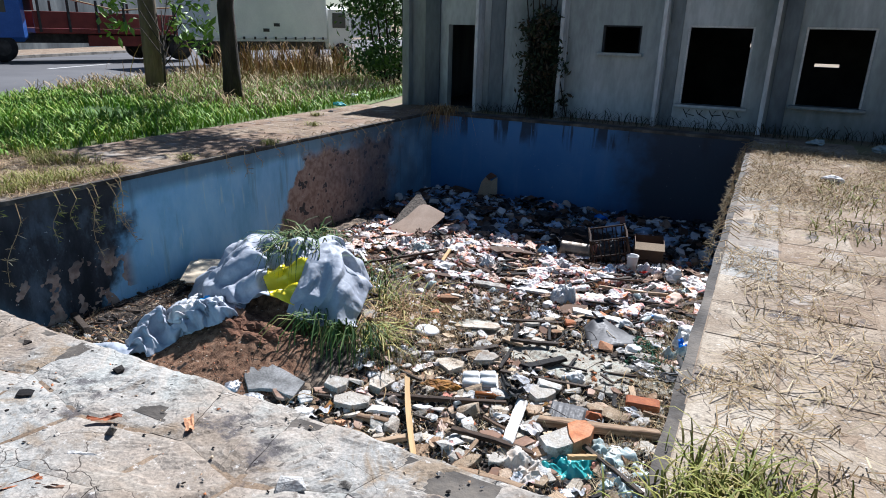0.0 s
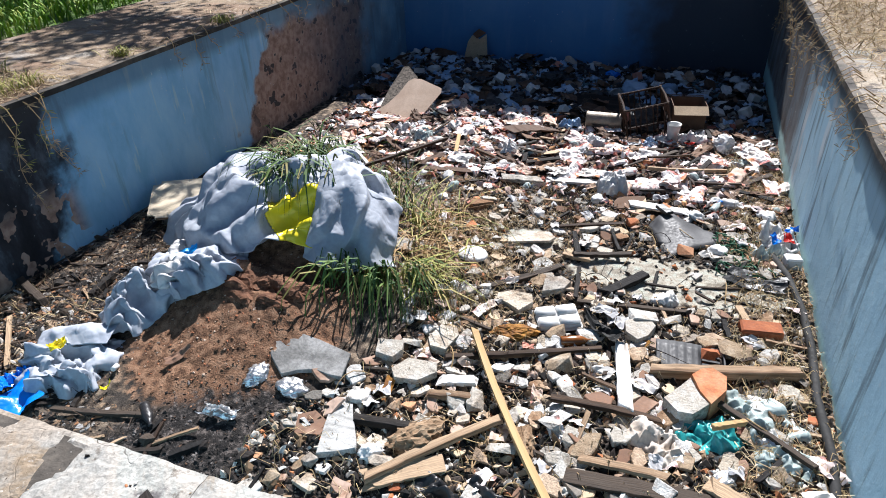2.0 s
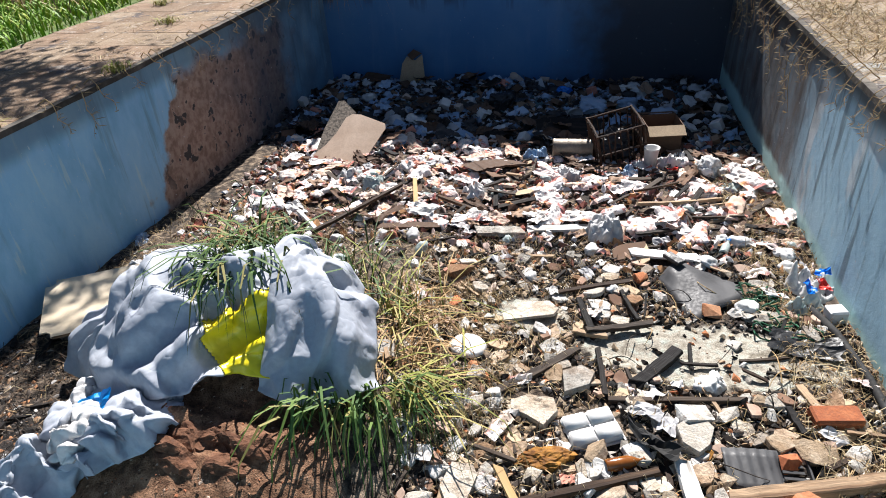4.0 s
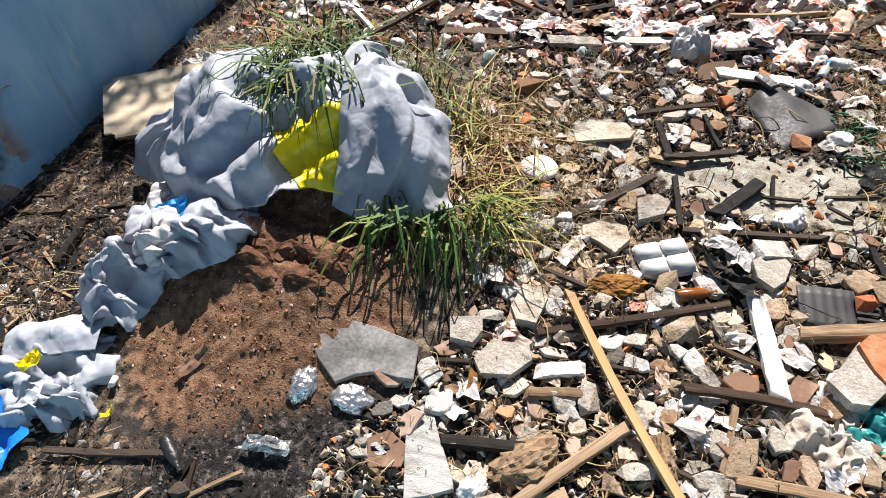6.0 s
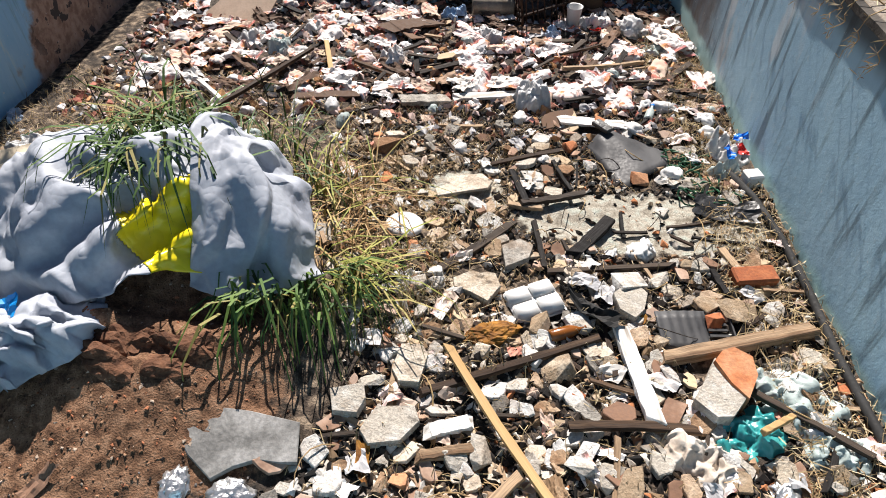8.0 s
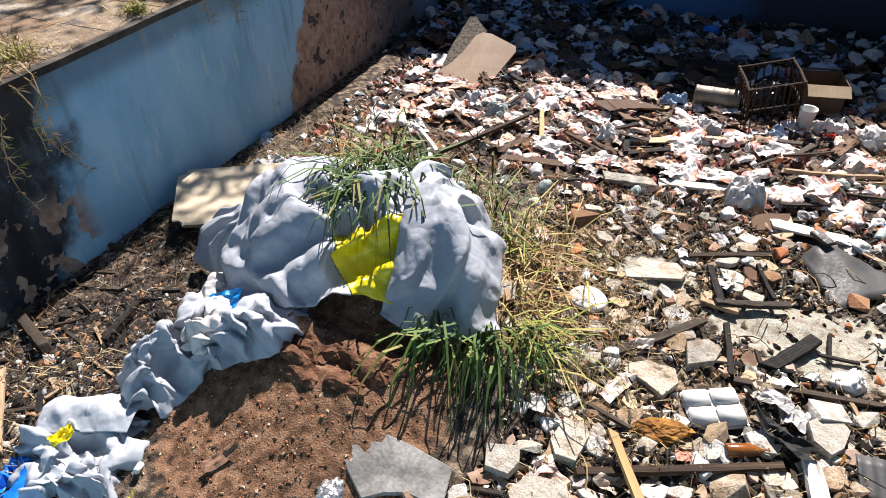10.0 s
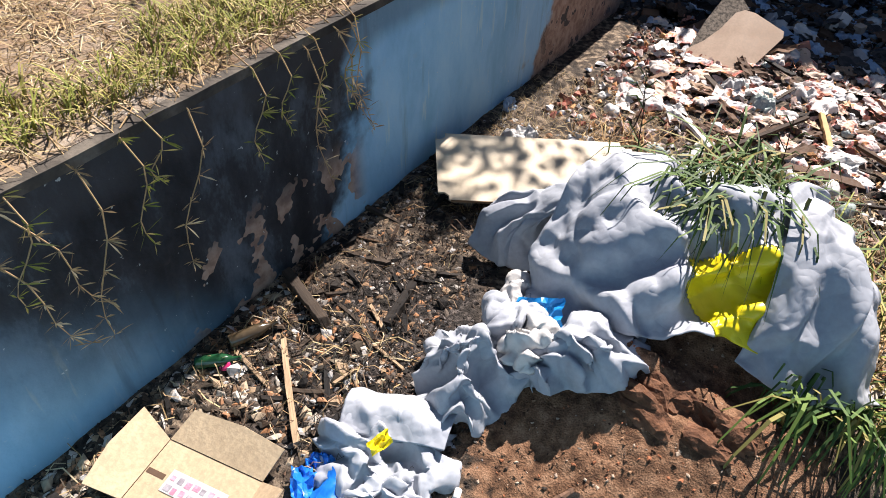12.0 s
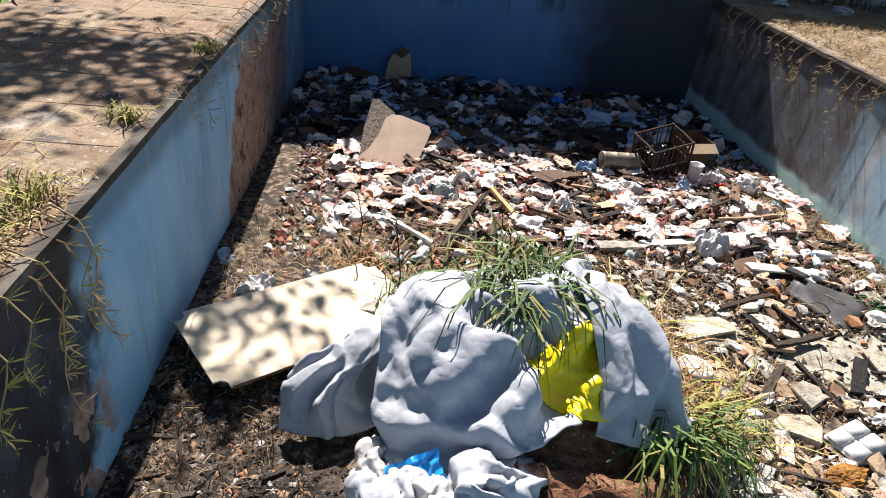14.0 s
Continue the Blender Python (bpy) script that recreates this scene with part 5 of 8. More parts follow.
# ---- large single things in the pool ----
def single_things():
    r = random.Random(77)
    # cream panel
    t = thing("cream_panel", (-4.16, 6.48, 0.165, 2, 3, 35.6), "cream laminated board lying by the wall", "board")
    bm = boxes(((-0.70, -0.355, 0), (0.70, 0.355, 0.012)))
    bmesh.ops.bevel(bm, geom=[e for e in bm.edges if abs(e.verts[0].co.z - e.verts[1].co.z) > 0.005], offset=0.07, segments=3, affect="EDGES")
    part("face", bm, CREAM, t)
    part("edge_strip", boxes(((-0.62, -0.361, -0.004), (0.62, -0.357, 0.014))), WOOD_OLD, t)
    for k in range(3):
        loose("support_rubble", chunk(r, 0.2, 0.16, 0.13), GREY_ROCK, (-4.5 + 0.36 * k, 6.05 + 0.3 * k, -0.01, 0, 0, 40 * k), "grey rubble lump propping up a board", "rubble")

    # beige board leaning up in the sun
    t = thing("leaning_board", (-3.72, 9.22, gz(-3.72, 9.22) - 0.01, -60, 0, 8), "bent beige board leaning up out of the rubbish", "board")

    def slab(pts, y0, y1):
        bm = bmesh.new()
        a, b = ([bm.verts.new((x, y, z)) for x, z in pts] for y in (y0, y1))
        bm.faces.new(a), bm.faces.new(b)
        for k in range(len(pts)):
            bm.faces.new((a[k], a[(k + 1) % len(pts)], b[(k + 1) % len(pts)], b[k]))
        return bm
    part("face", slab([(-0.26, 0.04), (-0.27, 0.13), (-0.15, 0.25), (-0.04, 0.42), (0.05, 0.64), (0.12, 0.69), (0.22, 0.68), (0.51, 0.54), (0.52, 0.47), (0.27, -0.06)], -0.006, 0.006), LINO, t)
    part("curled_half", slab([(-0.27, 0.06), (-0.19, 0.50), (-0.07, 0.90), (0.0, 0.91), (0.16, 0.72), (0.05, 0.60), (-0.05, 0.38), (-0.15, 0.22)], 0.010, 0.022), LINO_BACK, t, "speckled rough underside curled back")

    # cardboard standing at the back wall
    t = thing("torn_carton", (-3.62, 12.25, gz(-3.6, 12.25), -10, 0, 8), "torn cardboard standing against the back wall", "cardboard")
    part("panel", slab([(-0.2, 0.0), (-0.13, 0.3), (-0.06, 0.40), (0.06, 0.34), (0.17, 0.42), (0.2, 0.0)], -0.005, 0.005), CARDBOARD, t)
    part("flap", slab([(-0.05, 0.42), (0.02, 0.35), (0.17, 0.44), (0.05, 0.5)], -0.035, -0.025), CARD_DARK, t)

    # rusty crate
    t = thing("rusty_crate", (-0.70, 9.70, gz(-0.70, 9.70) - 0.03, 10, -12, 16), "rusty openwork metal crate with a near-black filler inside", "crate")
    for x in (-0.235, 0.235):
        for y in (-0.19, 0.19):
            part("post", tube([(x, y, 0.0), (x + 0.01, y, 0.24), (x, y, 0.49)], [0.016, 0.015, 0.014], 8), RUST, t)
    for z in (0.015, 0.24, 0.475):
        for y in (-0.19, 0.19):
            part("rail", tube([(-0.235, y, z), (0.0, y + 0.012, z - 0.008), (0.235, y, z)], 0.013, 8), RUST, t)
        for x in (-0.235, 0.235):
            part("rail", tube([(x, -0.19, z), (x + 0.01, 0.0, z), (x, 0.19, z)], 0.013, 8), RUST, t)
    for k in range(7):
        x = -0.19 + 0.063 * k
        for y in (-0.198, 0.198):
            part("bar", tube([(x, y, 0.0), (x + 0.012 * math.sin(2.1 * k), y, 0.25), (x + 0.008 * math.cos(3.0 * k), y, 0.48)], 0.0075, 6), RUST, t)
    for k in range(5):
        y = -0.13 + 0.065 * k
        for x in (-0.243, 0.243):
            part("bar", tube([(x, y, 0.0), (x, y + 0.01 * math.sin(k), 0.48)], 0.0075, 6), RUST, t)
        part("slat", boxes(((-0.22, y - 0.012, -0.006), (0.22, y + 0.012, 0.006))), RUST, t)
    # Added near-black filler darkens the crate's inside in place of shade.
    part("sooty_lump", crumple(r, 0.42, 0.34, 0.36, 20, 4, 0.15), BLACK_BAG, t, "near-black filler standing in for shade inside")

    # open carton behind it
    t = thing("open_carton", (-0.28, 9.98, gz(-0.28, 9.98) - 0.06, 4, 0, 12), "open brown cardboard box with loose flaps", "cardboard box")
    part("body", boxes(((-0.19, -0.15, 0), (0.19, -0.143, 0.40)), ((-0.19, 0.143, 0), (0.19, 0.15, 0.40)), ((-0.19, -0.142, 0), (-0.183, 0.142, 0.40)), ((0.183, -0.142, 0), (0.19, 0.142, 0.40)), ((-0.18, -0.14, 0.002), (0.18, 0.14, 0.008))), CARD_DARK, t)
    part("flap", boxes(((-0.19, -0.13, 0), (0.19, 0.0, 0.006))), CARDBOARD, t).matrix_basis = pose(0, -0.15, 0.400, 28, 0, 0)
    part("flap", boxes(((-0.19, 0.0, 0), (0.19, 0.13, 0.006))), CARD_DARK, t).matrix_basis = pose(0, 0.15, 0.408, -20, 0, 0)

    # dented tin drum
    t = thing("tin_canister", (-1.18, 9.62, gz(-1.18, 9.62) + 0.10, 0, 90, 2), "dented dull metal canister lying on its side", "canister")
    part("shell", turned([(0.085, -0.21), (0.098, -0.208), (0.10, -0.19), (0.096, -0.18), (0.096, -0.07), (0.10, -0.06), (0.096, -0.05), (0.096, 0.07), (0.10, 0.08), (0.096, 0.09), (0.096, 0.19), (0.10, 0.205), (0.092, 0.21), (0.085, 0.16)], 26), DULL_CAN, t, smooth=True)
    part("mouth", turned([(0.02, 0.15), (0.084, 0.152), (0.084, 0.158), (0.02, 0.156)], 22), BLACK_BAG, t)

    # dark board, black bag, bags in the shade
    loose("dark_board", plank(r, 0.62, 0.42, 0.02), WOOD_DARK, (-1.25, 10.25, 0.06, 24, 0, 6), "dark stained board tilted on the rubbish", "board")
    loose("black_bag", crumple(r, 0.5, 0.4, 0.26, 30, 4), BLACK_BAG, (-2.15, 11.3, -0.02, 0, 0, 30), "heaped black plastic rubbish bag", "rubbish bag")
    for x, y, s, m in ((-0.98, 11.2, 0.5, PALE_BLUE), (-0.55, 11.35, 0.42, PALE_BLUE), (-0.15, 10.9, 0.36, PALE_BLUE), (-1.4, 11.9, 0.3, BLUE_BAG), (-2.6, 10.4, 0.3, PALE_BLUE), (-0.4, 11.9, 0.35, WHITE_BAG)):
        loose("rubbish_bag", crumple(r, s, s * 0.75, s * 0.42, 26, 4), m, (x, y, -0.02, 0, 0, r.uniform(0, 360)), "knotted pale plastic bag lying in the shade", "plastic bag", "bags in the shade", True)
    t = thing("foam_tub", (-1.22, 10.95, gz(-1.22, 10.95) + 0.05, 100, 0, 20), "white foam tub tipped on its side", "tub")
    part("bowl", turned([(0.02, 0), (0.07, 0), (0.10, 0.08), (0.105, 0.085), (0.09, 0.07), (0.02, 0.02)], 20), FOAM, t, smooth=True)

    # white bags in the sun, each where it lies
    for x, y, s, h, m, lab in (
        (-2.09, 8.50, 0.30, 0.17, WHITE_BAG, "white plastic bag bunched up in the sun"), (-2.82, 9.22, 0.46, 0.13, WHITE_BAG, "long white plastic bag on wet paper"), (-0.85, 7.92, 0.28, 0.18, WHITE_BAG, "upright white plastic carrier bag"),
        (-0.17, 9.52, 0.28, 0.2, WHITE_BAG, "full white plastic bag in the sun"), (0.15, 9.32, 0.28, 0.2, FOAM, "white foam box pushed out of shape"), (-1.67, 5.76, 0.22, 0.10, WHITE_BAG, "small torn white plastic bag"), (-0.24, 6.18, 0.20, 0.11, FOAM, "crushed white foam cup"),
        (0.56, 7.32, 0.30, 0.2, WHITE_BAG, "white carrier bag with a red and blue print"), (0.48, 7.05, 0.24, 0.13, CLEAR, "clear plastic bag of scraps"), (0.31, 5.16, 0.40, 0.13, CLEAR, "cloudy clear plastic bag lying by the wall"), (0.43, 4.85, 0.3, 0.11, CLEAR, "cloudy clear plastic film over rubble"),
        (0.05, 4.95, 0.34, 0.11, TEAL, "teal plastic bag torn open"), (-0.21, 4.81, 0.34, 0.13, CLOTH, "stained crumpled white cloth on tile shards"), (-0.98, 5.12, 0.13, 0.06, PAPER_RED, "ball of red-spotted tissue"), (0.38, 6.68, 0.2, 0.08, WHITE_BAG, "white bag scrap on rubber"),
        (-4.55, 6.98, 0.26, 0.12, WHITE_BAG, "grey-white plastic bag by the wall"), (-4.12, 7.15, 0.26, 0.13, WHITE_BAG, "white plastic bag with a yellow mark"), (-4.45, 6.9, 0.12, 0.06, FOIL, "ball of crumpled foil"), (-3.45, 8.85, 0.24, 0.12, WHITE_BAG, "white plastic bag on red-stained paper"),
        (-3.15, 8.75, 0.26, 0.14, CLEAR, "clear plastic bag bunched up on paper"), (-1.55, 9.55, 0.26, 0.13, PALE_BLUE, "pale blue plastic bag in the sun"), (-1.2, 9.15, 0.3, 0.12, WHITE_BAG, "white plastic bag under a canister"), (0.35, 9.0, 0.26, 0.1, CLEAR, "clear plastic bag scrap on rubbish"),
        (-4.85, 7.35, 0.15, 0.07, PALE_BLUE, "bluish plastic scrap by the wall"), (-3.98, 4.03, 0.16, 0.09, BLUE_BAG, "small blue and white packet"), (-1.62, 4.20, 0.14, 0.10, FOAM, "white foam scrap among rubble"), (-0.62, 9.15, 0.2, 0.12, PALE_BLUE, "blue-printed white plastic bag in the sun")):
        loose("plastic_bag" if m not in (FOIL, CLOTH, FOAM) else {FOIL: "foil_ball", CLOTH: "rag", FOAM: "foam_scrap"}[m], (drape(r, s * 1.15, s * r.uniform(0.8, 1.05), h * 0.85, h * 1.05, 48, 40, 1.15) if m not in (FOIL, FOAM) else crumple(r, s, s * r.uniform(0.7, 0.95), h, 16, 4, 0.24)), m, (x, y, -0.015, 0, 0, r.uniform(0, 360)), lab, "plastic bag" if m not in (FOIL, CLOTH, FOAM) else {FOIL: "foil", CLOTH: "rag", FOAM: "foam scrap"}[m], smooth=True)
    for x, y, m in ((0.60, 7.20, RED_BAG), (0.66, 7.38, BLUE_BAG), (-0.19, 9.22, RED_BAG), (0.50, 7.15, BLUE_BAG)):
        loose("printed_wrapper", sheet(r, 0.10, 0.07, 0.025, 9, 7, 0.03), m, (x, y, 0.11 if x > 0.3 else 0.08, r.uniform(-20, 20), 20, r.uniform(0, 360)), "bright printed plastic wrapper scrap", "wrapper", "printed wrappers")
    loose("foam_cube", boxes(((-0.06, -0.055, 0), (0.06, 0.055, 0.10)), bevel=0.012), FOAM, (0.63, 6.95, 0.0, 0, 0, 12), "small white foam box by the wall", "foam box")
    t = thing("foam_cup", (-0.39, 9.46, gz(-0.39, 9.46), 0, 0, 0), "white foam cup standing upright", "cup")
    part("cup", turned([(0.05, 0), (0.055, 0.0), (0.075, 0.19), (0.08, 0.195), (0.08, 0.205), (0.068, 0.2), (0.05, 0.02)], 18), FOAM, t, smooth=True)

    # foam plate and the three-part tray
    t = thing("foam_plate", (-1.71, 6.22, gz(-1.71, 6.22) + 0.055, -4, 4, 0), "round white foam plate lying face down", "plate")
    part("plate", turned([(0.02, 0.0), (0.10, 0.0), (0.118, -0.012), (0.120, -0.008), (0.105, 0.010), (0.085, 0.014), (0.02, 0.015)], 36), FOAM, t, smooth=True)
    t = thing("foam_tray", (-0.93, 5.70, gz(-0.93, 5.70) + 0.008, 2, -3, 24), "white foam food tray with three compartments, face down", "food tray")
    part("rim", boxes(((-0.155, -0.12, 0), (0.155, 0.12, 0.014)), bevel=0.005), FOAM, t)
    part("body", boxes(((-0.146, -0.111, 0.0145), (0.146, 0.111, 0.040)), bevel=0.012), FOAM, t)
    for lo, hi in (((-0.140, -0.105), (-0.004, -0.004)), ((-0.140, 0.004), (-0.004, 0.105)), ((0.004, -0.105), (0.140, -0.004)), ((0.004, 0.004), (0.140, 0.105))):
        bm = boxes(((*lo, 0.0405), (*hi, 0.058)))
        bmesh.ops.bevel(bm, geom=bm.edges[:], offset=0.008, segments=2, affect="EDGES", clamp_overlap=True)
        part("compartment", bm, FOAM, t, smooth=True)

    # carton with a torn label
    t = thing("flattened_carton", (-4.34, 3.67, gz(-4.34, 3.67) + 0.012, 0, 0, 10), "open brown carton with a white printed label", "cardboard box")
    part("base", boxes(((-0.24, -0.15, 0), (0.24, 0.15, 0.008))), CARDBOARD, t)

    def flap(pts):
        bm = bmesh.new()
        a, b = ([bm.verts.new((x, y, z)) for x, y in pts] for z in (0.0, 0.007))
        bm.faces.new(a), bm.faces.new(b)
        for k in range(len(pts)):
            bm.faces.new((a[k], a[(k + 1) % len(pts)], b[(k + 1) % len(pts)], b[k]))
        return bm
    part("flap", flap([(-0.24, 0.0), (0.24, 0.0), (0.27, 0.15), (0.05, 0.17), (-0.20, 0.15)]), CARDBOARD, t).matrix_basis = pose(0, 0.155, 0.006, 26, 0, 0)
    part("flap", flap([(0.24, 0.0), (-0.24, 0.0), (-0.26, -0.16), (0.0, -0.14), (0.24, -0.17)]), CARDBOARD, t).matrix_basis = pose(0, -0.155, 0.006, -32, 0, 0)
    part("flap", flap([(0.0, -0.15), (0.0, 0.15), (-0.18, 0.20), (-0.19, 0.0), (-0.16, -0.18)]), CARDBOARD, t).matrix_basis = pose(-0.245, 0, 0.006, 0, 28, 0)
    part("flap", flap([(0.0, 0.15), (0.0, -0.15), (0.15, -0.17), (0.17, 0.12)]), CARDBOARD, t).matrix_basis = pose(0.245, 0, 0.006, 0, -38, 0)
    part("tape", boxes(((-0.235, -0.012, 0.0085), (-0.145, 0.012, 0.0095))), CARD_DARK, t, "torn brown tape")
    lab = part("label_sticker", boxes(((-0.13, -0.055, 0.0095), (0.15, 0.045, 0.0115))), PAPER, t, "white and pink printed label")
    for k in range(14):
        x, y = -0.118 + 0.038 * (k % 7), 0.012 - 0.045 * (k // 7)
        part("print_bar", boxes(((x, y - 0.012 - 0.003 * (k % 3), 0.012), (x + 0.022 + 0.003 * (k % 4), y + 0.010 + 0.004 * (k % 2), 0.0128))), LABEL_INK if k % 3 != 1 else GREY_INK, lab)
    t = thing("blue_bag", (-3.84, 3.78, gz(-3.84, 3.78) + 0.01, 0, 0, 70), "glossy bright blue plastic bag lying flat", "plastic bag")
    part("film", sheet(r, 0.44, 0.30, 0.06, 22, 16, 0.02), BLUE_BAG, t, smooth=True)
    part("handle", sheet(r, 0.14, 0.09, 0.04, 9, 7), BLUE_BAG, t).matrix_basis = pose(0.10, 0.18, 0.03, 0, 0, 60)

    # bottles
    def bottle(name, x, y, l, rad, mat, rz, label):
        t = thing(name, (x, y, gz(x, y) + rad * 0.9, 0, 88, rz), label, "bottle")
        part("body", turned([(rad * 0.3, 0.006), (rad * 0.9, 0), (rad, 0.01), (rad, l * 0.58), (rad * 0.75, l * 0.70), (rad * 0.38, l * 0.82), (rad * 0.34, l * 0.96), (rad * 0.42, l * 0.965), (rad * 0.42, l), (rad * 0.2, l)], 18), mat, t, smooth=True)
        return t
    bottle("glass_bottle", -4.80, 4.30, 0.26, 0.036, BROWN_GLASS, 65, "dusty brown glass bottle lying in soot")
    bottle("glass_bottle", -4.84, 4.12, 0.22, 0.034, GREEN_GLASS, 42, "dark green glass bottle lying in soot")
    bottle("glass_bottle", -3.02, 4.07, 0.20, 0.030, BLACK_BAG, -38, "small soot-black glass bottle")
    bottle("plastic_bottle", -0.86, 5.44, 0.21, 0.036, AMBER, 20, "amber plastic bottle among rubble")
    b = bottle("plastic_bottle", 0.05, 7.72, 0.2, 0.034, CLEAR, 70, "clear plastic bottle with a blue cap")
    part("cap", turned([(0.01, 0.20), (0.016, 0.20), (0.016, 0.22), (0.01, 0.221)], 12), BLUE_BAG, b)
    loose("pink_cap", turned([(0.01, 0), (0.028, 0), (0.03, 0.012), (0.024, 0.018), (0.01, 0.016)], 14), PINK, (-4.72, 4.20, 0.01, 30, 0, 0), "bright pink bottle cap", "bottle cap", smooth=True)
    loose("white_cap", turned([(0.008, 0), (0.016, 0), (0.016, 0.05), (0.01, 0.052)], 14), FOAM, (-3.42, 4.28, 0.01, 70, 0, 20), "small white plastic cap", "bottle cap", smooth=True)

    # rubber, sheet plastic, net, hose
    t = thing("plastic_mudguard", (-0.18, 7.22, gz(-0.18, 7.22), 0, 0, 40), "bent dark grey plastic panel on rubble", "plastic panel")
    bm = bmesh.new()
    n = 14
    g = [[bm.verts.new((0.34 * (i / (n - 1) - 0.5) * 2 * (1 - 0.55 * j / 9), 0.52 * (j / 9 - 0.5), 0.09 * math.sin(math.pi * i / (n - 1)) * (0.35 + 0.65 * j / 9) + 0.02 * noise.noise(Vector((i * 0.4, j * 0.4, 3))))) for i in range(n)] for j in range(10)]
    for j in range(9):
        for i in range(n - 1):
            bm.faces.new((g[j][i], g[j][i + 1], g[j + 1][i + 1], g[j + 1][i]))
    ob = part("panel", bm, DARK_PLASTIC, t, smooth=True)
    ob.modifiers.new("thickness", "SOLIDIFY").thickness = 0.008
    part("bracket", boxes(((-0.03, 0.2, 0.10), (0.05, 0.36, 0.13)), bevel=0.006), BLACK_BAG, t)
    t = thing("ribbed_cover", (-0.07, 5.55, gz(-0.07, 5.55) + 0.02, 10, 4, 6), "dark grey ribbed plastic cover", "plastic cover")
    bm = bmesh.new()
    g = [[bm.verts.new((-0.2 + 0.4 * i / 40, -0.12 + 0.24 * j / 5, 0.0022 * math.sin(i * 1.25) * (i < 24) + 0.016 * math.sin(math.pi * i / 40) - 0.016 * (i > 26 and 0 < j < 5))) for i in range(41)] for j in range(6)]
    for j in range(5):
        for i in range(40):
            bm.faces.new((g[j][i], g[j][i + 1], g[j + 1][i + 1], g[j + 1][i]))
    ob = part("shell", bm, DARK_PLASTIC, t, smooth=True)
    ob.modifiers.new("thickness", "SOLIDIFY").thickness = 0.006
    for k in range(5):
        part("louvre", boxes(((0.075, -0.075 + 0.035 * k, 0.004), (0.185, -0.058 + 0.035 * k, 0.014)), bevel=0.002), DARK_PLASTIC, t)
    part("rib", boxes(((0.203, -0.10, 0.0), (0.213, 0.10, 0.03))), DARK_PLASTIC, t)
    loose("rubber_mat", sheet(r, 0.40, 0.22, 0.03, 14, 10, 0.08), BLACK_BAG, (0.36, 6.60, 0.015, 0, 0, -12), "torn piece of black rubber", "rubber")
    loose("rubber_strip", sheet(r, 0.34, 0.10, 0.05, 14, 6, 0.1), RUBBER, (-0.62, 5.62, 0.015, 0, 0, -40), "curved strip of black rubber", "rubber")
    loose("black_bag", drape(r, 0.62, 0.34, 0.06, 0.13, 56, 44, 1.5), BLACK_BAG, (-1.06, 4.10, -0.01, 0, 0, 8), "crushed black plastic bag among roots", "rubbish bag", "", True)
    loose("black_bag", drape(r, 0.52, 0.30, 0.06, 0.13, 56, 44, 1.5), BLACK_BAG, (-0.08, 4.28, -0.01, 0, 0, 12), "crushed black plastic bag by a plank", "rubbish bag", "", True)
    t = thing("root_tangle", (0, 0, 0), "pale curled roots on dark soil", "roots")
    for k in range(34):
        cx, cy, a = r.gauss(-1.08, 0.13), r.gauss(4.48, 0.10), r.uniform(0, math.tau)
        l, z = r.uniform(0.03, 0.09), gz(cx, cy) + 0.012
        part("root", tube([(cx + l * math.cos(a + 1.3 * q) * q, cy + l * math.sin(a + 1.3 * q) * q, z + 0.012 * math.sin(2 * q + k)) for q in (0, 0.4, 0.8, 1.2, 1.6)], [0.006, 0.006, 0.005, 0.004, 0.003], 5), STRAW, t)
    pts = [(0.50, 7.05), (0.58, 6.75), (0.64, 6.35), (0.66, 5.9), (0.63, 5.4), (0.66, 4.9), (0.60, 4.4), (0.62, 3.9)]
    t = thing("black_hose", (0, 0, 0), "black plastic pipe along the foot of the wall", "pipe")
    part("pipe", tube([(x, y, gz(x, y) + 0.035) for x, y in pts], 0.026, 10), RUBBER, t, smooth=True)
    t = thing("green_net", (0, 0, 0), "tangled dark green netting by the wall", "net")
    for k in range(16):
        a = r.uniform(0, math.tau)
        c = (0.25 + r.uniform(-0.16, 0.16), 7.0 + r.uniform(-0.28, 0.28))
        loop = [(c[0] + 0.09 * math.cos(a + s) * (1 + 0.4 * math.sin(2 * s)), c[1] + 0.07 * math.sin(a + s), gz(*c) + 0.03 + 0.02 * math.sin(3 * s + k)) for s in np.linspace(0, 5.2, 12)]
        part("strand", tube(loop, 0.006, 5), GREEN_MESH, t)

    # orange foam, husk, leaf, foil
    loose("burnt_foam", crumple(r, 0.30, 0.16, 0.07, 30, 4, 0.25), ORANGE_FOAM, (-1.17, 5.44, 0, 0, 0, 15), "burnt orange foam scrap on rubble", "foam scrap")
    loose("burnt_foam", crumple(r, 0.12, 0.1, 0.05, 20, 3, 0.25), ORANGE_FOAM, (-0.37, 5.62, 0, 0, 0, 70), "small yellow-orange foam scrap", "foam scrap")
    loose("fibrous_husk", crumple(r, 0.34, 0.22, 0.12, 20, 4, 0.2), FIBRE, (-1.42, 4.36, -0.01, 0, 0, 40), "split fibrous brown husk on soot", "husk")
    loose("fibrous_husk", crumple(r, 0.22, 0.16, 0.10, 20, 4, 0.2), FIBRE, (-0.88, 4.55, -0.01, 0, 0, 100), "dark rotten husk beside a batten", "husk")
    for x, y, s in ((-2.49, 4.46, 0.19), (-2.26, 4.44, 0.17), (0.15, 4.67, 0.2), (0.36, 5.0, 0.24), (-1.64, 4.84, 0.12)):
        loose("foil_ball", crumple(r, s, s * 0.8, s * 0.3, 24, 4, 0.24), FOIL, (x, y, -0.01, 0, 0, r.uniform(0, 360)), "crumpled silver foil in the soot", "foil", "foil wads", True)
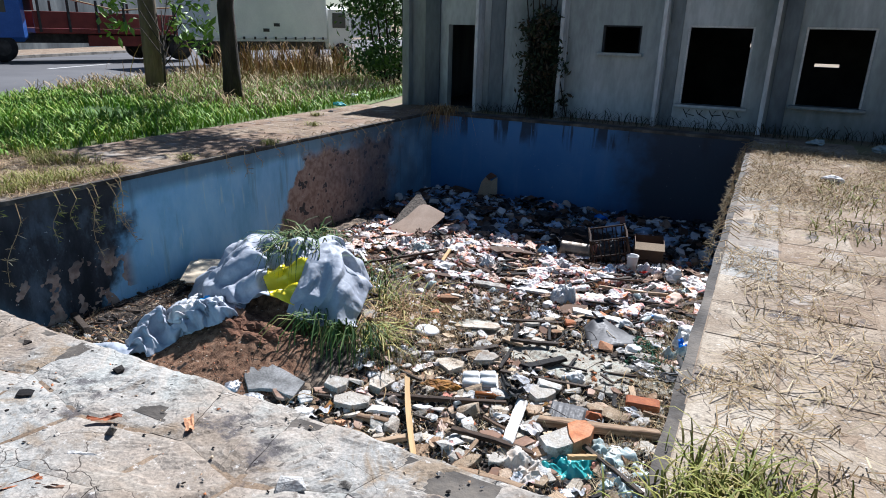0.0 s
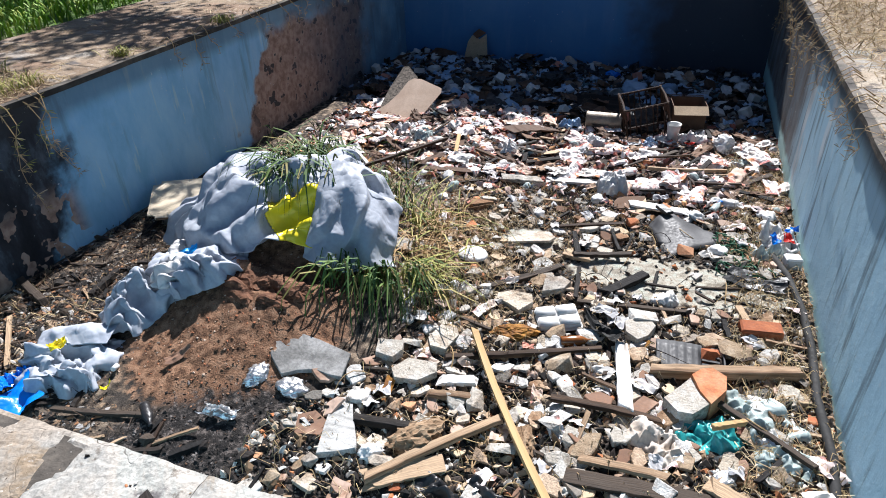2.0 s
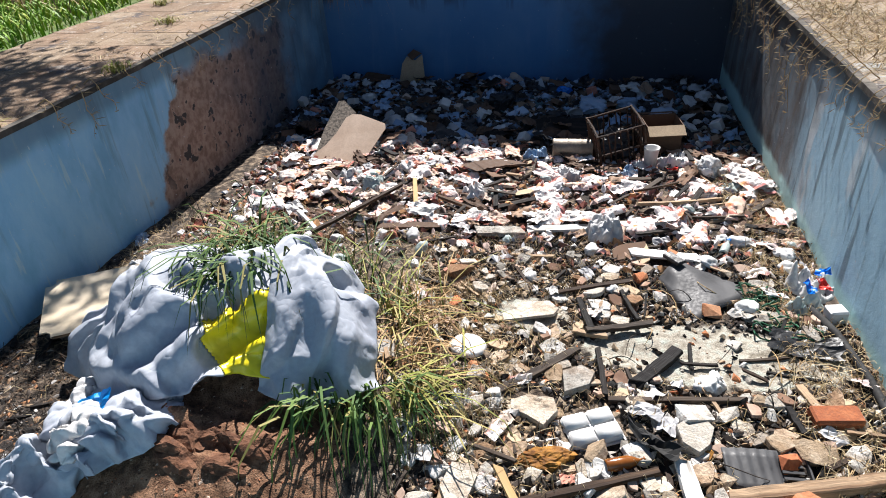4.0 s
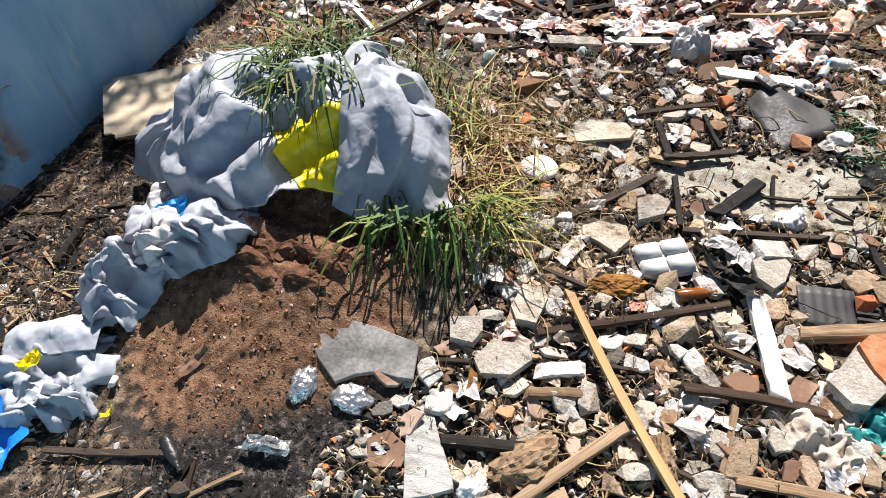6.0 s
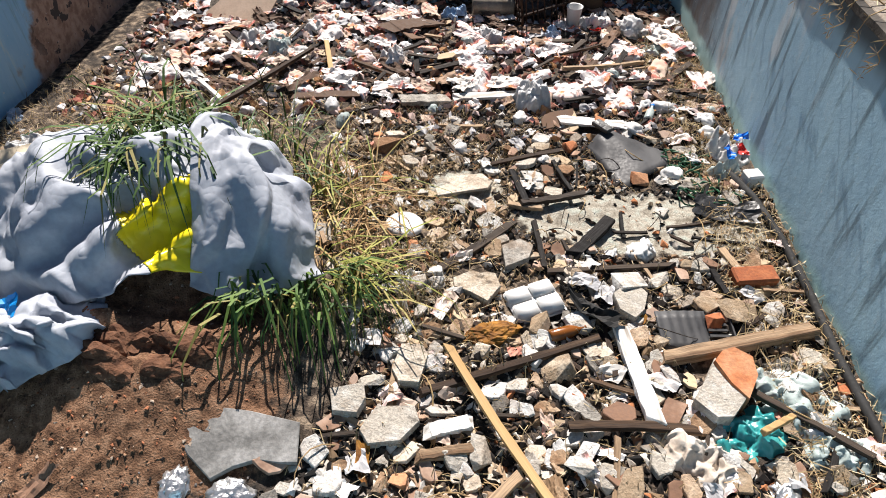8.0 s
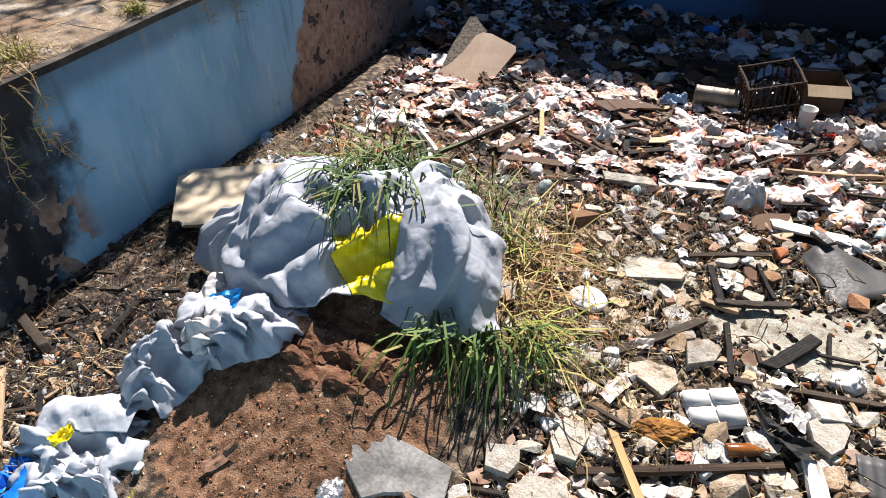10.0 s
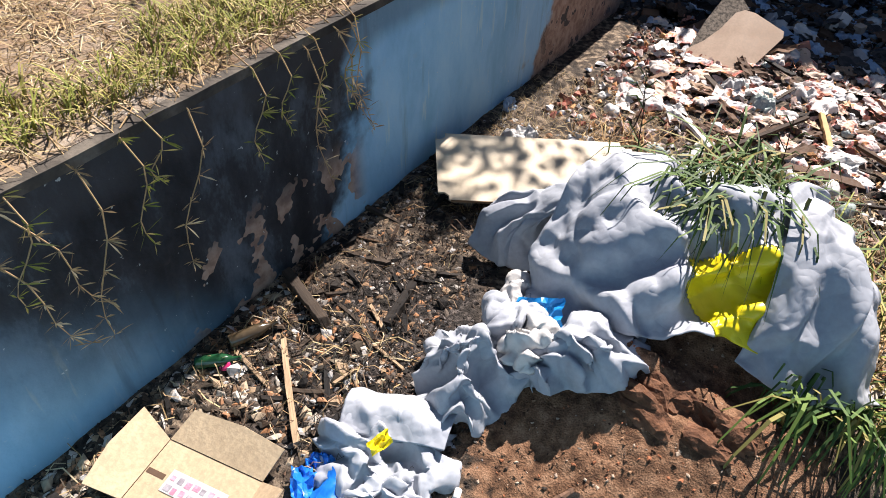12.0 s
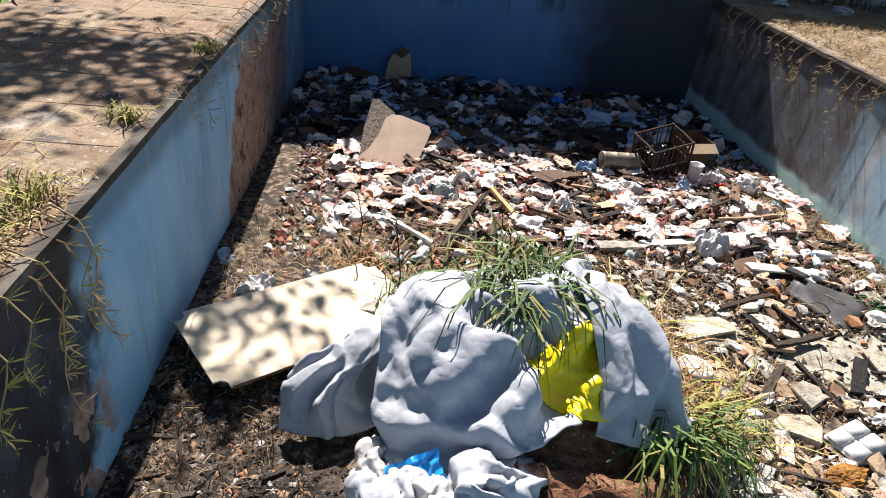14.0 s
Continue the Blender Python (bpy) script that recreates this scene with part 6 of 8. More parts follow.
    loose("foil_strip", sheet(r, 0.22, 0.07, 0.05, 16, 7, 0.02), FOIL, (-2.54, 4.15, 0.01, 0, 0, 6), "curved strip of silver foil on soot", "foil", "foil wads")
    for x, y, a, m, lab in ((-3.04, 4.43, 58, TILE, "curled brown dead leaf on red soil"), (-1.74, 4.65, 95, ORANGE_FOAM, "yellow fallen leaf on rubble"), (-3.35, 4.12, 80, YELLOW, "small yellow leaf on soot")):
        loose("fallen_leaf", sheet(r, 0.17 if m is not YELLOW else 0.07, 0.06 if m is not YELLOW else 0.02, 0.015, 10, 6, 0.05), m, (x, y, 0.02, 0, 0, a), lab, "leaf")


single_things()


# ---- stones, bricks and timber, each where it lies ----
def set_pieces():
    r = random.Random(31)
    # x, y, length, width, height, turn, material, flat
    for x, y, l, w, h, a, m, flat in (
                        (-0.38, 5.89, 0.23, 0.19, 0.12, 20, WHITE_ROCK, 0), (-0.92, 5.52, 0.15, 0.13, 0.08, 20, MORTAR, 0), (-0.82, 5.24, 0.21, 0.15, 0.09, 5, MORTAR, 0), (-1.37, 6.76, 0.42, 0.30, 0.018, 10, MORTAR, 1), (-2.02, 6.42, 0.24, 0.14, 0.04, 20, TAN_ROCK, 1), (-1.93, 7.14, 0.25, 0.16, 0.10, 12, TAN_ROCK, 0),
        (-1.50, 5.42, 0.13, 0.10, 0.06, 0, TAN_ROCK, 0), (0.18, 6.90, 0.3, 0.18, 0.03, -10, GREY_ROCK, 1), (-2.12, 4.60, 0.18, 0.12, 0.03, 40, TILE, 1), (-0.30, 5.02, 0.2, 0.14, 0.04, 70, TILE, 1), (-0.55, 5.0, 0.18, 0.15, 0.04, 20, TILE, 1),
        (-0.72, 4.78, 0.17, 0.1, 0.05, 60, WHITE_ROCK, 0), (-0.64, 4.68, 0.2, 0.11, 0.05, 50, WHITE_ROCK, 0), (-0.55, 4.62, 0.26, 0.14, 0.05, 80, MORTAR, 1), (0.2, 5.7, 0.2, 0.2, 0.06, 10, MORTAR, 0), (0.05, 5.75, 0.22, 0.16, 0.04, 30, MORTAR, 1), (-0.9, 5.0, 0.12, 0.1, 0.06, 30, TAN_ROCK, 0)):
        bm = flat_piece(r, l, w, h) if flat else chunk(r, l, w, h)
        kind = {GREY_ROCK: ("concrete_piece", "broken grey concrete piece with sharp edges"), MORTAR: ("mortar_lump", "pale tan broken mortar lump"), WHITE_ROCK: ("plaster_piece", "broken white plaster piece"), TAN_ROCK: ("rubble_lump", "tan broken rubble lump"), TILE: ("tile_shard", "reddish brown roof tile shard")}[m]
        loose(kind[0], bm, m, (x, y, 0.005, r.uniform(-6, 6), r.uniform(-6, 6), a), kind[1] + (" lying flat" if flat else ""), "rubble", "rubble pieces")
    def cut_slab(name, outline, h, m, label=""):
        """A broken slab with a given outline, lying on the rubbish."""
        cx, cy = (sum(q[k] for q in outline) / len(outline) for k in (0, 1))
        bm = bmesh.new()
        e = 0.07
        gx, gy = (lumpy(cx + e, cy) - lumpy(cx - e, cy)) / (2 * e), (lumpy(cx, cy + e) - lumpy(cx, cy - e)) / (2 * e)
        rings = []
        for s, z in ((1.0, 0.0), (1.01, h * 0.85), (0.985, h)):
            rings.append([bm.verts.new(((x - cx) * s, (y - cy) * s, z * (1 + 0.12 * noise.noise(Vector((x * 9, y * 9, 2)))) + 0.7 * (gx * (x - cx) + gy * (y - cy)))) for x, y in outline])
        n = len(outline)
        for a, b in zip(rings, rings[1:]):
            for k in range(n):
                bm.faces.new((a[k], a[(k + 1) % n], b[(k + 1) % n], b[k]))
        top = bmesh.ops.triangulate(bm, faces=[bm.faces.new(rings[-1])])["faces"]
        bm.faces.new(rings[0])
        bmesh.ops.subdivide_edges(bm, edges=list({e for f in top for e in f.edges if not e.is_boundary}), cuts=2)
        ob = link(name, bm, m)
        ob.matrix_basis = pose(cx, cy, lumpy(cx, cy) + 0.008)
        return tagged(ob, label, "rubble", "rubble pieces") if label else ob

    cut_slab("concrete_piece", [(-2.48, 4.79), (-2.25, 4.79), (-2.03, 4.77), (-2.01, 4.60), (-2.09, 4.59), (-2.18, 4.59), (-2.27, 4.55), (-2.35, 4.49), (-2.46, 4.57), (-2.56, 4.68)], 0.028, DARK_SLAB, "broad broken grey slab with a hollow edge")
    cut_slab("concrete_piece", [(-2.00, 4.48), (-1.90, 4.53), (-1.84, 4.41), (-1.72, 4.22), (-1.70, 4.17), (-1.79, 4.12), (-1.89, 4.08), (-1.95, 4.28)], 0.040, WEATHERED, "long pale weathered slab with tapering sides")
    cut_slab("plaster_piece", [(-1.77, 4.79), (-1.71, 4.92), (-1.53, 4.94), (-1.50, 4.86), (-1.58, 4.75), (-1.72, 4.72)], 0.050, WHITE_ROCK, "broad white plaster slab on rubble")
    cut_slab("concrete_piece", [(-1.66, 5.13), (-1.63, 5.29), (-1.52, 5.30), (-1.49, 5.24), (-1.52, 5.07), (-1.62, 5.06)], 0.060, MORTAR, "thick pale concrete block on rubble")
    cut_slab("plaster_piece", [(-1.93, 4.96), (-1.78, 5.02), (-1.76, 4.94), (-1.79, 4.86), (-1.90, 4.85)], 0.055, WHITE_ROCK, "pale plaster block beside the soil heap")
    cut_slab("mortar_lump", [(-1.39, 5.82), (-1.30, 5.87), (-1.15, 5.86), (-1.12, 5.76), (-1.19, 5.64), (-1.29, 5.71), (-1.38, 5.75)], 0.045, MORTAR, "pale tan broken mortar slab")
    cut_slab("concrete_piece", [(-1.11, 6.11), (-1.00, 6.18), (-0.92, 6.12), (-0.95, 6.01), (-1.09, 5.92)], 0.050, GREY_ROCK, "angular grey concrete piece")
    cut_slab("tile_shard", [(-2.13, 4.30), (-2.05, 4.36), (-1.94, 4.31), (-1.95, 4.22), (-2.09, 4.18)], 0.018, TILE, "dark brown broken tile lying flat")
    cut_slab("plaster_piece", [(-0.49, 5.75), (-0.36, 5.88), (-0.29, 5.78), (-0.33, 5.65), (-0.39, 5.58), (-0.47, 5.63)], 0.075, WHITE_ROCK, "white plaster block with charred sides")
    t = thing("brick_chunk", (-0.03, 5.22, 0), "broken orange brick with pale mortar still on it", "brick")
    for name, outline, h, m in (("mortar_cake", [(-0.20, 5.06), (-0.12, 5.18), (-0.04, 5.32), (-0.00, 5.18), (0.05, 5.08), (-0.04, 4.97), (-0.12, 4.96)], 0.10, WHITE_ROCK), ("brick_body", [(-0.06, 5.28), (-0.01, 5.34), (0.05, 5.36), (0.13, 5.31), (0.13, 5.20), (0.05, 5.06), (-0.01, 5.15)], 0.13, BRICK)):
        ob = cut_slab(name, outline, h, m)
        ob.parent, ob.matrix_basis = t, t.matrix_basis.inverted() @ ob.matrix_basis
    t = thing("brick_chunk", (0.36, 5.98, gz(0.36, 5.98), 6, 0, 9), "half red brick with soot-black sides", "brick")
    part("brick_body", boxes(((-0.13, -0.06, 0), (0.13, 0.06, 0.085)), bevel=0.012), BRICK, t)
    for x, y, a in ((-0.15, 6.92, 20), (-1.92, 6.72, 50), (-0.35, 7.62, 10), (-0.62, 7.25, 70), (0.05, 5.62, 30)):
        loose("brick_piece", chunk(r, 0.15, 0.11, 0.08), BRICK, (x, y, 0.0, 8, 14, a), "broken orange brick piece", "brick", "brick pieces")

    # timber: x, y, length, width, height, turn, lift, tilt, material
    for x, y, l, w, h, a, dz, tilt, m, lab in (
        (-1.02, 4.70, 1.36, 0.043, 0.026, -57, 0.095, 1, WOOD_NEW, "straight pale pine batten lying across the rubbish"), (-1.05, 5.24, 1.02, 0.04, 0.035, 25, 0.03, 0, WOOD_OLD, "old brown batten"), (-0.49, 4.91, 0.6, 0.045, 0.03, 3, 0.05, 2, WOOD_OLD, "old brown batten"), (-0.36, 4.52, 0.44, 0.05, 0.025, 1, 0.04, -2, WOOD_OLD, "splintered pale batten"),
        (-0.25, 4.42, 0.74, 0.10, 0.03, 5, 0.03, 0, WOOD_DARK, "burnt dark plank"), (0.13, 5.45, 0.90, 0.075, 0.065, 17, 0.02, 0, WOOD_OLD, "thick weathered timber"), (0.20, 4.50, 0.30, 0.09, 0.025, -22, 0.05, 0, WOOD_OLD, "broken plank end"), (-1.30, 4.33, 0.84, 0.05, 0.035, 49, 0.05, 0, WOOD_OLD, "split brown batten"), (-1.42, 4.13, 0.36, 0.13, 0.02, 34, 0.03, 0, WOOD_OLD, "split pale board"),
        (-1.57, 4.41, 0.5, 0.05, 0.045, 10, 0.02, 0, WOOD_DARK, "charred round stick"), (-1.30, 6.08, 0.78, 0.055, 0.03, 47, 0.02, 0, WOOD_DARK, "charred batten"), (-0.24, 6.04, 1.22, 0.035, 0.03, 9, 0.025, 0, WOOD_DARK, "long charred batten"), (-0.88, 6.17, 0.44, 0.035, 0.03, -84, 0.02, 0, WOOD_DARK, "charred stick"), (-0.55, 6.26, 0.42, 0.08, 0.035, 53, 0.02, 0, WOOD_DARK, "charred plank end"),
        (-0.99, 6.75, 0.37, 0.045, 0.03, -75, 0.03, 0, WOOD_DARK, "side of a broken wooden frame"), (-0.76, 6.63, 0.45, 0.05, 0.03, 18, 0.03, 0, WOOD_DARK, "side of a broken wooden frame"), (-0.69, 6.88, 0.34, 0.03, 0.03, -73, 0.03, 0, WOOD_DARK, "side of a broken wooden frame"), (-0.93, 7.09, 0.56, 0.04, 0.02, 23, 0.03, 0, WOOD_OLD, "splintered stick"), (-0.95, 6.55, 0.2, 0.04, 0.03, -6, 0.02, 0, WOOD_OLD, "short charred offcut"),
        (-0.42, 7.60, 0.48, 0.11, 0.02, -4, 0.04, 0, WOOD_WHITE, "white painted board"), (-0.44, 5.25, 0.60, 0.085, 0.035, -81, 0.04, 1, WOOD_WHITE, "white painted board flaking to bare wood"), (-0.84, 8.05, 1.26, 0.09, 0.025, 14, 0.04, 0, WOOD_WHITE, "long grey-white board"), (-1.71, 7.82, 0.36, 0.12, 0.04, 6, 0.02, 0, GREY_ROCK, "grey painted plank"), (-1.36, 4.85, 0.23, 0.07, 0.03, 19, 0.04, 0, WOOD_WHITE, "white painted offcut"), (-1.37, 4.72, 0.26, 0.05, 0.04, 14, 0.03, 0, WOOD_OLD, "weathered offcut"),
        (-3.02, 8.02, 1.24, 0.035, 0.03, 68, 0.10, 3, WOOD_OLD, "pale bare stick"), (-3.46, 7.79, 0.42, 0.035, 0.03, -46, 0.05, 0, WOOD_WHITE, "whitish stick"), (-2.62, 8.46, 0.6, 0.045, 0.03, -75, 0.06, 0, WOOD_NEW, "pale batten standing out of paper"), (-2.17, 8.29, 0.5, 0.035, 0.025, -31, 0.05, 0, WOOD_OLD, "thin brown stick"), (-4.24, 4.99, 0.32, 0.05, 0.04, 100, 0.02, 0, WOOD_DARK, "charred stick in soot"), (-4.36, 4.27, 0.62, 0.03, 0.02, -41, 0.03, 0, WOOD_OLD, "grey weathered stick"),
        (-4.7, 4.75, 0.42, 0.06, 0.05, -20, 0.02, 0, WOOD_DARK, "charred log end by the wall"), (-3.25, 3.95, 0.6, 0.03, 0.025, 12, 0.01, 0, WOOD_DARK, "charred branch on soot"), (-2.55, 7.85, 0.5, 0.1, 0.02, 10, 0.02, 0, CARD_DARK, "brown board scrap"), (-1.95, 9.2, 0.5, 0.22, 0.02, 40, 0.06, 8, CARD_DARK, "brown fibreboard scrap tilted up"), (-0.2, 8.55, 0.8, 0.03, 0.03, 20, 0.06, 3, WOOD_OLD, "thin stick over rubbish"), (-0.35, 8.8, 0.7, 0.02, 0.02, 45, 0.09, 8, WOOD_OLD, "thin bare twig"),
        (0.28, 5.02, 0.66, 0.035, 0.03, -35, 0.05, 0, WOOD_DARK, "dark stick by the wall"), (0.14, 4.93, 0.2, 0.03, 0.03, 30, 0.12, 0, WOOD_NEW, "pale offcut on a teal bag"), (0.28, 6.05, 0.3, 0.05, 0.03, -70, 0.02, 0, WOOD_OLD, "short weathered batten"), (0.15, 5.95, 0.28, 0.04, 0.03, -80, 0.02, 0, WOOD_DARK, "short dark batten")):
        loose("plank" if w > 0.07 else "batten", plank(r, l, w, h), m, (x, y, dz, 0, tilt, a), lab + " in the rubbish", "timber", "loose timber")


set_pieces()


# ---- weeds ----
def weeds():
    rng = random.Random(12)

    def clump(name, x, y, z, n, h, w, lean, droop, mat, label, spread=0.10, face=None):
        t = thing(name, (x, y, z), label, "grass clump")
        def spot(r):
            return (r.gauss(0, spread), r.gauss(0, spread), 0)
        v, f = blades(rng, n, spot, h, w, lean, droop, face)
        me = bpy.data.meshes.new("foliage")
        me.from_pydata(v, [], f)
        me.materials.append(mat)
        ob = tagged(new("foliage", me), "", "", "", "stuff")
        ob.parent = t

    g = "clump of long green grass blades on the soil heap"
    clump("grass_clump", -2.98, 6.05, 0.76, 130, 0.44, 0.007, 1.3, 0.8, GRASS_WEED, g, 0.15)
    clump("grass_clump", -3.00, 5.96, 0.80, 90, 0.42, 0.0075, 1.3, 1.0, GRASS_WEED, g, 0.14, (-1.6, 0.7))
    clump("grass_clump", -2.38, 5.34, 0.36, 34, 0.60, 0.0068, 0.85, 1.3, GRASS_WEED, "green drooping grass under the banner's hem", 0.07, (-1.9, 0.5))
    clump("grass_clump", -2.20, 5.36, 0.34, 40, 0.56, 0.0064, 0.85, 1.3, GRASS_WEED, "green drooping grass under the banner's hem", 0.08, (-1.4, 0.6))
    clump("grass_clump", -2.04, 5.48, 0.28, 60, 0.52, 0.0054, 1.0, 1.2, GRASS_WEED, "green drooping grass beside the banner", 0.10, (-0.8, 0.7))
    clump("grass_clump", -1.96, 5.62, 0.20, 80, 0.46, 0.005, 1.2, 0.9, GRASS_YELLOW, "half-dry yellow-green grass beside the banner", 0.12, (-0.4, 0.8))
    clump("dead_grass_clump", -2.10, 5.85, 0.14, 190, 0.46, 0.004, 1.5, 0.8, STRAW_BROWN, "dead brown grass clump behind the banner", 0.12)
    clump("dead_grass_clump", -2.18, 6.22, 0.14, 170, 0.46, 0.004, 1.5, 0.8, STRAW_BROWN, "dead brown grass clump behind the banner", 0.14)
    clump("grass_clump", -2.15, 6.3, 0.14, 70, 0.6, 0.005, 1.3, 0.7, GRASS_YELLOW, "half-dry tall grass behind the banner", 0.14)
    clump("grass_clump", -2.6, 6.6, 0.2, 90, 0.5, 0.005, 1.3, 0.7, GRASS_WEED, "tall green grass behind the banner", 0.16)
    clump("grass_clump", -3.35, 6.75, 0.10, 80, 0.35, 0.006, 1.2, 0.5, GRASS_WEED, "thin green grass behind the banner", 0.18)
    clump("dead_grass_clump", -3.85, 7.15, 0.02, 260, 0.22, 0.004, 1.6, 0.7, STRAW_BROWN, "low dead grass tuft in the rubbish", 0.16)
    for x, y, h in ((-3.62, 6.55, 0.75), (-2.85, 7.3, 0.6), (-3.9, 7.6, 0.5)):
        t = thing("thin_weed", (x, y, gz(x, y) - 0.01), "single thin dark weed stalk", "weed")
        part("stalk", tube([(0, 0, 0), (0.03, 0.02, h * 0.5), (-0.02, 0.05, h)], [0.006, 0.005, 0.003], 5), BARK, t)
        for k in range(4):
            q = h * (0.55 + 0.12 * k)
            part("leaf_blade", tube([(0.01, 0.02, q), (0.07 * (-1) ** k, 0.03, q + 0.08), (0.13 * (-1) ** k, 0.03, q + 0.06)], [0.003, 0.005, 0.001], 4), GRASS_WEED, t)

    # stems trailing over the pool's rim
    def trailing(x, y, side, l, label, mat=STRAW, leaf=GRASS_YELLOW):
        t = thing("trailing_weed", (x, y, DECK), label, "hanging weed", "weeds hanging over the rim")
        p, pts = Vector((-0.15 * side, 0, 0.03)), []
        dy = rng.uniform(-0.35, 0.35)
        for k in range(9):
            s = k / 8
            pts.append((side * (-0.12 + 0.20 * min(1, s * 3) + 0.02 * math.sin(7 * s + y)), dy * s * l + 0.03 * math.sin(9 * s + y), 0.05 * math.sin(min(1, s * 3) * math.pi) - l * max(0, s - 0.15)))
        part("stem", tube(pts, [0.0044 - 0.00032 * k for k in range(9)], 5), mat, t)
        v, f = [], []
        for _ in range(int(60 * l + 8)):
            q = Vector(pts[rng.randrange(2, 9)])
            d = Vector((side * rng.uniform(0, 1), rng.gauss(0, 1), rng.gauss(-0.2, 0.7))).normalized() * rng.uniform(0.02, 0.09)
            k = len(v)
            o = Vector((0, 0.0032, 0.0026))
            v += [tuple(q - o), tuple(q + d * 0.6 + o), tuple(q + d), tuple(q + d * 0.5 - o)]
            f.append((k, k + 1, k + 2, k + 3))
        me = bpy.data.meshes.new("foliage")
        me.from_pydata(v, [], f)
        me.materials.append(leaf)
        tagged(new("foliage", me), "", "", "", "stuff").parent = t

    for y, l in ((3.3, 0.6), (3.5, 0.9), (3.65, 0.75), (3.8, 0.5), (4.05, 0.95), (4.2, 0.6), (4.3, 0.3), (5.0, 0.45), (4.55, 0.85), (4.85, 0.55), (5.15, 0.95), (5.22, 0.6), (5.32, 0.8), (5.45, 0.75), (5.55, 0.5)):
        trailing(X0, y, 1, l, "dry stem trailing down the sooty pool wall", STRAW, STRAW if l > 0.7 else GRASS_YELLOW)
    for y in np.linspace(7.0, 11.2, 15):
        trailing(X0, float(y) + rng.uniform(-0.1, 0.1), 1, rng.uniform(0.1, 0.35), "short dry stem over the pool's rim", STRAW_BROWN, STRAW)
    for y in np.linspace(6.4, 12.0, 34):
        trailing(X1, float(y) + rng.uniform(-0.08, 0.08), -1, rng.uniform(0.12, 0.8 if y > 8.8 else 0.3), "dry straw hanging over the pool's rim", STRAW, STRAW)

    # dry tuft in the far corner of the pool
    clump("dead_grass_clump", -4.75, 12.6, DECK, 160, 0.45, 0.006, 1.6, 1.4, STRAW_BROWN, "dead grass hanging in the pool's corner", 0.14, (-1.5, 0.6))
    # grass along the decks
    def strip(x0, x1, y0, y1, keep=0.0, f=0.8):
        def spot(r):
            x, y = r.uniform(x0, x1), r.uniform(y0, y1)
            return (x, y, DECK - 0.005) if noise.noise(Vector((x * f, y * f, 7))) > keep else None
        return spot

    v, f = blades(rng, 12000, strip(-8.0, -5.05, 3.0, 5.9, 0.02, 1.3), 0.16, 0.0035, 1.2)
    stuff("deck_grass_left", v, f, GRASS_YELLOW, "yellow-green grass growing over the deck", "grass")
    v, f = litter_straws(rng, 7000, strip(-7.2, -5.0, 3.0, 5.9, -0.5, 1.5), 0.16, 0.0022, 0.03)
    stuff("deck_straw_left", v, f, STRAW, "dry straw lying on the deck", "straw")
    v, f = litter_straws(rng, 1500, strip(-6.8, -4.95, 6.0, 12.0, 0.05, 1.2), 0.14, 0.002, 0.02)
    stuff("deck_straw_thin", v, f, STRAW, "thin dry straw along the deck", "straw")
    for y, x in ((6.55, -5.08), (7.9, -5.0), (9.6, -5.6), (10.6, -6.3)):
        clump("deck_tuft", x, y, DECK - 0.005, 90, 0.12, 0.004, 1.3, 0.5, GRASS_YELLOW, "small yellow-green grass tuft in a deck joint", 0.05)
    v, f = litter_straws(rng, 13000, strip(0.9, 4.5, 2.6, 12.0, -0.25, 1.4), 0.22, 0.0022, 0.04)
    stuff("deck_straw_right", v, f, STRAW, "dry straw matted over the deck", "straw")
    v, f = litter_straws(rng, 2600, strip(0.72, 1.15, 4.0, 12.0, 0.05, 1.8), 0.18, 0.002, 0.03)
    stuff("coping_straw", v, f, STRAW, "dry straw along the pool's edge", "straw")
    v, f = litter_straws(rng, 4200, strip(0.78, 3.4, 8.0, 11.6, -0.5, 0.9), 0.2, 0.0024, 0.05)
    stuff("far_deck_straw", v, f, STRAW, "thick matted straw on the deck", "straw")
    v, f = blades(rng, 2600, strip(1.2, 4.0, 6.5, 12, 0.12, 0.8), 0.12, 0.005, 1.2)
    stuff("deck_grass_right", v, f, GRASS_YELLOW, "thin green-yellow grass on the deck", "grass")
    v, f = blades(rng, 650, lambda r: (r.gauss(0.98, 0.12), r.gauss(3.22, 0.15), DECK - 0.005), 0.21, 0.004, 1.0)
    stuff("edge_grass", v, f, GRASS_YELLOW, "yellow-green grass tuft at the pool's edge", "grass")
    v, f = blades(rng, 700, lambda r: (r.uniform(-4.4, 5), r.uniform(12.9, 13.6), DECK - 0.03), 0.3, 0.006, 1.1)
    stuff("building_foot_weeds", v, f, LEAF_DARK, "dark weeds at the foot of the building", "weeds")


weeds()


# ---- small rubbish, many of a kind ----
def on_heap(x, y):
    return ((x + 2.95) / 1.05) ** 2 + ((y - 5.15) / 1.15) ** 2 < 1.0


CLEAR_SPOTS = ((-1.71, 6.22, 0.17), (-0.93, 5.70, 0.19), (-1.37, 6.76, 0.2), (-1.02, 6.15, 0.12), (-1.26, 5.83, 0.14), (-0.38, 5.89, 0.12), (-0.15, 6.92, 0.09), (0.03, 5.32, 0.17), (-0.24, 6.18, 0.1), (0.62, 7.2, 0.2), (-2.25, 4.66, 0.2), (-0.18, 7.22, 0.25), (-0.07, 5.55, 0.18), (-0.21, 4.81, 0.15), (0.08, 4.95, 0.16), (-0.42, 7.6, 0.16), (-4.32, 3.66, 0.40), (-3.84, 3.78, 0.24))


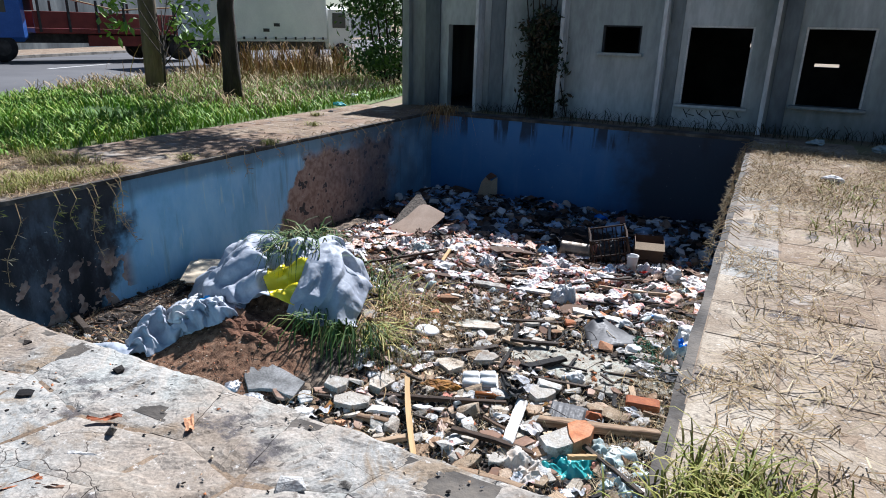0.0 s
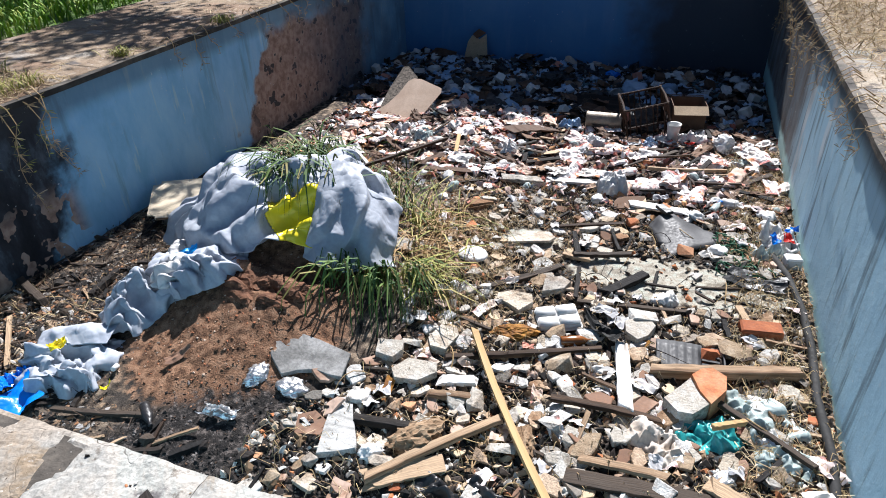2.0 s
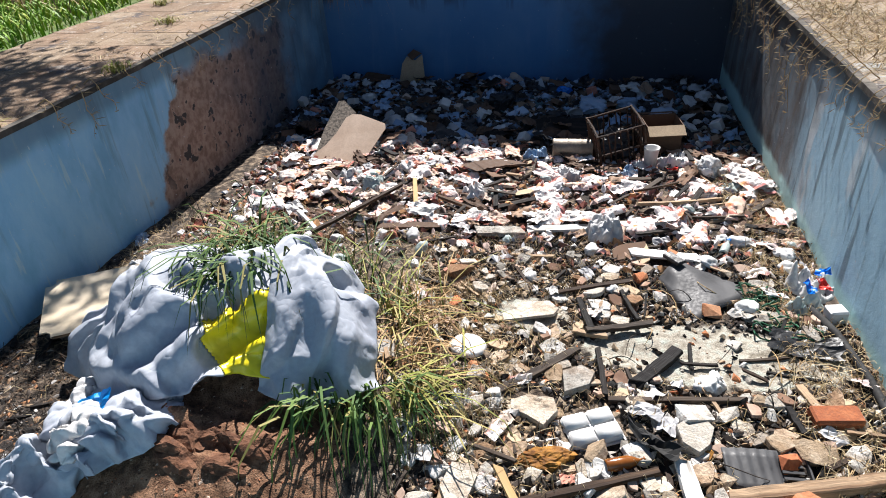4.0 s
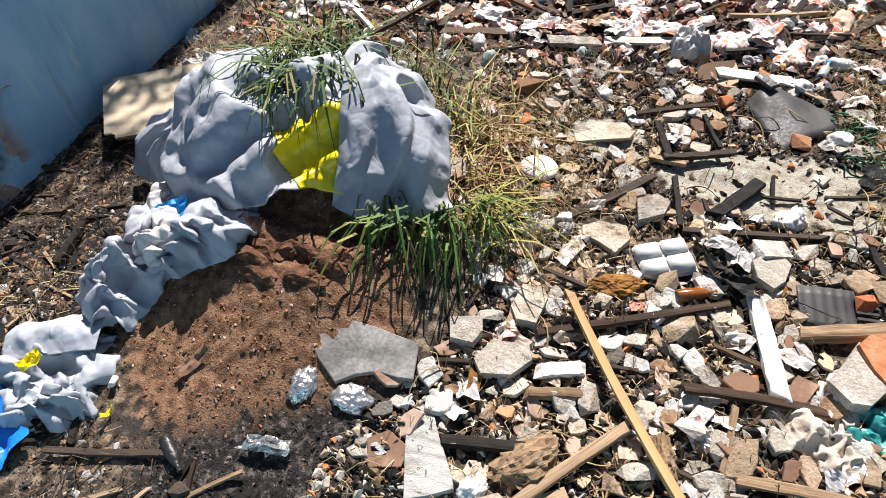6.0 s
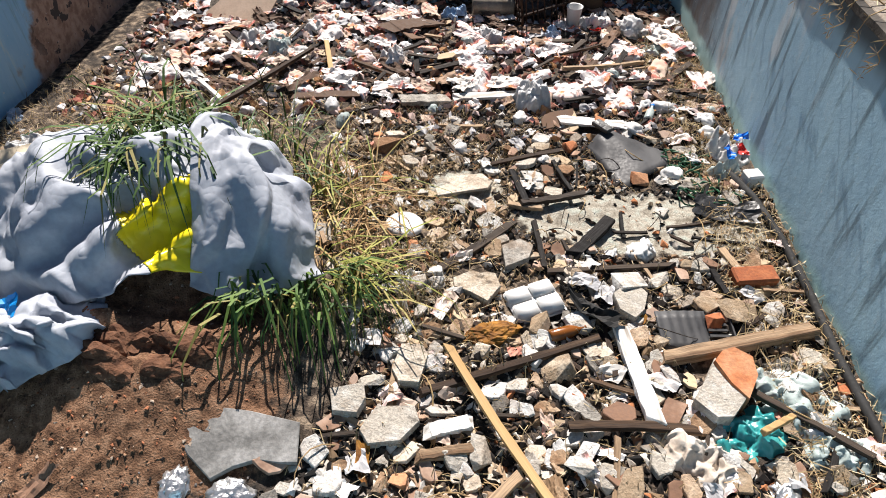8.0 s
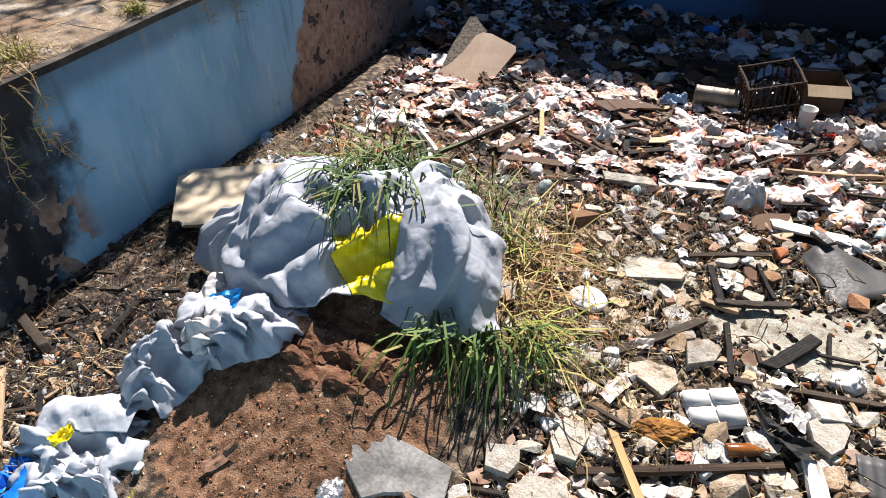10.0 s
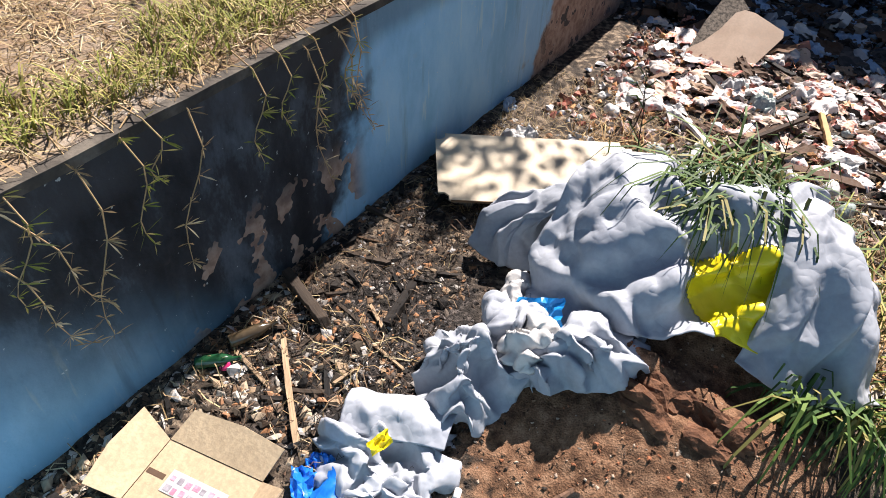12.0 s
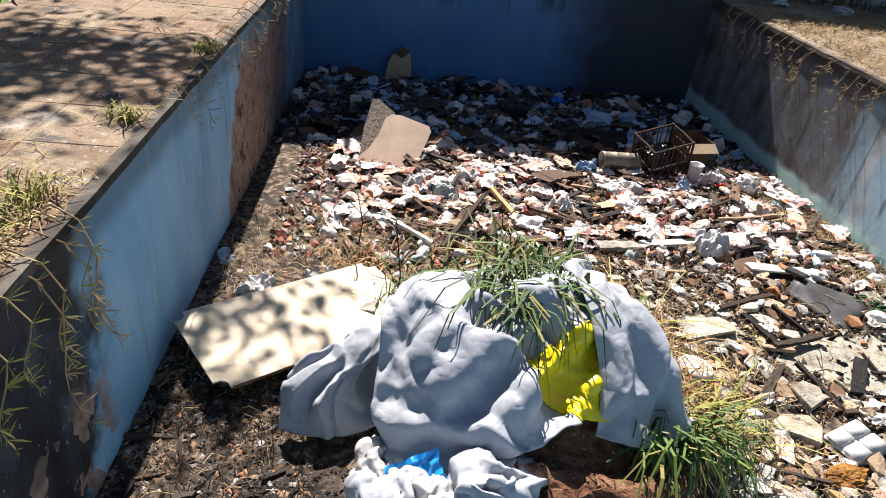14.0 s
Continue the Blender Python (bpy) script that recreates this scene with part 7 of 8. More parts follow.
def spread():
    rng = random.Random(55)

    def strew(name, protos, n, where, label, category, group, scale=(0.7, 1.3), tilt=14, lift=0.0):
        """Copies of a few shapes, each with its own turn, set down where they may lie."""
        obs = []
        for bm, mat, smooth in protos:
            obs.append(tagged(link(name, bm, mat, smooth), label, category, group))
        used = 0
        while used < n:
            p = where(rng)
            if p is None:
                continue
            x, y = p
            m = pose(x, y, gz(x, y) + lift * rng.random(), rng.uniform(-tilt, tilt), rng.uniform(-tilt, tilt), rng.uniform(0, 360))
            s = rng.uniform(*scale)
            k = used % len(obs)
            if used < len(obs):
                obs[k].scale = (s, s, s)
                obs[k].matrix_basis = m @ Matrix.Diagonal((s, s, s, 1))
            else:
                ob = obs[k].copy()
                scene.collection.objects.link(ob)
                ob.matrix_basis = m @ Matrix.Diagonal((s, s, s, 1))
            used += 1

    def area(x0, x1, y0, y1, test=None):
        def f(r):
            x, y = r.uniform(x0, x1), r.uniform(y0, y1)
            if on_heap(x, y) or any((x - a) ** 2 + (y - c) ** 2 < q * q for a, c, q in CLEAR_SPOTS) or (test and not test(x, y, r)):
                return None
            return x, y
        return f

    rub = area(-2.2, 0.6, 3.3, 7.6, lambda x, y, r: zones(x, y)[2] < 0.3 or r.random() < 0.03)
    strew("rubble_stone", [(chunk(rng, 0.10, 0.08, 0.05), MORTAR, False), (chunk(rng, 0.12, 0.08, 0.055), GREY_ROCK, False), (chunk(rng, 0.09, 0.09, 0.05), WHITE_ROCK, False), (chunk(rng, 0.11, 0.07, 0.05), TAN_ROCK, False), (chunk(rng, 0.08, 0.07, 0.045), BRICK, False)], 120, rub, "small broken piece of masonry", "rubble", "small rubble", scale=(0.6, 1.15))
    strew("tile_fragment", [(flat_piece(rng, 0.13, 0.10, 0.014), TILE, False), (flat_piece(rng, 0.10, 0.08, 0.014), TILE, False), (flat_piece(rng, 0.12, 0.09, 0.016), WHITE_ROCK, False), (flat_piece(rng, 0.14, 0.08, 0.016), GREY_ROCK, False)], 150, rub, "thin broken tile fragment", "tile fragment", "tile fragments", tilt=22, lift=0.02)
    strew("rubble_flake", [(flat_piece(rng, 0.16, 0.11, 0.02), MORTAR, False), (flat_piece(rng, 0.13, 0.10, 0.025), WHITE_ROCK, False), (flat_piece(rng, 0.15, 0.09, 0.02), GREY_ROCK, False), (flat_piece(rng, 0.14, 0.10, 0.022), TAN_ROCK, False), (flat_piece(rng, 0.11, 0.08, 0.02), TILE, False), (flat_piece(rng, 0.12, 0.08, 0.012), CARDBOARD, False)], 300, rub, "flat broken flake of plaster or tile", "rubble", "rubble flakes", tilt=16, lift=0.02, scale=(0.6, 1.35))
    strew("plaster_shard", [(flat_piece(rng, 0.17, 0.11, 0.03, 6), WHITE_ROCK, False), (flat_piece(rng, 0.13, 0.12, 0.035, 5), WHITE_ROCK, False), (chunk(rng, 0.15, 0.11, 0.06), WHITE_ROCK, False), (flat_piece(rng, 0.19, 0.10, 0.02, 6), MORTAR, False)], 90, area(-2.05, 0.5, 4.1, 6.6, lambda x, y, r: zones(x, y)[2] < 0.3), "angular pale plaster shard among rubble", "rubble", "plaster shards", tilt=20, lift=0.02, scale=(0.55, 1.2))
    for k in range(34):
        x, y, a, l = rng.uniform(-2.0, 0.5), rng.uniform(3.9, 7.2), rng.uniform(0, math.tau), rng.uniform(0.12, 0.32)
        c = rng.uniform(-1.2, 1.2)
        ob = link("bent_stem", tube([(l * s * math.cos(c * s), l * s * math.sin(c * s), 0.02 + 0.05 * math.sin(math.pi * s)) for s in (0, 0.2, 0.4, 0.6, 0.8, 1.0)], [0.004, 0.0038, 0.0035, 0.003, 0.0025, 0.0015], 5), rng.choice((STRAW, STRAW_BROWN, BARK)))
        ob.matrix_basis = pose(x, y, gz(x, y) + 0.01, 0, 0, math.degrees(a))
        tagged(ob, "thin bent dry stem over rubble", "stem", "bent stems")
    strew("stick", [(plank(rng, 0.24, 0.022, 0.016), WOOD_DARK, False), (plank(rng, 0.32, 0.018, 0.016), WOOD_DARK, False), (plank(rng, 0.18, 0.03, 0.014), WOOD_OLD, False), (plank(rng, 0.28, 0.024, 0.016), WOOD_OLD, False)], 170, area(-2.3, 0.6, 3.4, 9.8), "short splintered dark stick", "stick", "loose sticks", tilt=8, lift=0.03)
    strew("burnt_stick", [(plank(rng, 0.20, 0.025, 0.02), WOOD_DARK, False), (plank(rng, 0.14, 0.03, 0.02), WOOD_DARK, False), (chunk(rng, 0.10, 0.06, 0.04), WOOD_DARK, False), (plank(rng, 0.26, 0.018, 0.014), WOOD_OLD, False)], 130, area(-4.9, -2.2, 3.2, 6.6), "short charred stick in the soot", "stick", "charred sticks", tilt=8)
    # sunlit papers
    pap2 = area(-4.2, 0.65, 7.9, 9.9)
    strew("paper_scrap", [(sheet(rng, 0.30, 0.18, 0.028, 13, 10), PAPER_RED, False), (sheet(rng, 0.22, 0.15, 0.03, 12, 9), PAPER_RED, False), (drape(rng, 0.28, 0.15, 0.025, 0.035, 18, 14), PAPER_RED, True), (sheet(rng, 0.20, 0.13, 0.03, 11, 9), PAPER, False), (sheet(rng, 0.3, 0.09, 0.03, 9, 6), CARD_DARK, False), (drape(rng, 0.2, 0.16, 0.04, 0.05, 18, 14), PAPER_RED, True), (plank(rng, 0.36, 0.05, 0.016), WOOD_DARK, False)], 295, pap2, "crumpled white paper with red stains", "paper", "sunlit paper scraps", tilt=12, lift=0.07, scale=(0.6, 1.25))
    strew("paper_piece", [(sheet(rng, 0.13, 0.09, 0.02, 8, 6), PAPER, False), (sheet(rng, 0.10, 0.08, 0.02, 7, 6), PAPER, False), (sheet(rng, 0.15, 0.08, 0.025, 8, 6), PAPER_RED, False)], 90, area(-2.2, 0.65, 4.2, 8.2, lambda x, y, r: zones(x, y)[2] < 0.3), "small crumpled paper scrap", "paper", "small paper scraps", tilt=18, lift=0.03)
    strew("bag_wad", [(crumple(rng, 0.15, 0.12, 0.07, 18, 3, 0.16), WHITE_BAG, True), (crumple(rng, 0.12, 0.1, 0.06, 18, 3, 0.16), CLEAR, True), (crumple(rng, 0.13, 0.11, 0.06, 10, 3, 0.2), FOAM, True)], 75, area(-4.4, 0.62, 6.9, 10.0), "small wad of white plastic film", "plastic scrap", "plastic wads")
    strew("card_scrap", [(flat_piece(rng, 0.30, 0.16, 0.006), CARD_DARK, False), (flat_piece(rng, 0.24, 0.14, 0.006), CARDBOARD, False), (flat_piece(rng, 0.18, 0.12, 0.006), CARD_DARK, False)], 46, area(-4.2, 0.6, 7.6, 10.2), "torn brown cardboard scrap", "cardboard", "cardboard scraps", tilt=20, lift=0.05)
    # the shaded far end: dark and bluish materials carry part of the shade in their colour
    far = area(-4.85, 0.6, 9.8, 12.4)
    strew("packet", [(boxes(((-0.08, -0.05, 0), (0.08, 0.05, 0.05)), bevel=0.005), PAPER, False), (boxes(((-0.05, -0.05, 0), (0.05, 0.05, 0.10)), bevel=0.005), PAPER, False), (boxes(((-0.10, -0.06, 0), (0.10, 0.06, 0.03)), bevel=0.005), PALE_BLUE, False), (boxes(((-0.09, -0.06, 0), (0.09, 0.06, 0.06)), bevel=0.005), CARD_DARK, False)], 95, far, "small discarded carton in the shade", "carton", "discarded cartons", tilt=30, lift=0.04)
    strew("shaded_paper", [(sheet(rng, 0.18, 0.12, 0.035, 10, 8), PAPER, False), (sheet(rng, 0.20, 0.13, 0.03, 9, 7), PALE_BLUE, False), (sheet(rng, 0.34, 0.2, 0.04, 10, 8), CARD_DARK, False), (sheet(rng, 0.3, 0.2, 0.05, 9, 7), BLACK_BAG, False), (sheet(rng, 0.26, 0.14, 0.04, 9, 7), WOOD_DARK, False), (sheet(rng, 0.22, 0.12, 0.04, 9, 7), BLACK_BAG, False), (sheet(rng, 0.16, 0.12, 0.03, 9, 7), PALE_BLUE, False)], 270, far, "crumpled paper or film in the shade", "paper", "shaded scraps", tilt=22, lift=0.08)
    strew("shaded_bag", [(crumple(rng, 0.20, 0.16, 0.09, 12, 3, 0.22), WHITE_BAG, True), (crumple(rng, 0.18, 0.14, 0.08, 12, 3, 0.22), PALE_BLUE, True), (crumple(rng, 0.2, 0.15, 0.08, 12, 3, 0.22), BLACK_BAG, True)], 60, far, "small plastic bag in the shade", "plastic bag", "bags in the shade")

    # what nobody could count
    def chips(n, spot, lo, hi, flat, mat, name, label, cat, rock=0.38):
        verts, faces = [], []
        for _ in range(n):
            p = spot(rng)
            if p is None:
                continue
            x, y = p
            z = gz(x, y) if y > Y0 else DECK - 0.004
            s = lo + (hi - lo) * rng.random() ** 2.2
            a = rng.uniform(0, math.tau)
            ca, sa = math.cos(a) * s, math.sin(a) * s
            e, h = rng.uniform(0.45, 1.0), s * flat * rng.uniform(0.6, 1.4)
            tx, ty = rng.gauss(0, rock), rng.gauss(0, rock)
            k = len(verts)
            for u, v, w in ((1, 0.15, 0), (0.2, 0.9, 0), (-1, 0.25, 0), (-0.3, -0.95, 0), (0.5, 0.25, 1), (-0.45, 0.1, 0.9)):
                u, v = u * rng.uniform(0.7, 1.1), v * e * rng.uniform(0.7, 1.1)
                dx, dy = u * ca - v * sa, u * sa + v * ca
                verts.append((x + dx, y + dy, z + w * h + 0.25 * h + tx * dx + ty * dy))
            faces += [(k, k + 1, k + 4), (k + 1, k + 5, k + 4), (k + 1, k + 2, k + 5), (k + 2, k + 3, k + 5), (k + 3, k + 4, k + 5), (k + 3, k, k + 4)]
        stuff(name, verts, faces, mat, label, cat)

    mixed = pieces("mixed_rubble", [(0.54, 0.49, 0.42), (0.44, 0.33, 0.22), (0.58, 0.56, 0.52), (0.018, 0.015, 0.013), (0.30, 0.27, 0.24), (0.42, 0.17, 0.075), (0.56, 0.53, 0.48), (0.02, 0.017, 0.015), (0.48, 0.37, 0.26), (0.03, 0.022, 0.017), (0.36, 0.24, 0.15), (0.015, 0.012, 0.010)], 0.9)
    coal_dust = pieces("charcoal_crumbs", [(0.006, 0.006, 0.006), (0.012, 0.011, 0.010), (0.022, 0.018, 0.016), (0.05, 0.040, 0.033), (0.10, 0.06, 0.04), (0.016, 0.014, 0.013), (0.17, 0.15, 0.14)], 0.9)
    coal = pieces("charcoal_bits", [(0.008, 0.008, 0.008), (0.018, 0.016, 0.015), (0.035, 0.028, 0.024), (0.07, 0.055, 0.045), (0.18, 0.12, 0.07), (0.014, 0.012, 0.011)], 0.9)
    SOIL_RED = plain("packed_red_soil", [(0.07, 0.030, 0.016), (0.14, 0.064, 0.034), (0.21, 0.105, 0.06)], 0.95, 9, 60, 0.8, 0.012)
    soil = pieces("soil_clods", [(0.13, 0.065, 0.036), (0.19, 0.10, 0.056), (0.24, 0.13, 0.075), (0.30, 0.175, 0.105), (0.44, 0.34, 0.26), (0.36, 0.14, 0.07), (0.08, 0.042, 0.025)], 0.95)
    # The near-black tones put the dark gaps between papers into the colour.
    bits = pieces("paper_bits", [(0.64, 0.62, 0.60), (0.60, 0.48, 0.45), (0.56, 0.42, 0.37), (0.40, 0.15, 0.11), (0.60, 0.60, 0.62), (0.16, 0.09, 0.06), (0.05, 0.04, 0.035), (0.55, 0.30, 0.14), (0.03, 0.025, 0.022), (0.28, 0.13, 0.09)], 0.8)
    # Bluish, dimmed tones: the far end's shade is part of these colours.
    dim = pieces("shade_toned_bits", [(0.40, 0.44, 0.50), (0.24, 0.31, 0.42), (0.50, 0.50, 0.50), (0.06, 0.06, 0.065), (0.025, 0.022, 0.022), (0.16, 0.11, 0.08), (0.09, 0.15, 0.17), (0.24, 0.15, 0.10), (0.02, 0.018, 0.018)], 0.8)
    chips(22000, area(-2.3, 0.7, 3.1, 7.6, lambda x, y, r: zones(x, y)[2] < 0.35 or r.random() < 0.12), 0.006, 0.042, 0.45, mixed, "rubble_chips", "small mixed rubble chips and grit", "rubble")
    pale = pieces("pale_grit", [(0.52, 0.44, 0.33), (0.44, 0.34, 0.23), (0.60, 0.56, 0.48), (0.36, 0.26, 0.17), (0.42, 0.20, 0.10), (0.20, 0.15, 0.10)], 0.9)
    chips(3000, area(-2.3, -1.1, 5.3, 7.6), 0.010, 0.050, 0.22, pale, "pale_grit", "pale tan mortar crumbs beside the grass", "rubble")
    chips(16000, area(-2.2, 0.7, 3.6, 8.0, lambda x, y, r: zones(x, y)[2] < 0.4), 0.008, 0.050, 0.5, coal, "charred_chips", "dark burnt scraps among the rubble", "charred scraps")
    chips(40000, lambda r: (lambda x, y: (x, y) if max(zones(x, y)[1], 0.45 * (x < -3.4), 0.3 * (y < 4.0)) * (1 - 0.9 * zones(x, y)[0]) > r.random() * 0.9 else None)(r.uniform(-4.95, -1.5), r.uniform(3.1, 6.6)), 0.003, 0.017, 0.40, coal_dust, "charcoal", "charcoal crumbs and burnt bits", "charcoal", 0.12)
    leafy = pieces("burnt_leaf_litter", [(0.16, 0.10, 0.06), (0.05, 0.04, 0.035), (0.26, 0.24, 0.22), (0.03, 0.025, 0.02), (0.32, 0.16, 0.08), (0.28, 0.20, 0.13), (0.07, 0.055, 0.045), (0.42, 0.40, 0.38), (0.02, 0.018, 0.016), (0.24, 0.15, 0.09), (0.10, 0.08, 0.065), (0.015, 0.013, 0.012)], 0.9)
    chips(9000, area(-4.93, -3.2, 3.15, 7.2), 0.005, 0.036, 0.20, leafy, "leaf_litter", "burnt leaf litter, bark and ash crumbs", "leaf litter", 0.16)
    chips(6000, lambda r: (lambda x, y: (x, y) if zones(x, y)[0] > 0.3 + 0.6 * r.random() else None)(r.uniform(-4, -1.8), r.uniform(4.0, 5.9)), 0.002, 0.015, 0.40, soil, "soil_clods", "red soil clods and pebbles", "soil", 0.08)
    for k in range(9):
        x, y = R.uniform(-3.0, -2.5), R.uniform(4.90, 5.05)
        loose("soil_lump", crumple(R, R.uniform(0.16, 0.30), R.uniform(0.10, 0.18), R.uniform(0.05, 0.09), 12, 3, 0.2), SOIL_RED, (x, y, -0.03, 0, 0, R.uniform(-30, 30)), "lump of packed red-brown soil", "soil lump", "soil lumps")
    foot = pieces("wall_foot_litter", [(0.40, 0.36, 0.31), (0.36, 0.26, 0.17), (0.48, 0.46, 0.44), (0.34, 0.18, 0.10), (0.03, 0.026, 0.022), (0.40, 0.32, 0.23), (0.10, 0.07, 0.05), (0.05, 0.04, 0.03)], 0.9)
    chips(2200, area(-4.92, -3.7, 3.12, 4.75, lambda x, y, r: r.random() < 1.25 - 0.55 * (x + 4.92) - 0.35 * (y - 3.5)), 0.008, 0.055, 0.3, foot, "wall_foot_litter", "pale leaf, paper and bark litter by the sooty wall", "litter")
    chips(6500, area(-4.6, 0.7, 7.4, 10.1), 0.012, 0.07, 0.5, bits, "paper_bits", "small torn paper and plastic bits", "litter")
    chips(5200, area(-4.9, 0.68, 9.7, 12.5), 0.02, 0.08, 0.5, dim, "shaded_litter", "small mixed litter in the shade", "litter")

    def fl(x0, x1, y0, y1, test=None):
        a = area(x0, x1, y0, y1, test)
        def spot(r):
            p = a(r)
            return (p[0], p[1], gz(*p) + 0.004) if p else None
        return spot

    v, f = litter_straws(rng, 4200, fl(-4.9, -2.4, 4.4, 8.2, lambda x, y, r: y > 5.9 or r.random() < 0.12), 0.13, 0.0018, 0.04)
    stuff("pool_straw", v, f, STRAW, "dry straw on the pool bottom", "straw")
    v, f = litter_straws(rng, 2600, fl(0.2, 0.7, 3.6, 9.4), 0.16, 0.0020, 0.05)
    stuff("wall_foot_straw", v, f, STRAW, "dry straw along the foot of the wall", "straw")
    v, f = litter_straws(rng, 7500, fl(-2.3, 0.5, 3.2, 7.8, lambda x, y, r: zones(x, y)[2] < 0.4 and r.random() < 0.4 + 0.6 * (x < -1.0 and y > 5.2)), 0.12, 0.0017, 0.05)
    stuff("loose_straw", v, f, STRAW, "loose dry straw over the rubble", "straw")
    v, f = litter_straws(rng, 220, fl(-4.9, -3.9, 3.15, 4.8), 0.15, 0.0022, 0.05)
    stuff("corner_straw", v, f, STRAW, "dry stalks at the foot of the sooty wall", "straw")
    v, f = litter_straws(rng, 900, fl(-2.1, -1.4, 5.6, 7.0), 0.14, 0.002, 0.05)
    stuff("tuft_straw", v, f, STRAW, "dry straw beside the grass clump", "straw")
    v, f = litter_straws(rng, 2400, fl(-4.9, -3.0, 3.2, 6.8), 0.12, 0.0019, 0.05)
    stuff("burnt_twigs", v, f, pieces("burnt_twig_tones", [(0.02, 0.017, 0.015), (0.05, 0.038, 0.030), (0.20, 0.145, 0.10), (0.08, 0.055, 0.04), (0.16, 0.10, 0.065), (0.03, 0.025, 0.02)], 0.9), "burnt twigs and stalks", "twigs")

    chips(1500, lambda r: (r.uniform(-4.5, 0.7), 3.0 - 1.7 * r.random() ** 1.5), 0.002, 0.014, 0.4, mixed, "deck_grit", "grit and crumbs on the stone flags", "grit", 0.15)
    # on the decks
    for x, y, s, m, lab in ((1.66, 9.5, 0.30, WHITE_BAG, "white plastic bag on the dry deck"), (-6.9, 12.2, 0.28, TEAL, "green plastic scrap on the verge"), (-7.6, 13.6, 0.36, WHITE_BAG, "white plastic scrap in the weeds"), (-6.4, 11.2, 0.14, BLACK_BAG, "black scrap on the deck"), (1.6, 12.4, 0.34, CLEAR, "torn plastic in the shade of the building"), (2.4, 12.2, 0.4, CLEAR, "torn plastic in the shade of the building"), (-8.2, 16.2, 0.4, WHITE_BAG, "white litter in the weeds")):
        ob = link("plastic_scrap", crumple(rng, s, s * 0.6, s * 0.3, 20, 3, 0.18), m)
        ob.matrix_basis = pose(x, y, DECK - 0.005, 0, 0, rng.uniform(0, 360))
        tagged(ob, lab, "plastic scrap")
    for x, y, l, w, a, m, lab in ((-1.29, 2.65, 0.12, 0.030, 40, BRICK, "curled rust-brown leaf on the stone deck"), (-0.97, 2.78, 0.10, 0.035, -40, BRICK, "curled rust-brown leaf on the stone deck"), (-1.20, 2.25, 0.14, 0.025, 60, BRICK, "curled rust-brown leaf on the stone deck"), (-1.10, 2.29, 0.10, 0.025, 20, TILE, "curled brown leaf on the stone deck"), (-2.6, 2.4, 0.10, 0.03, 80, TILE, "curled brown leaf on the stone deck")):
        ob = link("fallen_leaf", sheet(rng, l, w, 0.010, 10, 6, 0.008), m)
        ob.matrix_basis = pose(x, y, DECK - 0.002, 0, 0, a)
        tagged(ob, lab, "leaf", "leaves on the deck")
    for x, y, sx, sy, sz, m, lab in ((-1.19, 2.60, 0.05, 0.035, 0.05, GREY_ROCK, "small dark stone on the deck"), (-1.56, 2.92, 0.06, 0.05, 0.035, WOOD_DARK, "charred lump on the deck"), (-1.17, 2.46, 0.15, 0.03, 0.022, WHITE_ROCK, "long white plaster sliver on the deck"), (-0.38, 2.67, 0.11, 0.08, 0.045, WHITE_ROCK, "pale plaster lump on the deck"), (-0.24, 2.77, 0.08, 0.04, 0.03, GREY_ROCK, "grey stone chip on the deck"), (-1.75, 2.62, 0.07, 0.05, 0.02, WOOD_DARK, "charred flake on the deck"), (-2.2, 2.9, 0.05, 0.04, 0.02, WOOD_DARK, "charred flake on the deck"), (-0.62, 2.45, 0.05, 0.04, 0.02, MORTAR, "pale chip on the deck"), (0.1, 2.75, 0.06, 0.04, 0.02, MORTAR, "pale chip on the deck")):
        ob = link("deck_chip", chunk(rng, sx, sy, sz), m)
        ob.matrix_basis = pose(x, y, DECK - 0.010, 0, 0, rng.uniform(-30, 60))
        tagged(ob, lab, "rubble", "chips on the deck")


spread()


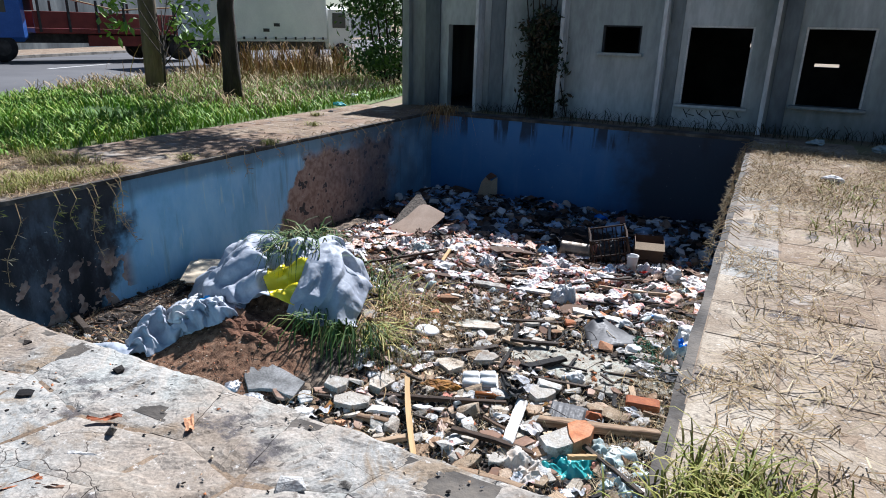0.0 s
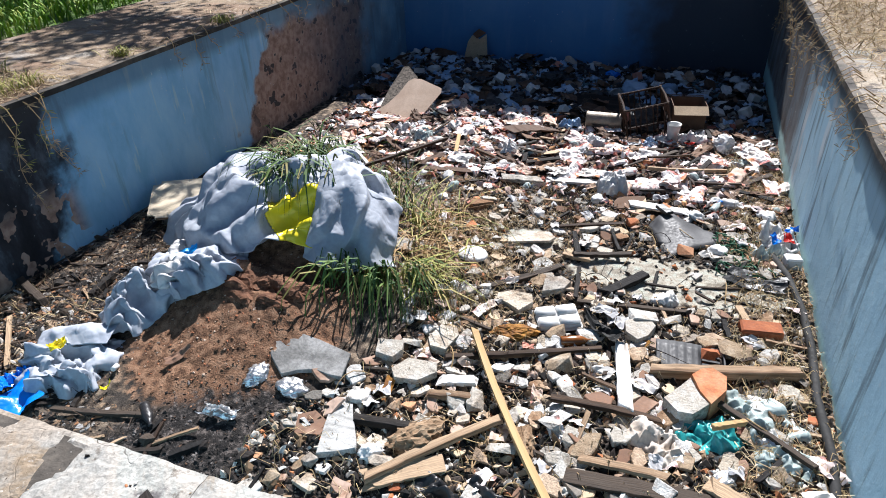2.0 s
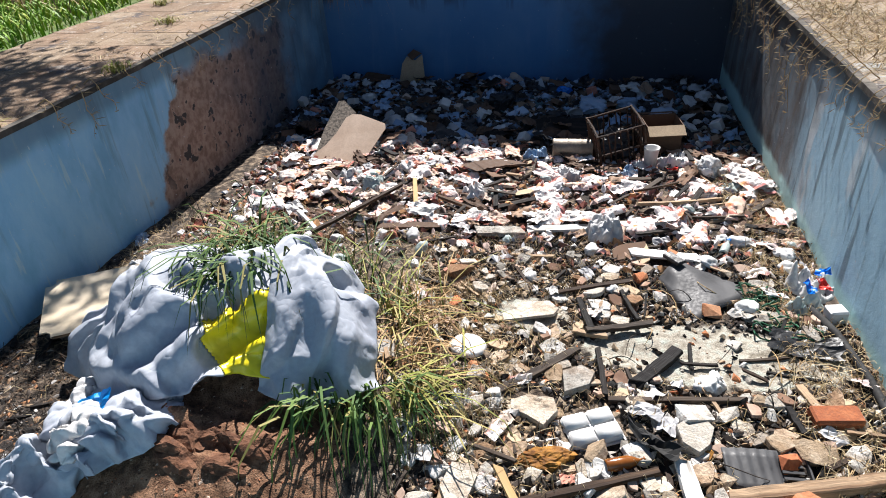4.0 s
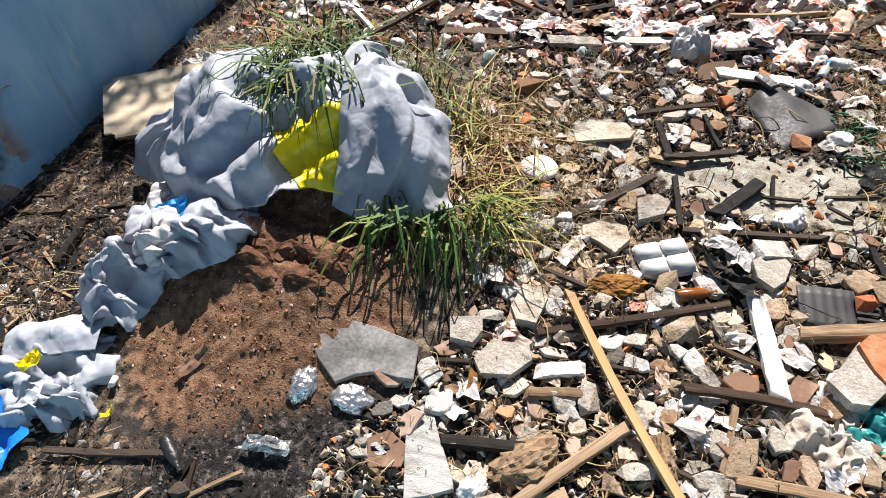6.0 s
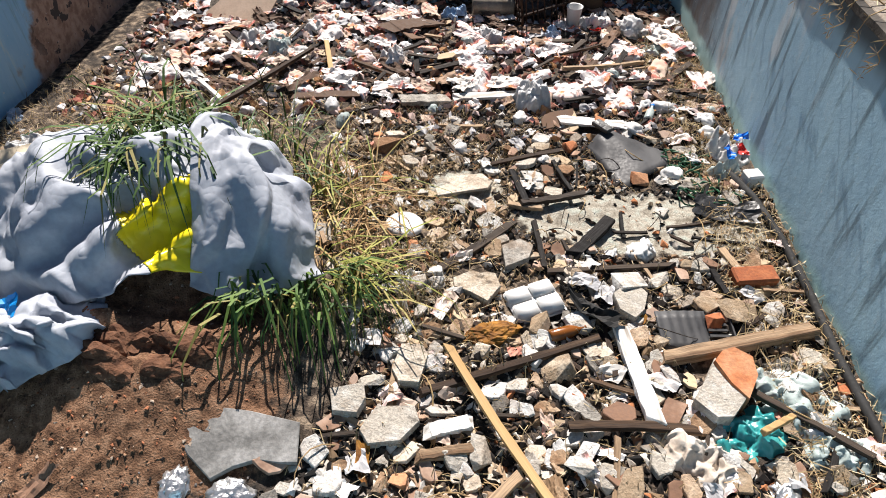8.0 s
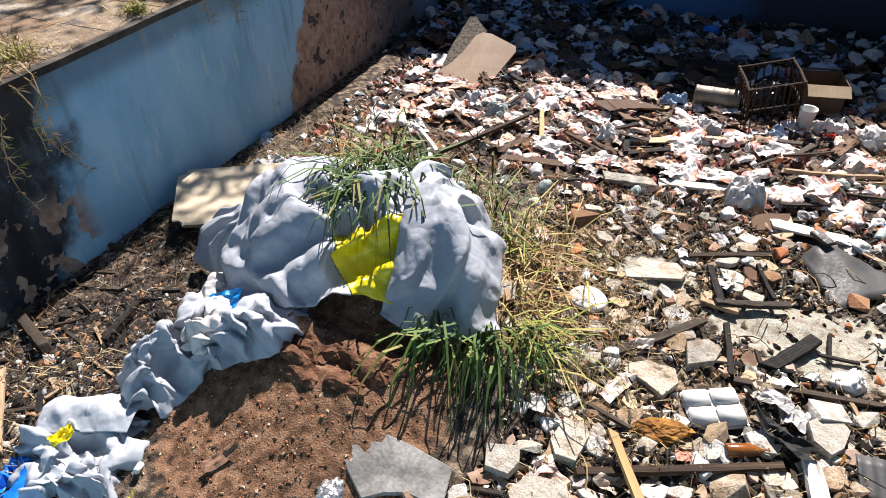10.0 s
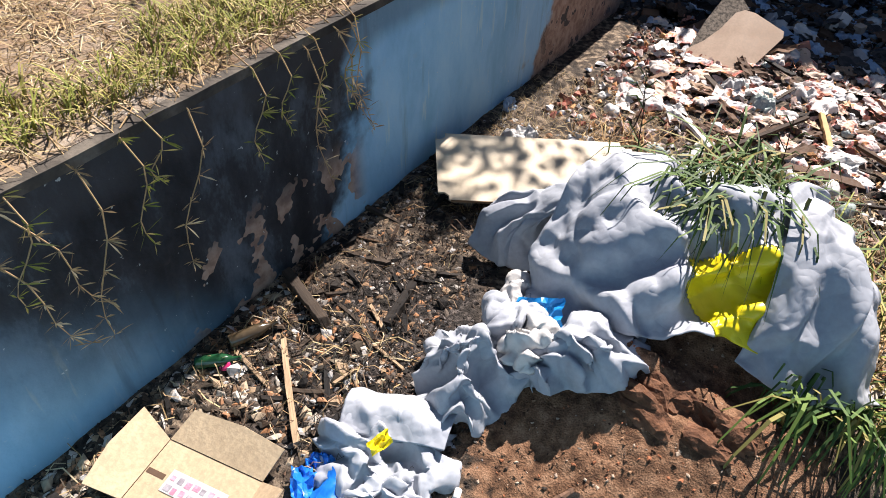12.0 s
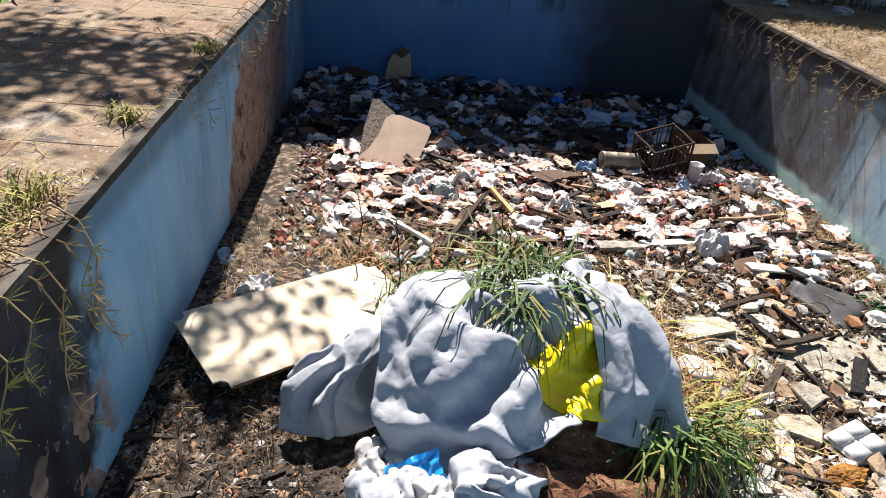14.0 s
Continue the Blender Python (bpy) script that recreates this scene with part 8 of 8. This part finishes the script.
# ---- paving, slab by slab ----
def paving():
    rng = random.Random(3)

    def slab_mesh(l, w, h, ragged):
        bm = bmesh.new()
        def ring(s, z, k):
            pts = []
            for x, y in ((-1, -1), (0, -1), (1, -1), (1, 0), (1, 1), (0, 1), (-1, 1), (-1, 0)):
                pts.append(bm.verts.new((x * (l / 2 - s), y * (w / 2 - s), z)))
            return pts
        a, b, c = ring(0, -h, 0), ring(0, -0.004, 1), ring(0.004, 0, 2)
        for i in range(8):
            d = Vector((rng.uniform(-1, 1), rng.uniform(-1, 1), 0)) * ragged
            for q in (a, b, c):
                q[i].co += d
        for p, q in ((a, b), (b, c)):
            for i in range(8):
                bm.faces.new((p[i], p[(i + 1) % 8], q[(i + 1) % 8], q[i]))
        mid = bm.verts.new((0, 0, rng.uniform(-0.002, 0.004)))
        for i in range(8):
            bm.faces.new((c[i], c[(i + 1) % 8], mid))
        me = bpy.data.meshes.new("slab")
        tidy(bm).to_mesh(me)
        bm.free()
        return me

    def field(name, label, x0, x1, y0, y1, l, w, mats, ragged=0.006, gap=0.0045, rough=0.0015):
        p = tagged(new(name), label, "paving", "", "structure")
        meshes = []
        for m in mats:
            for _ in range(3):
                me = slab_mesh(l - gap, w - gap, 0.05, ragged)
                me.materials.append(m)
                meshes.append(me)
        nx, ny = max(1, round((x1 - x0) / l)), max(1, round((y1 - y0) / w))
        for j in range(ny):
            for i in range(nx):
                ob = new("slab", rng.choice(meshes))
                ob.parent = p
                ob.matrix_basis = pose(x0 + (i + 0.5) * l + (0.37 * l * (j % 2) if ragged == 0.004 else 0), y0 + (j + 0.5) * w, DECK - 0.001 + rng.uniform(-rough, rough), rng.uniform(-0.15, 0.15), rng.uniform(-0.15, 0.15), 180 * rng.randrange(2))

    field("pavement_west", "worn stone slabs along the pool's edge", X0 - 1.785, X0 - 0.035, 2.7, 12.7, 0.4375, 0.5, [STONE, STONE_RED], 0.006)
    field("pavement_east", "worn stone coping slabs along the pool's edge", X1 + 0.03, X1 + 0.39, 2.7, 12.7, 0.36, 0.50, [STONE_TAN, STONE_TAN, STONE_GREY], 0.006)
    field("pavement_east_inner", "worn stone slabs under dry straw", X1 + 0.395, X1 + 1.395, 2.2, 12.7, 0.5, 0.50, [STONE_TAN, STONE], 0.010, 0.010, 0.003)
    for nm, lo, hi in (("joint_bed_south", (-4.92, 1.0, DECK - 0.04), (0.71, 3.03, DECK - 0.016)), ("joint_bed_east", (X1 + 0.03, 2.2, DECK - 0.04), (X1 + 1.395, 12.7, DECK - 0.0050)), ("joint_bed_west", (X0 - 1.785, 2.7, DECK - 0.04), (X0 - 0.035, 12.7, DECK - 0.0050))):
        tagged(link(nm, boxes((lo, hi)), STONE), "dirt and mortar packed between paving slabs", "paving", "", "structure")
    # irregular riven flags with shared corners at the standing edge
    p = tagged(new("pavement_south"), "pale riven stone flags at the standing edge", "paving", "", "structure")
    nx, ny, cut = 13, 5, 22
    grid = [[(-4.92 + 5.63 * i / nx + (rng.uniform(-0.10, 0.10) if 0 < i < nx else 0), 1.1 + 1.965 * j / ny + (rng.uniform(-0.09, 0.09) if 0 < j < ny else 0)) for i in range(nx + 1)] for j in range(ny + 1)]

    def riven(x, y, e):
        """Worn layers that break off in low ledges, rounded towards the joints."""
        v = Vector((x, y, 0.0))
        a = 2.6 * noise.noise(v * 2.9) + 1.7 * noise.noise(v * 6.5 + Vector((3, 1, 0))) + 0.5 * noise.noise(v * 13.0)
        step = math.floor(a * 1.6)
        f = a * 1.6 - step
        h = 0.0062 * (step + max(0.0, (f - 0.84) / 0.16)) + 0.0016 * noise.noise(v * 21.0) + 0.0008 * noise.noise(v * 47.0)
        return min(0.008, max(-0.012, h)) - 0.006 * max(0.0, 1 - e / 0.035) ** 1.5

    for j in range(ny):
        for i in range(nx):
            q = [Vector((*grid[a][c], 0)) for a, c in ((j, i), (j, i + 1), (j + 1, i + 1), (j + 1, i))]
            mid = sum(q, Vector()) / 4
            bm = bmesh.new()
            net = []
            for b in range(cut + 1):
                row = []
                for a in range(cut + 1):
                    u, w = a / cut, b / cut
                    pt = (q[0] * (1 - u) + q[1] * u) * (1 - w) + (q[3] * (1 - u) + q[2] * u) * w
                    e = min(min(u, 1 - u) * 0.43, min(w, 1 - w) * 0.39)
                    ragged = 0.006 * noise.noise(pt * 9.0) if e == 0 else 0.0
                    pt = mid + (pt - mid) * (0.994 + ragged)
                    row.append(bm.verts.new((pt.x - mid.x, pt.y - mid.y, riven(pt.x, pt.y, e))))
                net.append(row)
            for b in range(cut):
                for a in range(cut):
                    bm.faces.new((net[b][a], net[b][a + 1], net[b + 1][a + 1], net[b + 1][a]))
            rim = net[0][:-1] + [r[-1] for r in net[:-1]] + net[-1][:0:-1] + [r[0] for r in net[:0:-1]]
            low = [bm.verts.new((v.co.x, v.co.y, -0.05)) for v in rim]
            for k in range(len(rim)):
                bm.faces.new((rim[k], low[k], low[(k + 1) % len(rim)], rim[(k + 1) % len(rim)]))
            ob = link("flag", bm, STONE_GREY)
            ob.parent, ob.matrix_basis = p, pose(mid.x, mid.y, DECK - 0.001 + rng.uniform(-0.002, 0.002))


paving()
